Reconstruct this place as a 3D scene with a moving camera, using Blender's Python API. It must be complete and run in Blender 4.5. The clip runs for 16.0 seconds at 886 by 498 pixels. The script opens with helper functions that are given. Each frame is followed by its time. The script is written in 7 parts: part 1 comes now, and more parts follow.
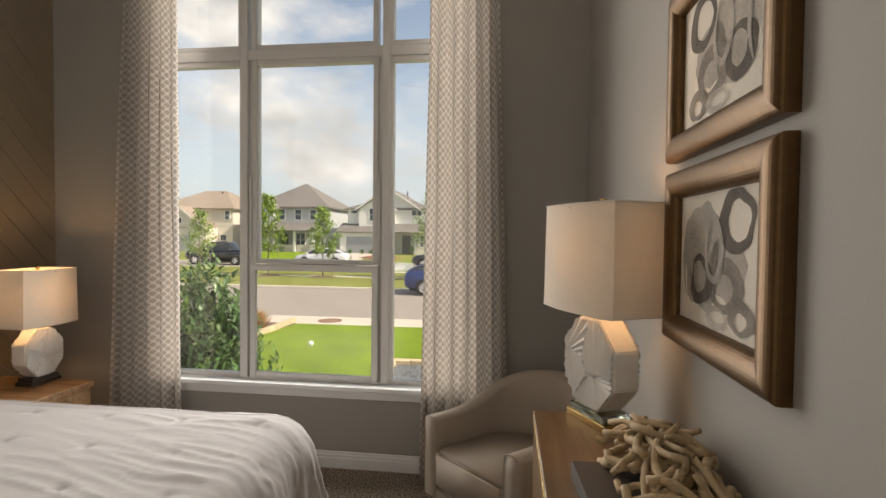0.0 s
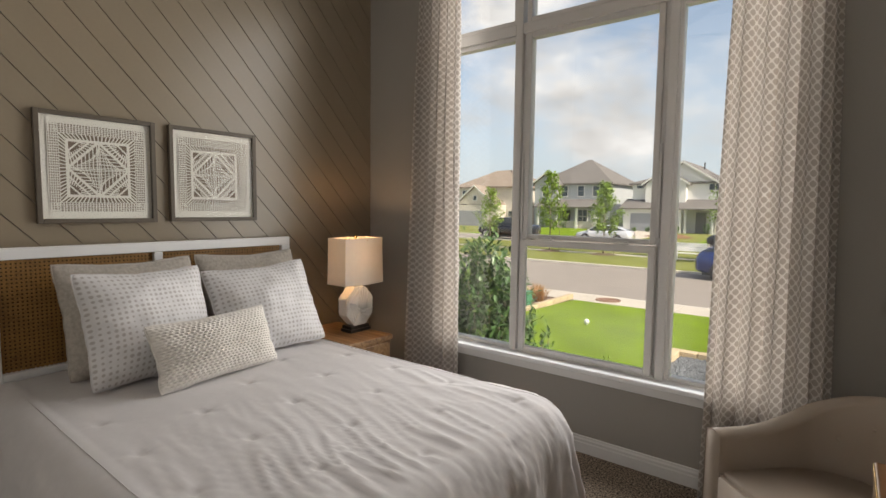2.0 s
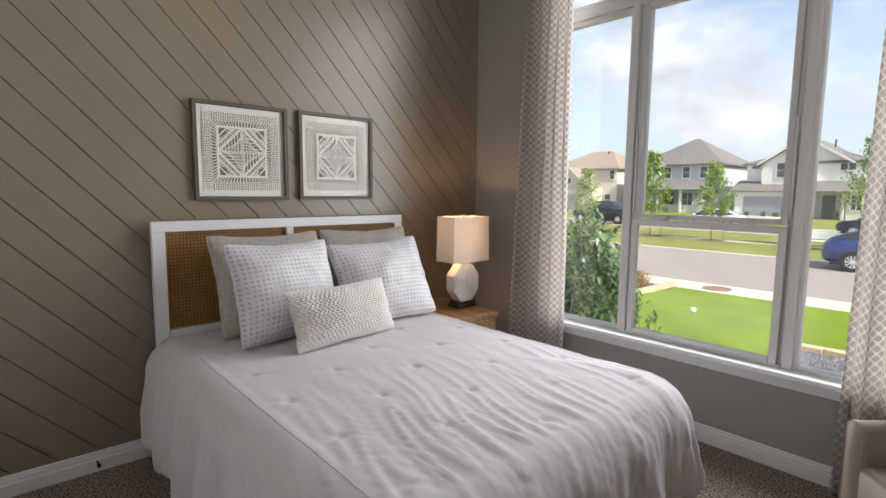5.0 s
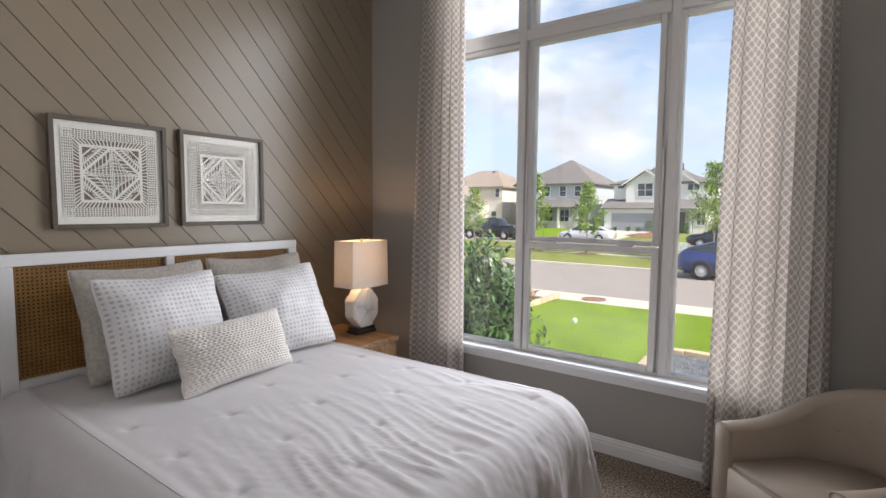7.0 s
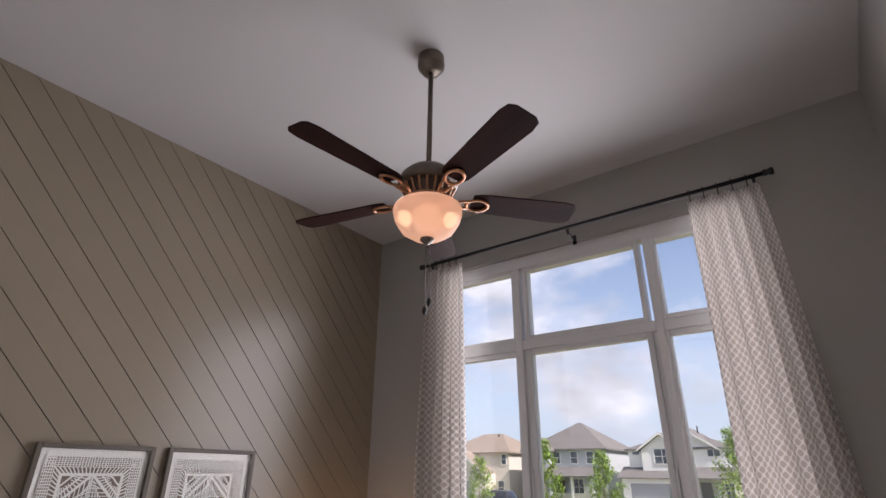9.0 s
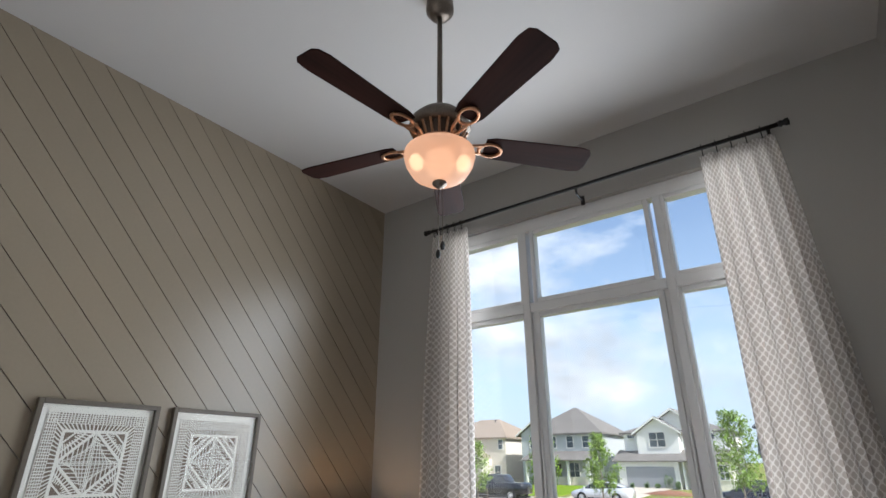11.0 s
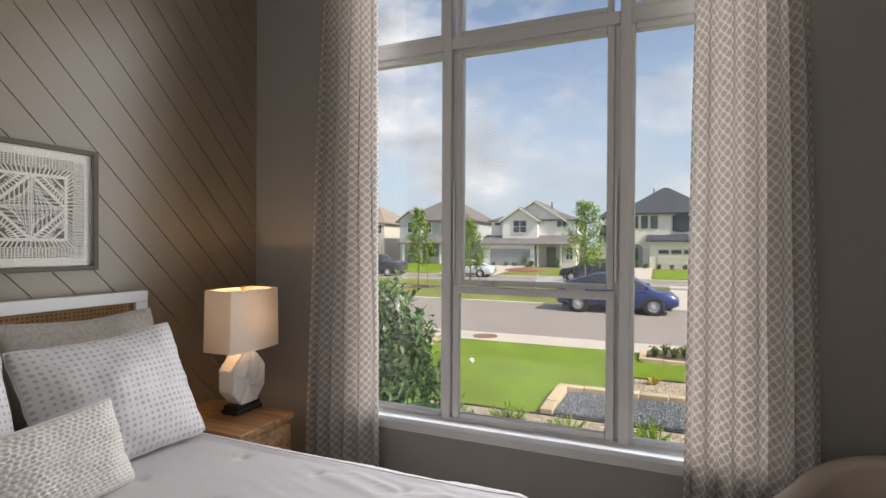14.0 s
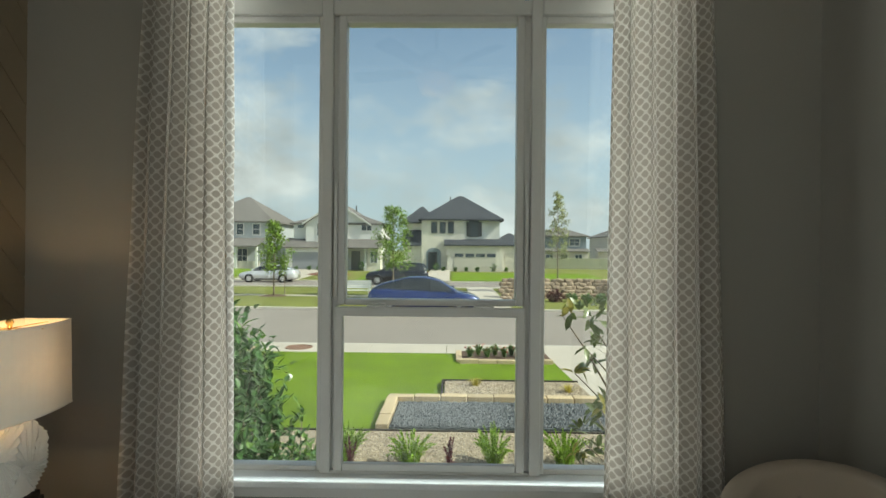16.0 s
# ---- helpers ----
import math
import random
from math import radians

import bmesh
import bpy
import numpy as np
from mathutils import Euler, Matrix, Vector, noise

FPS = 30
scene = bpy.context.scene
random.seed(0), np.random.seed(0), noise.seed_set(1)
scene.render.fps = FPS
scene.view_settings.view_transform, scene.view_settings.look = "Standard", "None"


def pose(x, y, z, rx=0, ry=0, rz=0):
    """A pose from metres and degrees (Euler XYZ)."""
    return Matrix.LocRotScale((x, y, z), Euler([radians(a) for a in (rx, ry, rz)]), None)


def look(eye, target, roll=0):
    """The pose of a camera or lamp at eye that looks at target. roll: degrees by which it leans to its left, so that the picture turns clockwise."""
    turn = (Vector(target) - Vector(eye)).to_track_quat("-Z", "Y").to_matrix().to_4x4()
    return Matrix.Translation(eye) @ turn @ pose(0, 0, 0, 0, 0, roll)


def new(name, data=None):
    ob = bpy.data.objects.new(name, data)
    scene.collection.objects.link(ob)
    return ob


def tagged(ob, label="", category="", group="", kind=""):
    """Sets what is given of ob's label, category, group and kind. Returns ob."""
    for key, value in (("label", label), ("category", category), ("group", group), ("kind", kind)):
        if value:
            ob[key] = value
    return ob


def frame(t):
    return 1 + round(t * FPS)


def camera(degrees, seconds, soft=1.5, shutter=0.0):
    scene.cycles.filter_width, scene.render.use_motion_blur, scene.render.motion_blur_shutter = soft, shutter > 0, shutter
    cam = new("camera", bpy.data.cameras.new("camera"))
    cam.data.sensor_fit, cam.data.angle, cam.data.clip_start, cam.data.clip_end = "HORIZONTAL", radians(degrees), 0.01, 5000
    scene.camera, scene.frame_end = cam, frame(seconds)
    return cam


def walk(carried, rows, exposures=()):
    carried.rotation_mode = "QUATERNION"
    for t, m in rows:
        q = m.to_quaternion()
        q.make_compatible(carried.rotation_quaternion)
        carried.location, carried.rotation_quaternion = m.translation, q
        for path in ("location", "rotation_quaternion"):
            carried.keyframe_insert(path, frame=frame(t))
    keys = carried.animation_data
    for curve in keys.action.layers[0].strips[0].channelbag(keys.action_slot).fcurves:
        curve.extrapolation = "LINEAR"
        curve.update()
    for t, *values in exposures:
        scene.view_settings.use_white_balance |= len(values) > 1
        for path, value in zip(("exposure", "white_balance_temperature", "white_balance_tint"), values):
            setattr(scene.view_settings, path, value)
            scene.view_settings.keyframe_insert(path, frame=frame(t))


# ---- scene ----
cam = camera(82.0, 16.0)
PATH = [
    (0, (1.249, -3.171, 1.489), (0.991, -1.189, 1.433), 0.6),
    (0.5, (1.249, -3.04, 1.487), (0.844, -1.082, 1.416), 0.7),
    (1, (1.27, -3.001, 1.482), (0.608, -1.116, 1.388), 0.6),
    (1.5, (1.258, -2.999, 1.488), (0.296, -1.25, 1.358), 0.8),
    (2, (1.253, -2.986, 1.483), (0.016, -1.422, 1.323), 0.7),
    (2.5, (1.243, -2.983, 1.48), (-0.189, -1.598, 1.296), 0.8),
    (3, (1.234, -2.982, 1.475), (-0.329, -1.75, 1.276), 0.7),
    (3.2, (1.223, -2.966, 1.474), (-0.377, -1.783, 1.268), 0.8),
    (5.3, (1.217, -3.138, 1.44), (-0.207, -1.753, 1.21), 0.4),
    (5.5, (1.196, -3.145, 1.421), (-0.175, -1.707, 1.192), 0.3),
    (6, (1.174, -3.151, 1.374), (-0.081, -1.612, 1.142), 0.3),
    (6.5, (1.184, -3.144, 1.371), (-0.015, -1.559, 1.146), 0.4),
    (7, (1.162, -3.133, 1.5), (-0.019, -1.527, 1.342), 0.5),
    (7.5, (1.159, -3.14, 1.603), (-0.021, -1.525, 1.596), 0.6),
    (8, (1.17, -3.148, 1.691), (-0.006, -1.546, 1.918), 0.6),
    (8.5, (1.198, -3.165, 1.763), (0.049, -1.617, 2.295), 0.6),
    (9, (1.206, -3.174, 1.81), (0.11, -1.71, 2.621), 0.5),
    (9.2, (1.206, -3.18, 1.821), (0.137, -1.751, 2.724), 0.4),
    (11.3, (1.061, -3.096, 1.63), (-0.041, -1.576, 2.32), -0.3),
    (11.5, (1.074, -3.086, 1.608), (-0.051, -1.537, 2.186), -0.3),
    (12, (1.081, -3.07, 1.555), (-0.079, -1.47, 1.862), -0.2),
    (12.5, (1.072, -3.035, 1.529), (-0.095, -1.416, 1.659), -0.1),
    (13, (0.929, -2.942, 1.512), (-0.185, -1.282, 1.55), 0.0),
    (13.5, (0.794, -2.841, 1.526), (-0.187, -1.098, 1.52), 0.1),
    (14, (0.631, -2.682, 1.51), (-0.151, -0.842, 1.496), 0.3),
    (14.5, (0.452, -2.575, 1.536), (-0.081, -0.648, 1.519), 0.3),
    (15, (0.27, -2.519, 1.548), (-0.034, -0.542, 1.541), 0.3),
    (15.5, (0.106, -2.436, 1.545), (0.003, -0.439, 1.546), 0.4),
    (16, (0.091, -2.325, 1.544), (0.06, -0.325, 1.548), 0.5),
]
walk(cam, [(t, look(eye, aim, lean)) for t, eye, aim, lean in PATH],
     exposures=[(0, 0.38, 7600, 13), (1.5, 0.28, 7450, 13), (3, 0.53, 6650, 13), (6, 0.67, 6450, 15), (7.5, 0.57, 6350, 15), (9, 0.38, 6350, 23),
                (11.4, 0.65, 5950, 9), (12.5, 0.31, 6400, 16), (13.5, 0.30, 6250, 17), (14.5, 0.10, 7000, 7), (16, 0.03, 6600, -6)])

# ---- world, sun, window light ----
world = bpy.data.worlds.new("sky")
scene.world = world
world.use_nodes = True
wn, wl = world.node_tree.nodes, world.node_tree.links
wn.clear()
SUN = Vector((0.74, -0.18, 0.70)).normalized()
sky = wn.new("ShaderNodeTexSky")
sky.sky_type, sky.sun_disc = "NISHITA", False
sky.sun_elevation = math.asin(SUN.z)
sky.sun_rotation = math.atan2(SUN.x, SUN.y)
sky.dust_density, sky.ozone_density, sky.air_density = 2.2, 1.6, 1.0
w_co = wn.new("ShaderNodeTexCoord")
w_map = wn.new("ShaderNodeMapping")
w_map.inputs["Scale"].default_value = (1.0, 1.0, 1.8)
w_map.inputs["Location"].default_value = (0.35, 0.1, 0.2)
w_noise = wn.new("ShaderNodeTexNoise")
w_noise.inputs["Scale"].default_value = 3.3
w_noise.inputs["Detail"].default_value = 9.0
w_noise.inputs["Roughness"].default_value = 0.58
w_ramp = wn.new("ShaderNodeValToRGB")
w_ramp.color_ramp.elements[0].position, w_ramp.color_ramp.elements[1].position = 0.46, 0.64
w_mix = wn.new("ShaderNodeMix")
w_mix.data_type = "RGBA"
w_shade = wn.new("ShaderNodeTexNoise")
w_shade.inputs["Scale"].default_value, w_shade.inputs["Detail"].default_value = 5.2, 6.0
w_grey = wn.new("ShaderNodeMapRange")
w_grey.inputs["From Min"].default_value, w_grey.inputs["From Max"].default_value = 0.36, 0.62
w_grey.inputs["To Min"].default_value, w_grey.inputs["To Max"].default_value = 0.66, 1.10
w_cloud = wn.new("ShaderNodeVectorMath")
w_cloud.operation = "SCALE"
w_cloud.inputs[0].default_value = (4.8, 4.95, 5.2)
wl.new(w_map.outputs["Vector"], w_shade.inputs["Vector"])
wl.new(w_shade.outputs["Fac"], w_grey.inputs["Value"])
wl.new(w_grey.outputs["Result"], w_cloud.inputs["Scale"])
wl.new(w_cloud.outputs[0], w_mix.inputs[7])
w_haze = wn.new("ShaderNodeMix")
w_haze.data_type = "RGBA"
w_haze.inputs[7].default_value = (3.5, 4.15, 4.9, 1)
w_sep = wn.new("ShaderNodeSeparateXYZ")
w_low = wn.new("ShaderNodeMapRange")
w_low.inputs["From Min"].default_value, w_low.inputs["From Max"].default_value = 0.45, -0.02
w_low.inputs["To Min"].default_value, w_low.inputs["To Max"].default_value = 0.05, 0.9
w_bg = wn.new("ShaderNodeBackground")
w_bg.inputs["Strength"].default_value = 0.15
w_out = wn.new("ShaderNodeOutputWorld")
wl.new(w_co.outputs["Generated"], w_map.inputs["Vector"])
wl.new(w_map.outputs["Vector"], w_noise.inputs["Vector"])
wl.new(w_noise.outputs["Fac"], w_ramp.inputs["Fac"])
wl.new(w_co.outputs["Generated"], w_sep.inputs["Vector"])
wl.new(w_sep.outputs["Z"], w_low.inputs["Value"])
wl.new(w_low.outputs["Result"], w_haze.inputs[0])
wl.new(sky.outputs["Color"], w_haze.inputs[6])
wl.new(w_haze.outputs[2], w_mix.inputs[6])
wl.new(w_ramp.outputs["Color"], w_mix.inputs[0])
wl.new(w_mix.outputs[2], w_bg.inputs["Color"])
wl.new(w_bg.outputs["Background"], w_out.inputs["Surface"])

sun_data = bpy.data.lights.new("sun", "SUN")
sun_data.energy, sun_data.angle, sun_data.color = 4.8, radians(1.5), (1.0, 0.95, 0.86)
sun_ob = new("sun", sun_data)
sun_ob.matrix_world = look(SUN * 80, (0, 0, 0))


def area_light(name, m, w, h, watts, colour):
    d = bpy.data.lights.new(name, "AREA")
    d.shape, d.size, d.size_y, d.energy, d.color = "RECTANGLE", w, h, watts, colour
    d.spread = radians(150)
    ob = new(name, d)
    ob.matrix_world = m
    return ob


# the sky's light through the big window, in its opening
area_light("window_daylight", look((0, -0.062, 1.9), (0, -2, 1.9)), 2.1, 2.7, 53, (0.93, 0.97, 1.0))


def bulb(name, place, watts, radius, colour=(1.0, 0.62, 0.32)):
    d = bpy.data.lights.new(name, "POINT")
    d.energy, d.shadow_soft_size, d.color = watts, radius, colour
    ob = new(name, d)
    ob.location = place
    return ob


# ---- materials ----
def mat(name):
    m = bpy.data.materials.new(name)
    m.use_nodes = True
    b = m.node_tree.nodes["Principled BSDF"]
    return m, m.node_tree.nodes, m.node_tree.links, b


def rgb(c):
    return (c[0], c[1], c[2], 1.0)


def surface(name, col, rough=0.6, metal=0.0, var=0.12, scale=6.0, bump=0.1, fine=120.0, spec=0.5, stretch=(1, 1, 1), dist=0.002, rand=0.0, rvar=0.08):
    """Two-scale noise in colour, roughness and relief."""
    m, n, l, b = mat(name)
    co = n.new("ShaderNodeTexCoord")
    mp = n.new("ShaderNodeMapping")
    mp.inputs["Scale"].default_value = stretch
    l.new(co.outputs["Object"], mp.inputs["Vector"])
    big, small = n.new("ShaderNodeTexNoise"), n.new("ShaderNodeTexNoise")
    big.inputs["Scale"].default_value, big.inputs["Detail"].default_value = scale, 4
    small.inputs["Scale"].default_value, small.inputs["Detail"].default_value = fine, 3
    l.new(mp.outputs["Vector"], big.inputs["Vector"])
    l.new(mp.outputs["Vector"], small.inputs["Vector"])
    add = n.new("ShaderNodeMath")
    add.operation = "ADD"
    l.new(big.outputs["Fac"], add.inputs[0])
    l.new(small.outputs["Fac"], add.inputs[1])
    rng = n.new("ShaderNodeMapRange")
    rng.inputs["From Min"].default_value, rng.inputs["From Max"].default_value = 0.6, 1.4
    rng.inputs["To Min"].default_value, rng.inputs["To Max"].default_value = 1 - var, 1 + var
    l.new(add.outputs[0], rng.inputs["Value"])
    mul = n.new("ShaderNodeVectorMath")
    mul.operation = "SCALE"
    mul.inputs[0].default_value = col[:3]
    l.new(rng.outputs["Result"], mul.inputs["Scale"])
    last = mul
    if rand:
        info = n.new("ShaderNodeObjectInfo")
        r2 = n.new("ShaderNodeMapRange")
        r2.inputs["To Min"].default_value, r2.inputs["To Max"].default_value = 1 - rand, 1 + rand
        l.new(info.outputs["Random"], r2.inputs["Value"])
        last = n.new("ShaderNodeVectorMath")
        last.operation = "SCALE"
        l.new(mul.outputs[0], last.inputs[0])
        l.new(r2.outputs["Result"], last.inputs["Scale"])
    l.new(last.outputs[0], b.inputs["Base Color"])
    b.inputs["Roughness"].default_value, b.inputs["Metallic"].default_value = rough, metal
    b.inputs["Specular IOR Level"].default_value = spec
    rr = n.new("ShaderNodeMapRange")
    rr.inputs["To Min"].default_value, rr.inputs["To Max"].default_value = max(0.02, rough - rvar), min(1, rough + rvar)
    l.new(big.outputs["Fac"], rr.inputs["Value"])
    l.new(rr.outputs["Result"], b.inputs["Roughness"])
    if bump:
        bp = n.new("ShaderNodeBump")
        bp.inputs["Strength"].default_value, bp.inputs["Distance"].default_value = bump, dist
        l.new(small.outputs["Fac"], bp.inputs["Height"])
        l.new(bp.outputs["Normal"], b.inputs["Normal"])
    return m


def wood(name, dark, light, axis=1, scale=14.0, rough=0.45, rand=0.0):
    m, n, l, b = mat(name)
    co, mp = n.new("ShaderNodeTexCoord"), n.new("ShaderNodeMapping")
    st = [scale] * 3
    st[axis] = scale * 0.06
    mp.inputs["Scale"].default_value = st
    l.new(co.outputs["Object"], mp.inputs["Vector"])
    a, f = n.new("ShaderNodeTexNoise"), n.new("ShaderNodeTexNoise")
    a.inputs["Scale"].default_value, a.inputs["Detail"].default_value, a.inputs["Distortion"].default_value = 1.0, 5, 1.2
    f.inputs["Scale"].default_value, f.inputs["Detail"].default_value = 7.0, 3
    l.new(mp.outputs["Vector"], a.inputs["Vector"])
    l.new(mp.outputs["Vector"], f.inputs["Vector"])
    mixf = n.new("ShaderNodeMath")
    mixf.operation = "MULTIPLY_ADD"
    mixf.inputs[1].default_value = 0.35
    l.new(f.outputs["Fac"], mixf.inputs[0])
    l.new(a.outputs["Fac"], mixf.inputs[2])
    rp = n.new("ShaderNodeValToRGB")
    rp.color_ramp.elements[0].position, rp.color_ramp.elements[1].position = 0.45, 0.9
    rp.color_ramp.elements[0].color, rp.color_ramp.elements[1].color = rgb(dark), rgb(light)
    l.new(mixf.outputs[0], rp.inputs["Fac"])
    l.new(rp.outputs["Color"], b.inputs["Base Color"])
    b.inputs["Roughness"].default_value = rough
    bp = n.new("ShaderNodeBump")
    bp.inputs["Strength"].default_value, bp.inputs["Distance"].default_value = 0.15, 0.002
    l.new(mixf.outputs[0], bp.inputs["Height"])
    l.new(bp.outputs["Normal"], b.inputs["Normal"])
    return m


def fabric(name, col, col2=None, weave=500.0, rough=0.9, bump=0.25, var=0.2, translucent=0.0, slub=(1, 1, 1)):
    """Woven cloth: threads, slubs and, where thin, some light through it."""
    m, n, l, b = mat(name)
    co, mp = n.new("ShaderNodeTexCoord"), n.new("ShaderNodeMapping")
    mp.inputs["Scale"].default_value = slub
    l.new(co.outputs["Object"], mp.inputs["Vector"])
    big, fine = n.new("ShaderNodeTexNoise"), n.new("ShaderNodeTexNoise")
    big.inputs["Scale"].default_value, big.inputs["Detail"].default_value = 30, 5
    fine.inputs["Scale"].default_value = weave
    l.new(mp.outputs["Vector"], big.inputs["Vector"])
    l.new(co.outputs["Object"], fine.inputs["Vector"])
    mx = n.new("ShaderNodeMix")
    mx.data_type = "RGBA"
    c2 = col2 or tuple(c * (1 - var) for c in col)
    mx.inputs[6].default_value, mx.inputs[7].default_value = rgb(c2), rgb(col)
    rp = n.new("ShaderNodeMapRange")
    rp.inputs["From Min"].default_value, rp.inputs["From Max"].default_value = 0.32, 0.68
    l.new(big.outputs["Fac"], rp.inputs["Value"])
    l.new(rp.outputs["Result"], mx.inputs[0])
    l.new(mx.outputs[2], b.inputs["Base Color"])
    b.inputs["Roughness"].default_value = rough
    b.inputs["Specular IOR Level"].default_value = 0.2
    b.inputs["Sheen Weight"].default_value = 0.25
    bp = n.new("ShaderNodeBump")
    bp.inputs["Strength"].default_value, bp.inputs["Distance"].default_value = bump, 0.0015
    l.new(fine.outputs["Fac"], bp.inputs["Height"])
    l.new(bp.outputs["Normal"], b.inputs["Normal"])
    if translucent:
        out = n["Material Output"]
        tr, ms = n.new("ShaderNodeBsdfTranslucent"), n.new("ShaderNodeMixShader")
        ms.inputs[0].default_value = translucent
        l.new(mx.outputs[2], tr.inputs["Color"])
        l.new(b.outputs[0], ms.inputs[1])
        l.new(tr.outputs[0], ms.inputs[2])
        l.new(ms.outputs[0], out.inputs["Surface"])
    return m


def node_math(n, l, op, a, b=None, c=None):
    """A math node; numbers or sockets as inputs."""
    x = n.new("ShaderNodeMath")
    x.operation = op
    for i, v in enumerate((a, b, c)):
        if v is None:
            continue
        if isinstance(v, (int, float)):
            x.inputs[i].default_value = v
        else:
            l.new(v, x.inputs[i])
    return x.outputs[0]


def pattern_cloth(name, ground, motif, cw, ch, cut, soft, translucent, dots=False):
    """Cloth with a woven trellis, or printed dots, by its own UV in metres."""
    m = fabric(name, ground, translucent=translucent, var=0.08)
    n, l = m.node_tree.nodes, m.node_tree.links
    b = n["Principled BSDF"]
    uv, sep = n.new("ShaderNodeUVMap"), n.new("ShaderNodeSeparateXYZ")
    l.new(uv.outputs["UV"], sep.inputs["Vector"])
    u = node_math(n, l, "DIVIDE", sep.outputs["X"], cw)
    v = node_math(n, l, "DIVIDE", sep.outputs["Y"], ch)
    if dots:
        du = node_math(n, l, "SUBTRACT", node_math(n, l, "FRACT", u), 0.5)
        dv = node_math(n, l, "SUBTRACT", node_math(n, l, "FRACT", v), 0.5)
        r = node_math(n, l, "SQRT", node_math(n, l, "ADD", node_math(n, l, "MULTIPLY", du, du), node_math(n, l, "MULTIPLY", dv, dv)))
        ns = n.new("ShaderNodeTexNoise")
        ns.inputs["Scale"].default_value = 14.0
        l.new(uv.outputs["UV"], ns.inputs["Vector"])
        g = node_math(n, l, "SUBTRACT", node_math(n, l, "MULTIPLY", ns.outputs["Fac"], 0.50), r)
    else:
        a = node_math(n, l, "SINE", node_math(n, l, "MULTIPLY", node_math(n, l, "ADD", u, v), math.pi))
        c = node_math(n, l, "SINE", node_math(n, l, "MULTIPLY", node_math(n, l, "SUBTRACT", u, v), math.pi))
        g = node_math(n, l, "ABSOLUTE", node_math(n, l, "MULTIPLY", a, c))
    mr = n.new("ShaderNodeMapRange")
    mr.inputs["From Min"].default_value, mr.inputs["From Max"].default_value = cut - soft, cut + soft
    l.new(g, mr.inputs["Value"])
    old = b.inputs["Base Color"].links[0].from_socket
    mx = n.new("ShaderNodeMix")
    mx.data_type = "RGBA"
    l.new(mr.outputs["Result"], mx.inputs[0])
    l.new(old, mx.inputs[6])
    mx.inputs[7].default_value = rgb(motif)
    l.new(mx.outputs[2], b.inputs["Base Color"])
    for x in n:
        if x.bl_idname == "ShaderNodeBsdfTranslucent":
            l.new(mx.outputs[2], x.inputs["Color"])
    return m


def glass(name, tint=(0.97, 0.99, 0.98), rough=0.0):
    m, n, l, b = mat(name)
    b.inputs["Base Color"].default_value = rgb(tint)
    b.inputs["Transmission Weight"].default_value = 1.0
    b.inputs["Roughness"].default_value = rough
    b.inputs["IOR"].default_value = 1.45
    return m


def lamp_shade(name, col, emit):
    m = fabric(name, col, weave=900, var=0.04, bump=0.12)
    n, l = m.node_tree.nodes, m.node_tree.links
    b, out = n["Principled BSDF"], n["Material Output"]
    tr, ms = n.new("ShaderNodeBsdfTranslucent"), n.new("ShaderNodeMixShader")
    ms.inputs[0].default_value = emit
    tr.inputs["Color"].default_value = rgb(col)
    l.new(b.outputs[0], ms.inputs[1])
    l.new(tr.outputs[0], ms.inputs[2])
    l.new(ms.outputs[0], out.inputs["Surface"])
    return m


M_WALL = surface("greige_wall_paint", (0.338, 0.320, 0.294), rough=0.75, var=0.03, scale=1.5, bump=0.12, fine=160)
# made paler than the other walls to reflect fill light into the room
M_BACK_BOUNCE = surface("bounce_wall_paint", (0.82, 0.80, 0.77), rough=0.75, var=0.03, scale=1.5, bump=0.12, fine=160)
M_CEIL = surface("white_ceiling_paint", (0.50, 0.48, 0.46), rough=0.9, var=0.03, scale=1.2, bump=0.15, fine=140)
M_PLANK = surface("taupe_satin_paint", (0.265, 0.215, 0.155), rough=0.29, rvar=0.012, var=0.04, scale=2.0, bump=0.03, fine=60, spec=0.6, rand=0.03)
# plank taupe at half strength: the grooves' shade put into the board's colour
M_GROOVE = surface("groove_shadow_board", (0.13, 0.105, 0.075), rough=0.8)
M_TRIM = surface("white_trim_paint", (0.74, 0.74, 0.73), rough=0.4, var=0.03, bump=0.04)
M_VINYL = surface("window_vinyl", (0.68, 0.67, 0.655), rough=0.35, var=0.03, bump=0.02)
M_SILL = surface("marble_sill", (0.84, 0.86, 0.87), rough=0.2, var=0.06, scale=5, bump=0.0)
M_GLASS = glass("window_glass")
M_PICGLASS = glass("picture_glass")
M_PICGLASS.node_tree.nodes["Principled BSDF"].inputs["IOR"].default_value = 1.21
M_CARPET = surface("carpet_backing", (0.29, 0.235, 0.185), rough=0.95, var=1.7, scale=85, bump=1.0, fine=130, dist=0.014, spec=0.1)
M_BLACK = surface("black_iron", (0.012, 0.011, 0.010), rough=0.45, metal=0.3, var=0.2, bump=0.1)
M_WHITEWOOD = surface("white_lacquered_wood", (0.80, 0.80, 0.80), rough=0.38, var=0.03, bump=0.05, stretch=(4, 0.4, 4))
M_CANE = surface("woven_cane", (0.29, 0.15, 0.042), rough=0.55, var=0.35, scale=9, bump=0.3, fine=90)
M_CANEBACK = surface("cane_backing", (0.075, 0.035, 0.012), rough=0.9, var=0.2)
M_COMF = fabric("comforter_cotton", (0.60, 0.575, 0.575), weave=700, var=0.04, bump=0.12)
M_SKIRT = fabric("bed_skirt_linen", (0.52, 0.46, 0.40), var=0.12)
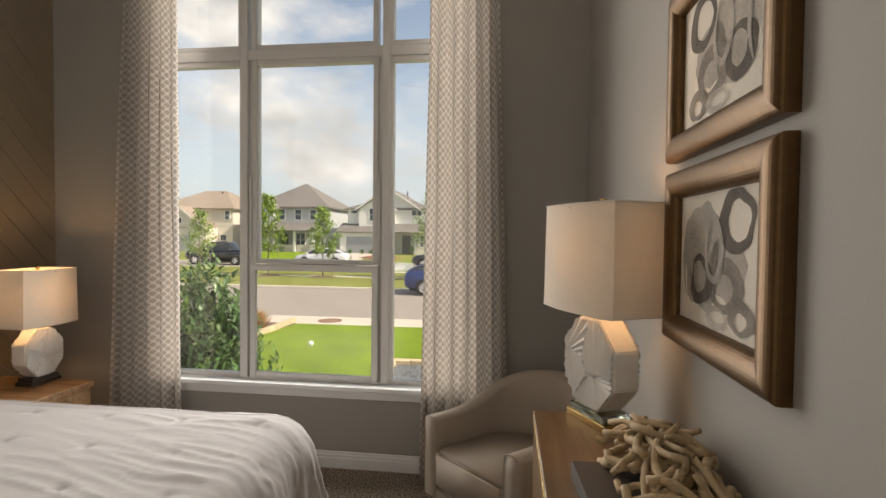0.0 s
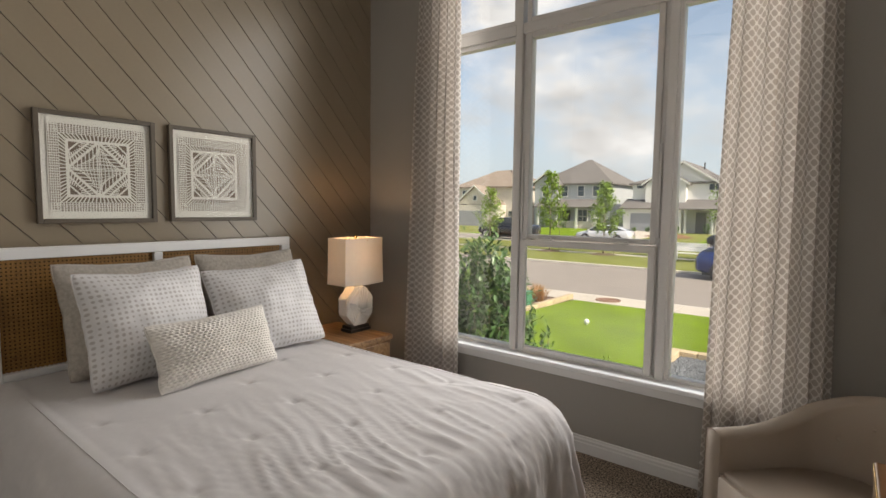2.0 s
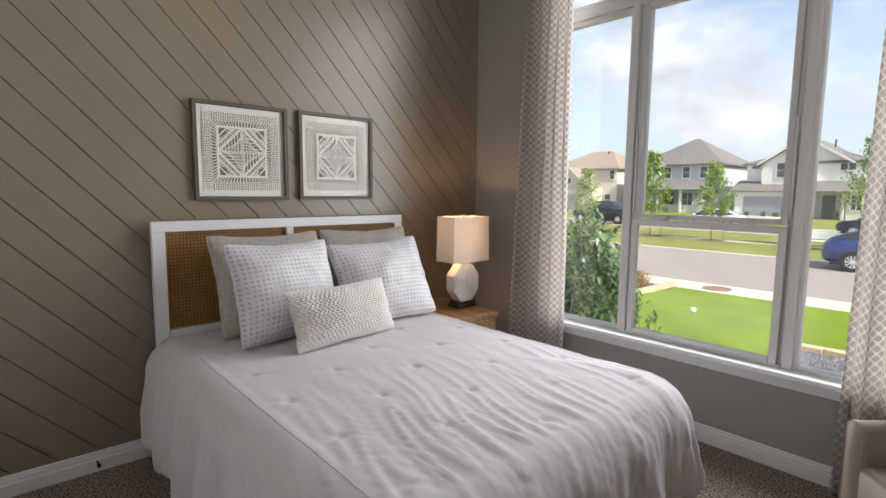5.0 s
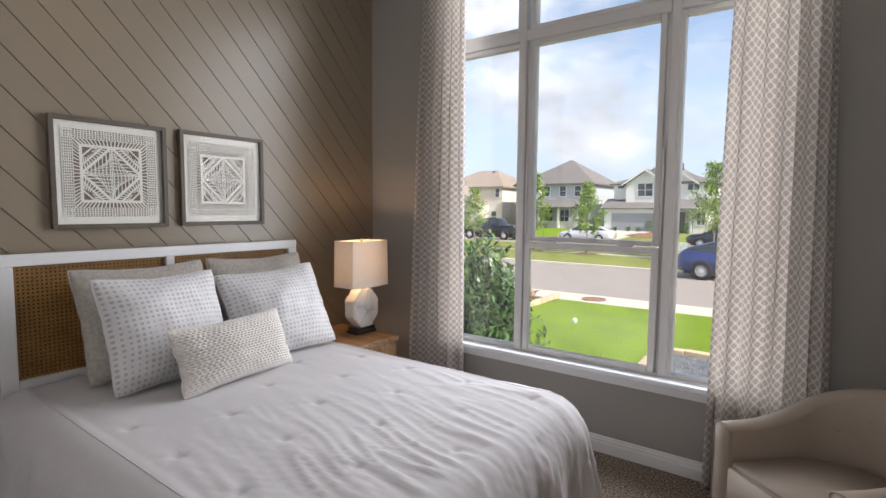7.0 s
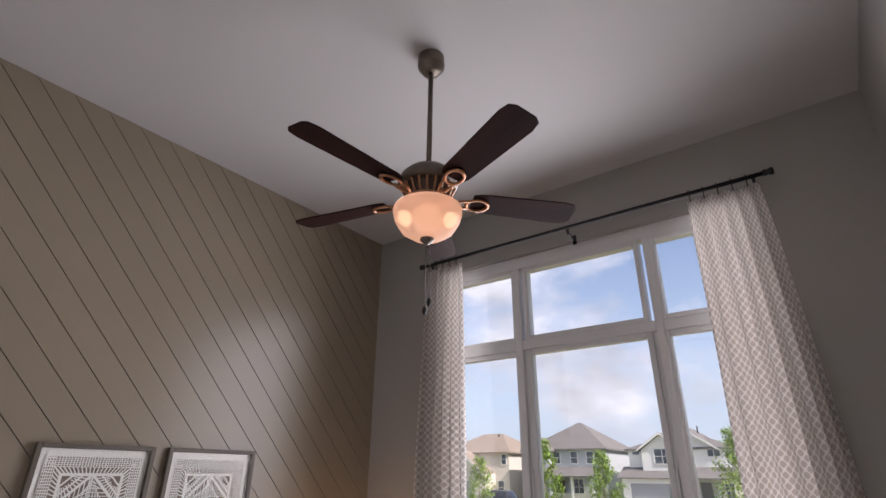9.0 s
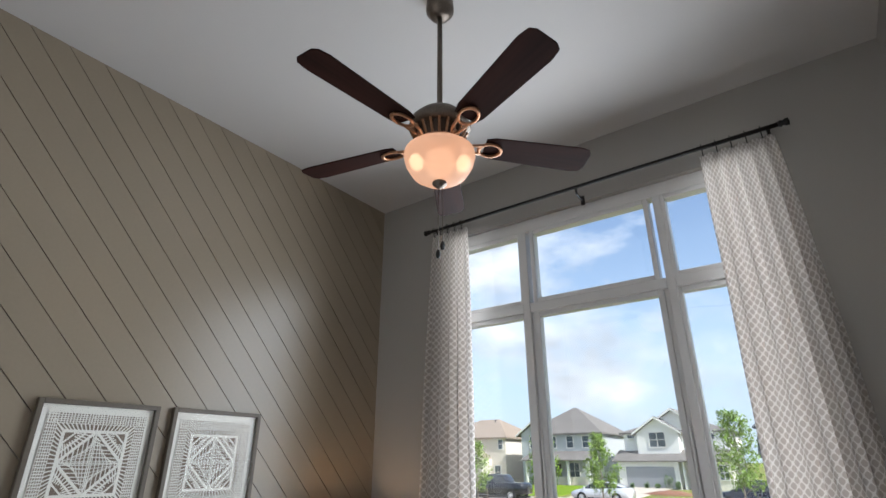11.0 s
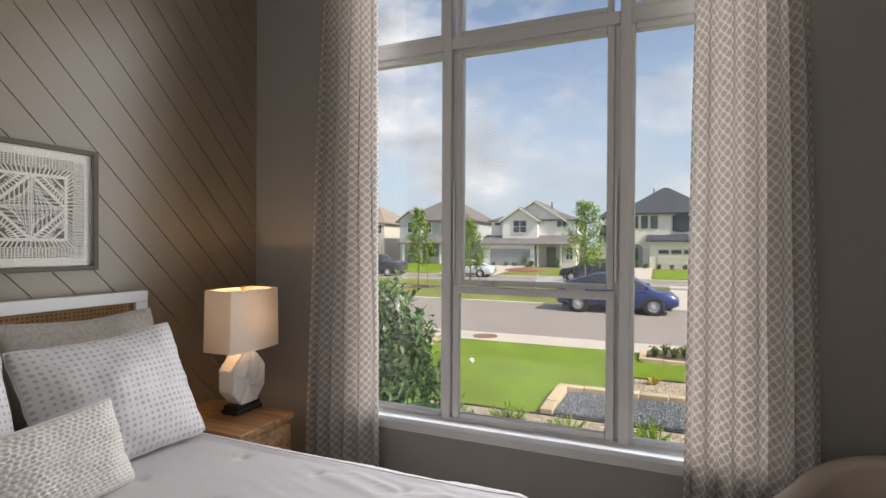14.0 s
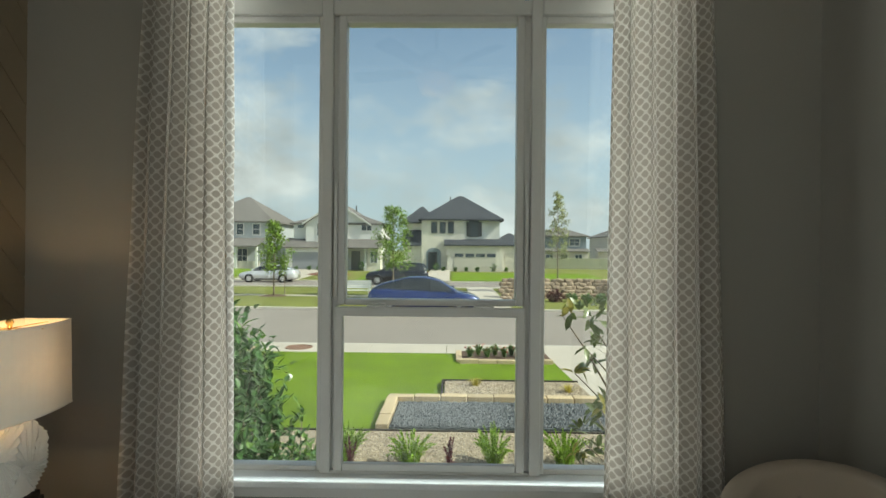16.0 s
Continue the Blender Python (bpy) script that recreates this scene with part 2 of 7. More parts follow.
M_LINEN = fabric("grey_linen", (0.50, 0.455, 0.40), col2=(0.37, 0.34, 0.30), weave=420, slub=(1.5, 2.4, 2.0), bump=0.4)
M_KNIT = fabric("cream_knit", (0.74, 0.70, 0.65), weave=260, bump=0.6, var=0.12)
M_DOT = pattern_cloth("dotted_cotton", (0.74, 0.73, 0.735), (0.49, 0.465, 0.45), 0.025, 0.025, 0.0, 0.03, 0.0, dots=True)
M_CURTAIN = pattern_cloth("trellis_curtain", (0.85, 0.82, 0.785), (0.55, 0.505, 0.465), 0.031, 0.047, 0.27, 0.13, 0.48)
M_LEATHER = surface("taupe_leather", (0.41, 0.345, 0.285), rough=0.66, var=0.06, scale=4, bump=0.25, fine=380, dist=0.001)
M_OAK = wood("oak_leg", (0.36, 0.20, 0.085), (0.58, 0.38, 0.19), axis=2)
M_NIGHT = wood("acacia_wood", (0.16, 0.075, 0.03), (0.42, 0.25, 0.12), axis=0, scale=18)
M_CONSOLE = wood("honey_oak", (0.15, 0.078, 0.033), (0.235, 0.138, 0.066), axis=1, scale=20, rough=0.35)
M_PLASTER = surface("white_plaster", (0.80, 0.79, 0.77), rough=0.55, var=0.05, bump=0.1)
M_BRASS = surface("brass", (0.75, 0.52, 0.22), rough=0.25, metal=1.0, var=0.1)
M_GOLDLEAF = surface("bronze_gold_frame", (0.125, 0.067, 0.026), rough=0.38, metal=0.7, var=0.25, scale=7, bump=0.15, fine=60)
M_DARKEDGE = surface("dark_frame_edge", (0.07, 0.04, 0.022), rough=0.4, var=0.2)
M_TAUPEFRAME = surface("taupe_wood_frame", (0.105, 0.084, 0.062), rough=0.5, var=0.15, bump=0.15)
M_PAPER = surface("white_paper", (0.64, 0.60, 0.545), rough=0.9, var=0.03)
M_CANVAS = surface("cream_art_paper", (0.66, 0.60, 0.52), rough=0.9, var=0.1, scale=9)
M_INK = surface("grey_ink_wash", (0.25, 0.215, 0.185), rough=0.9, var=0.5, scale=16)
M_INKDARK = surface("dark_ink_wash", (0.115, 0.095, 0.080), rough=0.9, var=0.6, scale=14)
M_INKPALE = surface("pale_ink_wash", (0.52, 0.47, 0.42), rough=0.9, var=0.3, scale=14)
for _m, _a in ((M_INK, 0.72), (M_INKDARK, 0.78), (M_INKPALE, 0.6)):
    _m.node_tree.nodes["Principled BSDF"].inputs["Alpha"].default_value = _a
M_BACKING = surface("grey_brown_backing", (0.16, 0.118, 0.09), rough=0.9, var=0.2)
M_TWIG = surface("bleached_driftwood", (0.42, 0.30, 0.17), rough=0.7, var=0.3, scale=18, bump=0.4, fine=150)
M_DARKBOX = surface("dark_book_cloth", (0.035, 0.030, 0.030), rough=0.5, var=0.2)
M_SHADE = lamp_shade("linen_lampshade", (0.80, 0.75, 0.68), 0.22)
M_CRYSTAL = glass("crystal_base", (0.80, 0.93, 0.88))
M_DARKSTONE = surface("dark_bronze_base", (0.05, 0.045, 0.04), rough=0.3, metal=0.5)
M_FANMETAL = surface("aged_pewter", (0.16, 0.13, 0.105), rough=0.42, metal=0.8, var=0.25, scale=12)
M_COPPER = surface("copper_bronze", (0.42, 0.22, 0.125), rough=0.35, metal=0.85, var=0.25, scale=14)
M_BLADE = wood("dark_walnut_blade", (0.010, 0.004, 0.003), (0.032, 0.011, 0.008), axis=0, scale=10, rough=0.62)
M_BLADE.node_tree.nodes["Principled BSDF"].inputs["Specular IOR Level"].default_value = 0.07


def frosted_bowl(name):
    m, n, l, b = mat(name)
    b.inputs["Base Color"].default_value = (0.78, 0.60, 0.50, 1)
    b.inputs["Roughness"].default_value = 0.26
    b.inputs["Transmission Weight"].default_value = 1.0
    out = n["Material Output"]
    tr, ms, ad, em = n.new("ShaderNodeBsdfTranslucent"), n.new("ShaderNodeMixShader"), n.new("ShaderNodeAddShader"), n.new("ShaderNodeEmission")
    tr.inputs["Color"].default_value = (0.50, 0.35, 0.25, 1)
    ms.inputs[0].default_value = 0.78
    em.inputs["Color"].default_value, em.inputs["Strength"].default_value = (1.0, 0.60, 0.40, 1), 0.22
    l.new(b.outputs[0], ms.inputs[1])
    l.new(tr.outputs[0], ms.inputs[2])
    l.new(ms.outputs[0], ad.inputs[0])
    l.new(em.outputs[0], ad.inputs[1])
    l.new(ad.outputs[0], out.inputs["Surface"])
    return m


M_BOWL = frosted_bowl("frosted_lit_glass")


def glow(name, col, strength):
    m, n, l, b = mat(name)
    b.inputs["Base Color"].default_value = rgb(col)
    b.inputs["Emission Color"].default_value = rgb(col)
    b.inputs["Emission Strength"].default_value = strength
    return m


M_BULB = glow("lit_bulb", (1.0, 0.74, 0.46), 2.4)


# ---- mesh helpers ----
def mesh_of(name, bm, material, smooth=False):
    bmesh.ops.recalc_face_normals(bm, faces=bm.faces[:])
    me = bpy.data.meshes.new(name)
    bm.to_mesh(me)
    bm.free()
    me.materials.append(material)
    if smooth:
        me.shade_smooth()
    return me


def part(name, bm, material, parent=None, label="", smooth=False):
    ob = new(name, mesh_of(name, bm, material, smooth))
    if parent is not None:
        ob.parent = parent
    return tagged(ob, label) if label else ob


def thing(name, place, label, category, turn=0.0, group="", kind=""):
    e = new(name)
    e.empty_display_size = 0.1
    e.matrix_basis = pose(*place, 0, 0, turn)
    return tagged(e, label, category, group, kind)


def box(bm, a, b, bevel=0.0, seg=2, m=None):
    """A box between two corners, with rounded edges."""
    a, b = Vector(a), Vector(b)
    lo, hi = Vector(map(min, a, b)), Vector(map(max, a, b))
    r = bmesh.ops.create_cube(bm, size=1.0, matrix=Matrix.Translation((lo + hi) / 2) @ Matrix.Diagonal((*(hi - lo), 1)))
    vs = r["verts"]
    if bevel:
        es = list({e for v in vs for e in v.link_edges})
        out = bmesh.ops.bevel(bm, geom=es, offset=bevel, segments=seg, affect="EDGES", profile=0.5)
        vs = list({v for f in out["faces"] for v in f.verts} | {v for v in vs if v.is_valid})
    if m is not None:
        bmesh.ops.transform(bm, matrix=m, verts=vs)
    return bm


def boxes(*rows, bevel=0.0, m=None):
    bm = bmesh.new()
    for a, b in rows:
        box(bm, a, b, bevel, 2, m)
    return bm


def tube(bm, pts, radii, n=10, cap=True):
    """A tube along points, with a radius at each."""
    pts = [Vector(p) for p in pts]
    if not isinstance(radii, (list, tuple)):
        radii = [radii] * len(pts)
    rings, side = [], None
    for i, p in enumerate(pts):
        d = (pts[min(i + 1, len(pts) - 1)] - pts[max(i - 1, 0)]).normalized()
        if side is None:
            side = d.orthogonal().normalized()
        side = (side - d * side.dot(d)).normalized()
        up = d.cross(side)
        rings.append([bm.verts.new(p + radii[i] * (math.cos(2 * math.pi * k / n) * side + math.sin(2 * math.pi * k / n) * up)) for k in range(n)])
    for a, b in zip(rings, rings[1:]):
        for k in range(n):
            bm.faces.new((a[k], a[(k + 1) % n], b[(k + 1) % n], b[k]))
    if cap:
        bm.faces.new(rings[0])
        bm.faces.new(rings[-1])
    return bm


def lathe(bm, profile, n=32, m=None):
    """Turns a profile of (radius, height) round z."""
    rings = []
    for r, z in profile:
        ring = [bm.verts.new(Vector((r * math.cos(2 * math.pi * k / n), r * math.sin(2 * math.pi * k / n), z))) for k in range(n)] if r > 1e-5 else [bm.verts.new((0, 0, z))]
        rings.append(ring)
    for a, b in zip(rings, rings[1:]):
        for k in range(n):
            q = [a[k % len(a)], a[(k + 1) % len(a)], b[(k + 1) % len(b)], b[k % len(b)]]
            q = list(dict.fromkeys(q))
            if len(q) > 2:
                bm.faces.new(q)
    if m is not None:
        bmesh.ops.transform(bm, matrix=m, verts=[v for r in rings for v in r])
    return bm


def ring(bm, place, R, r, n=20, k=8, m=None):
    pts = [Vector((R * math.cos(2 * math.pi * i / n), R * math.sin(2 * math.pi * i / n), 0)) for i in range(n)]
    rows = []
    for i, p in enumerate(pts):
        o = p.normalized()
        rows.append([bm.verts.new(p + r * (math.cos(2 * math.pi * j / k) * o + Vector((0, 0, r and math.sin(2 * math.pi * j / k))))) for j in range(k)])
    for i in range(n):
        a, b = rows[i], rows[(i + 1) % n]
        for j in range(k):
            bm.faces.new((a[j], a[(j + 1) % k], b[(j + 1) % k], b[j]))
    mm = Matrix.Translation(place) @ (m if m is not None else Matrix())
    bmesh.ops.transform(bm, matrix=mm, verts=[v for row in rows for v in row])
    return bm


def prism(bm, poly, z0, z1, m=None):
    """A flat outline of (x, y) pulled from z0 to z1."""
    lo = [bm.verts.new((x, y, z0)) for x, y in poly]
    hi = [bm.verts.new((x, y, z1)) for x, y in poly]
    bm.faces.new(lo[::-1])
    bm.faces.new(hi)
    for i in range(len(poly)):
        j = (i + 1) % len(poly)
        bm.faces.new((lo[i], lo[j], hi[j], hi[i]))
    if m is not None:
        bmesh.ops.transform(bm, matrix=m, verts=lo + hi)
    return bm


def sheet(bm, nu, nv, place, uv=None, wrap_u=False):
    """A grid of points place(u, v), u and v from 0 to 1, with UVs in metres."""
    g = [[bm.verts.new(place(i / nu, j / nv)) for j in range(nv + 1)] for i in range(nu + (0 if wrap_u else 1))]
    lay = bm.loops.layers.uv.verify() if uv else None
    for i in range(nu):
        for j in range(nv):
            i2 = (i + 1) % len(g)
            f = bm.faces.new((g[i][j], g[i2][j], g[i2][j + 1], g[i][j + 1]))
            if uv:
                for lp, (a, b) in zip(f.loops, ((i, j), (i + 1, j), (i + 1, j + 1), (i, j + 1))):
                    lp[lay].uv = uv(a / nu, b / nv)
    return g


# ---- room shell ----
XL, XR, YW, YB, ZC = -1.817, 1.707, -0.07, -3.75, 3.75
T = 0.16
WX0, WX1, WZ0, WZ1 = -1.08, 1.08, 0.532, 3.30   # window opening
floor = tagged(part("floor", boxes(((XL - 0.3, YB - 0.3, -0.12), (XR + 0.3, YW + T, 0.0))), M_CARPET), "brown flecked cut-pile carpet over the whole room", "carpet", kind="structure")
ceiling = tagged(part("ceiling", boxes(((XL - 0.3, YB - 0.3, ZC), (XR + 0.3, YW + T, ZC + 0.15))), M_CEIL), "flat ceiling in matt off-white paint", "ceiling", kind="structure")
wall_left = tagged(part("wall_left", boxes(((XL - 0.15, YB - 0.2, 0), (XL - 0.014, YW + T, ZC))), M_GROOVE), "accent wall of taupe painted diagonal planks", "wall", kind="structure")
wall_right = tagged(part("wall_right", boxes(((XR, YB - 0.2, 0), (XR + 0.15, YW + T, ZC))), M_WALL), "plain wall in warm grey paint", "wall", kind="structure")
# unseen wall behind the camera; its pale colour serves as a bounce reflector
wall_back = tagged(part("wall_back", boxes(((XL, YB - 0.15, 0), (XR, YB, ZC))), M_BACK_BOUNCE), "unseen plain back wall, made pale to bounce fill light", "wall", kind="structure")
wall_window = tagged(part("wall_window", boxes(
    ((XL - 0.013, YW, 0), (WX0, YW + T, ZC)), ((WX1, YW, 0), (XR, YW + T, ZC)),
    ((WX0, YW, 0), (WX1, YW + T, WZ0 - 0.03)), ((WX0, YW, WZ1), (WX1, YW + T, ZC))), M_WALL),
    "warm grey wall around a tall window", "wall", kind="structure")


def clip_poly(poly, keep):
    out = []
    for i, p in enumerate(poly):
        q = poly[(i + 1) % len(poly)]
        a, b = keep(p), keep(q)
        if a >= 0:
            out.append(p)
        if (a >= 0) != (b >= 0):
            s = a / (a - b)
            out.append((p[0] + s * (q[0] - p[0]), p[1] + s * (q[1] - p[1])))
    return out


# ---- baseboards ----
def baseboard(name, a, b, normal):
    """A moulded skirting board from a to b on the floor, facing along normal."""
    a, b, nrm = Vector((*a, 0)), Vector((*b, 0)), Vector((*normal, 0))
    prof = [(0, 0), (0.016, 0), (0.016, 0.062), (0.012, 0.068), (0.012, 0.082), (0.007, 0.090), (0.006, 0.100), (0, 0.104)]
    bm = bmesh.new()
    ends = [[bm.verts.new(p + nrm * d + Vector((0, 0, z))) for d, z in prof] for p in (a, b)]
    for i in range(len(prof)):
        j = (i + 1) % len(prof)
        bm.faces.new((ends[0][i], ends[0][j], ends[1][j], ends[1][i]))
    bm.faces.new(ends[0])
    bm.faces.new(ends[1][::-1])
    return tagged(part(name, bm, M_TRIM), "white moulded baseboard along the carpet", "baseboard", kind="structure")


baseboard("baseboard", (XL + 0.001, YW - 0.001), (XR - 0.001, YW - 0.001), (0, -1))
baseboard("baseboard", (XL + 0.001, YB), (XL + 0.001, YW - 0.02), (1, 0))
baseboard("baseboard", (XR - 0.001, YB), (XR - 0.001, YW - 0.02), (-1, 0))
baseboard("baseboard", (XL + 0.02, YB + 0.001), (XR - 0.02, YB + 0.001), (0, 1))

# ---- window ----
window = thing("window_1", (0, 0, 0), "tall mulled vinyl window with transoms and a sash in the middle", "window", kind="structure")
COLS = ((-1.05, -0.515), (-0.39, 0.385), (0.517, 1.05))  # panes of glass, side by side
Z_SASH, Z_TOP0, Z_TOP1 = 2.575, 2.70, 3.18
MID0, MID1 = 0.580, 1.243


def frame_of(name, x0, x1, z0, z1, w, y0, y1, parent, bevel=0.006, bottom=None):
    """Four bars round a pane; each is a part of its own."""
    wb = bottom or w
    for nm, a, b in (("stile", (x0 - w, y0, z0 - wb), (x0, y1, z1 + w)), ("stile", (x1, y0, z0 - wb), (x1 + w, y1, z1 + w)),
                     ("rail", (x0 + 0.0002, y0 + 0.001, z0 - wb), (x1 - 0.0002, y1 - 0.001, z0)), ("rail", (x0 + 0.0002, y0 + 0.001, z1), (x1 - 0.0002, y1 - 0.001, z1 + w))):
        part(nm, box(bmesh.new(), a, b, bevel), M_VINYL, parent)


def pane(x0, x1, z0, z1, y, parent):
    p = part("pane", boxes(((x0 - 0.008, y, z0 - 0.008), (x1 + 0.008, y + 0.005, z1 + 0.008))), M_GLASS, parent)
    p.visible_shadow = False
    return p


# outer frame, mullions and the cross bar under the transoms
for nm, a, b in (("jamb", (WX0, -0.030, WZ0), (WX0 + 0.028, 0.06, WZ1)), ("jamb", (WX1 - 0.028, -0.030, WZ0), (WX1, 0.06, WZ1)),
                 ("head", (WX0 + 0.028, -0.029, WZ1 - 0.09), (WX1 - 0.028, 0.06, WZ1)),
                 ("mullion", (-0.497, -0.036, WZ0), (-0.447, 0.06, WZ1 - 0.09)), ("mullion", (0.447, -0.036, WZ0), (0.497, 0.06, WZ1 - 0.09)),
                 ("transom_bar", (WX0 + 0.028, -0.034, 2.606), (-0.497, 0.06, 2.671)), ("transom_bar", (-0.447, -0.034, 2.606), (0.447, 0.06, 2.671)),
                 ("transom_bar", (0.497, -0.034, 2.606), (WX1 - 0.028, 0.06, 2.671))):
    part(nm, box(bmesh.new(), a, b, 0.006), M_VINYL, window)
for x0, x1 in COLS:
    frame_of("transom", x0, x1, Z_TOP0, Z_TOP1, 0.030, -0.032, 0.05, window)
    pane(x0, x1, Z_TOP0, Z_TOP1, 0.0, window)
for x0, x1 in (COLS[0], COLS[2]):
    frame_of("side", x0, x1, 0.557, Z_SASH, 0.032, -0.014, 0.05, window, bottom=0.0248)
    pane(x0, x1, 0.557, Z_SASH, 0.0, window)
# middle: fixed upper light, and a lower sash set further in
frame_of("upper", -0.39, 0.385, 1.318, Z_SASH, 0.036, -0.018, 0.05, window, bottom=0.028)
pane(-0.39, 0.385, 1.318, Z_SASH, 0.012, window)
sash = part("sash", boxes(((-0.405, -0.040, MID1), (0.40, -0.006, MID1 + 0.042)), bevel=0.006), M_VINYL, window, "lower sash with two latches")
for nm, a, b in (("stile", (-0.432, -0.040, 0.5465), (-0.392, -0.006, MID1 + 0.042)), ("stile", (0.387, -0.040, 0.5465), (0.427, -0.006, MID1 + 0.042)),
                 ("rail", (-0.391, -0.039, 0.5465), (0.386, -0.007, MID0))):
    part(nm, box(bmesh.new(), a, b, 0.006), M_VINYL, sash)
pane(-0.39, 0.385, MID0, MID1, -0.022, sash)
for x in (-0.24, 0.24):
    bm = boxes(((x - 0.045, -0.058, MID1 + 0.0425), (x + 0.045, -0.030, MID1 + 0.052)), bevel=0.003)
    tube(bm, [(x - 0.03, -0.045, MID1 + 0.056), (x, -0.052, MID1 + 0.062), (x + 0.04, -0.056, MID1 + 0.058)], 0.006, 8)
    part("latch", bm, M_VINYL, sash, "grey tilt latch")
for a, b in (((-0.4468, -0.0045, WZ0), (-0.4265, 0.055, 2.606)), ((0.4215, -0.0045, WZ0), (0.4468, 0.055, 2.606))):
    part("jamb_liner", boxes((a, b)), M_VINYL, window)
part("bottom_frame", box(bmesh.new(), (-0.4466, -0.034, WZ0), (0.4466, 0.0545, 0.5460), 0.003), M_VINYL, window)
# balance covers at the sides of the upper light
for x in (-0.438, 0.424):
    part("balance_track", box(bmesh.new(), (x, -0.031, 1.33), (x + 0.014, -0.0185, 1.85), 0.003), M_VINYL, window)
sill = part("window_sill", box(bmesh.new(), (WX0 - 0.02, -0.122, WZ0 - 0.03), (WX1 + 0.02, 0.06, WZ0), 0.007), M_SILL, window, "pale polished stone sill")
part("apron", box(bmesh.new(), (WX0 - 0.01, YW - 0.018, WZ0 - 0.085), (WX1 + 0.01, YW - 0.0005, WZ0 - 0.0302), 0.004), M_TRIM, window, "moulded white apron under the sill")

# ---- curtain rod, rings and curtains ----
ROD_Y, ROD_Z = -0.19, 3.352
rod = thing("curtain_rod", (0, ROD_Y, ROD_Z), "black iron curtain rod on three wall brackets", "curtain rod")
part("pole", tube(bmesh.new(), [(-1.20, 0, 0), (1.18, 0, 0)], 0.0125, 14), M_BLACK, rod, smooth=True)
for s, x in ((-1, -1.20), (1, 1.18)):
    bm = lathe(bmesh.new(), [(0, 0), (0.016, 0.001), (0.019, 0.012), (0.014, 0.024), (0.021, 0.034), (0.021, 0.050), (0, 0.054)], 16, pose(x, 0, 0, 0, 90 * s, 0))
    part("finial", bm, M_BLACK, rod, smooth=True)
for x in (-1.13, 0.02, 1.13):
    bm = tube(bmesh.new(), [(x, 0.119, -0.05), (x, 0.06, -0.05), (x, 0.012, -0.045), (x, 0.0, -0.016)], 0.008, 8)
    box(bm, (x - 0.014, 0.112, -0.085), (x + 0.014, 0.119, -0.015), 0.003)
    box(bm, (x - 0.010, -0.016, -0.020), (x + 0.010, 0.016, -0.012), 0.003)
    part("bracket", bm, M_BLACK, rod)


def curtain(name, x0t, x1t, x0b, x1b, folds, seed, label):
    """A hung curtain: pinched at the top, deep folds below, hem by the carpet."""
    rnd = random.Random(seed)
    ph = [rnd.uniform(-0.5, 0.5) for _ in range(folds + 2)]
    am = [rnd.uniform(0.75, 1.25) for _ in range(folds + 2)]
    ztop, zbot = ROD_Z - 0.045, 0.012
    width = 1.3 * abs(x1b - x0b)

    def place(u, v):
        z = zbot + (ztop - zbot) * v
        k = 1 - v
        wide = k ** 0.8
        x0, x1 = x0t + (x0b - x0t) * wide, x1t + (x1b - x1t) * wide
        f = u * folds
        i = int(min(f, folds - 1e-6))
        a = f - i
        amp = (0.014 + 0.021 * min(1, k * 3.0)) * (am[i] * (1 - a) + am[i + 1] * a)
        sway = 0.5 * (ph[i] * (1 - a) + ph[i + 1] * a) * min(1, 2 * k)
        ang = 2 * math.pi * f + sway + 0.35 * math.sin(2.3 * k + 5 * u + seed)
        y = ROD_Y + 0.012 + amp * math.sin(ang) * (1 + 0.15 * math.sin(3 * math.pi * k + i))
        x = x0 + (x1 - x0) * u + 0.006 * math.sin(2 * ang) * min(1, 4 * k) + 0.004 * noise.noise((u * 9, v * 6, seed))
        y += 0.007 * noise.noise((u * 14, v * 5, seed + 3.0)) * min(1, 2 * k)
        hem = 0.004 * math.sin(ang) if v == 0 else 0
        return Vector((x, min(y, YW - 0.012), z + hem))

    bm = bmesh.new()
    sheet(bm, folds * 14, 46, place, lambda u, v: (u * width, v * (ztop - zbot)))
    c = thing(name, ((x0b + x1b) / 2, ROD_Y, 0.0), label, "curtain", group="curtains at the window")
    bmesh.ops.transform(bm, matrix=Matrix.Translation((-(x0b + x1b) / 2, -ROD_Y, 0)), verts=bm.verts[:])
    ob = part("panel", bm, M_CURTAIN, c, smooth=True)
    ob.modifiers.new("cloth", "SOLIDIFY").thickness = 0.003
    for i in range(folds):
        x = x0t + (x1t - x0t) * (i + 0.28) / folds - (x0b + x1b) / 2
        part("curtain_ring", ring(bmesh.new(), (x, 0, ROD_Z), 0.020, 0.0028, 20, 6, pose(0, 0, 0, 0, 90, 0)), M_BLACK, c, "black metal ring", True)
        b2 = tube(bmesh.new(), [(x, 0.0, ROD_Z - 0.020), (x, 0.0, ROD_Z - 0.035), (x, 0.006, ROD_Z - 0.052)], 0.003, 6)
        part("clip", b2, M_BLACK, c)
    return c


curtain("curtain", -1.18, -0.855, -1.315, -0.805, 5, 3, "pale beige trellis-patterned curtain hanging in deep folds")
curtain("curtain", 0.775, 1.15, 0.735, 1.255, 5, 8, "pale beige trellis-patterned curtain flaring to the carpet")

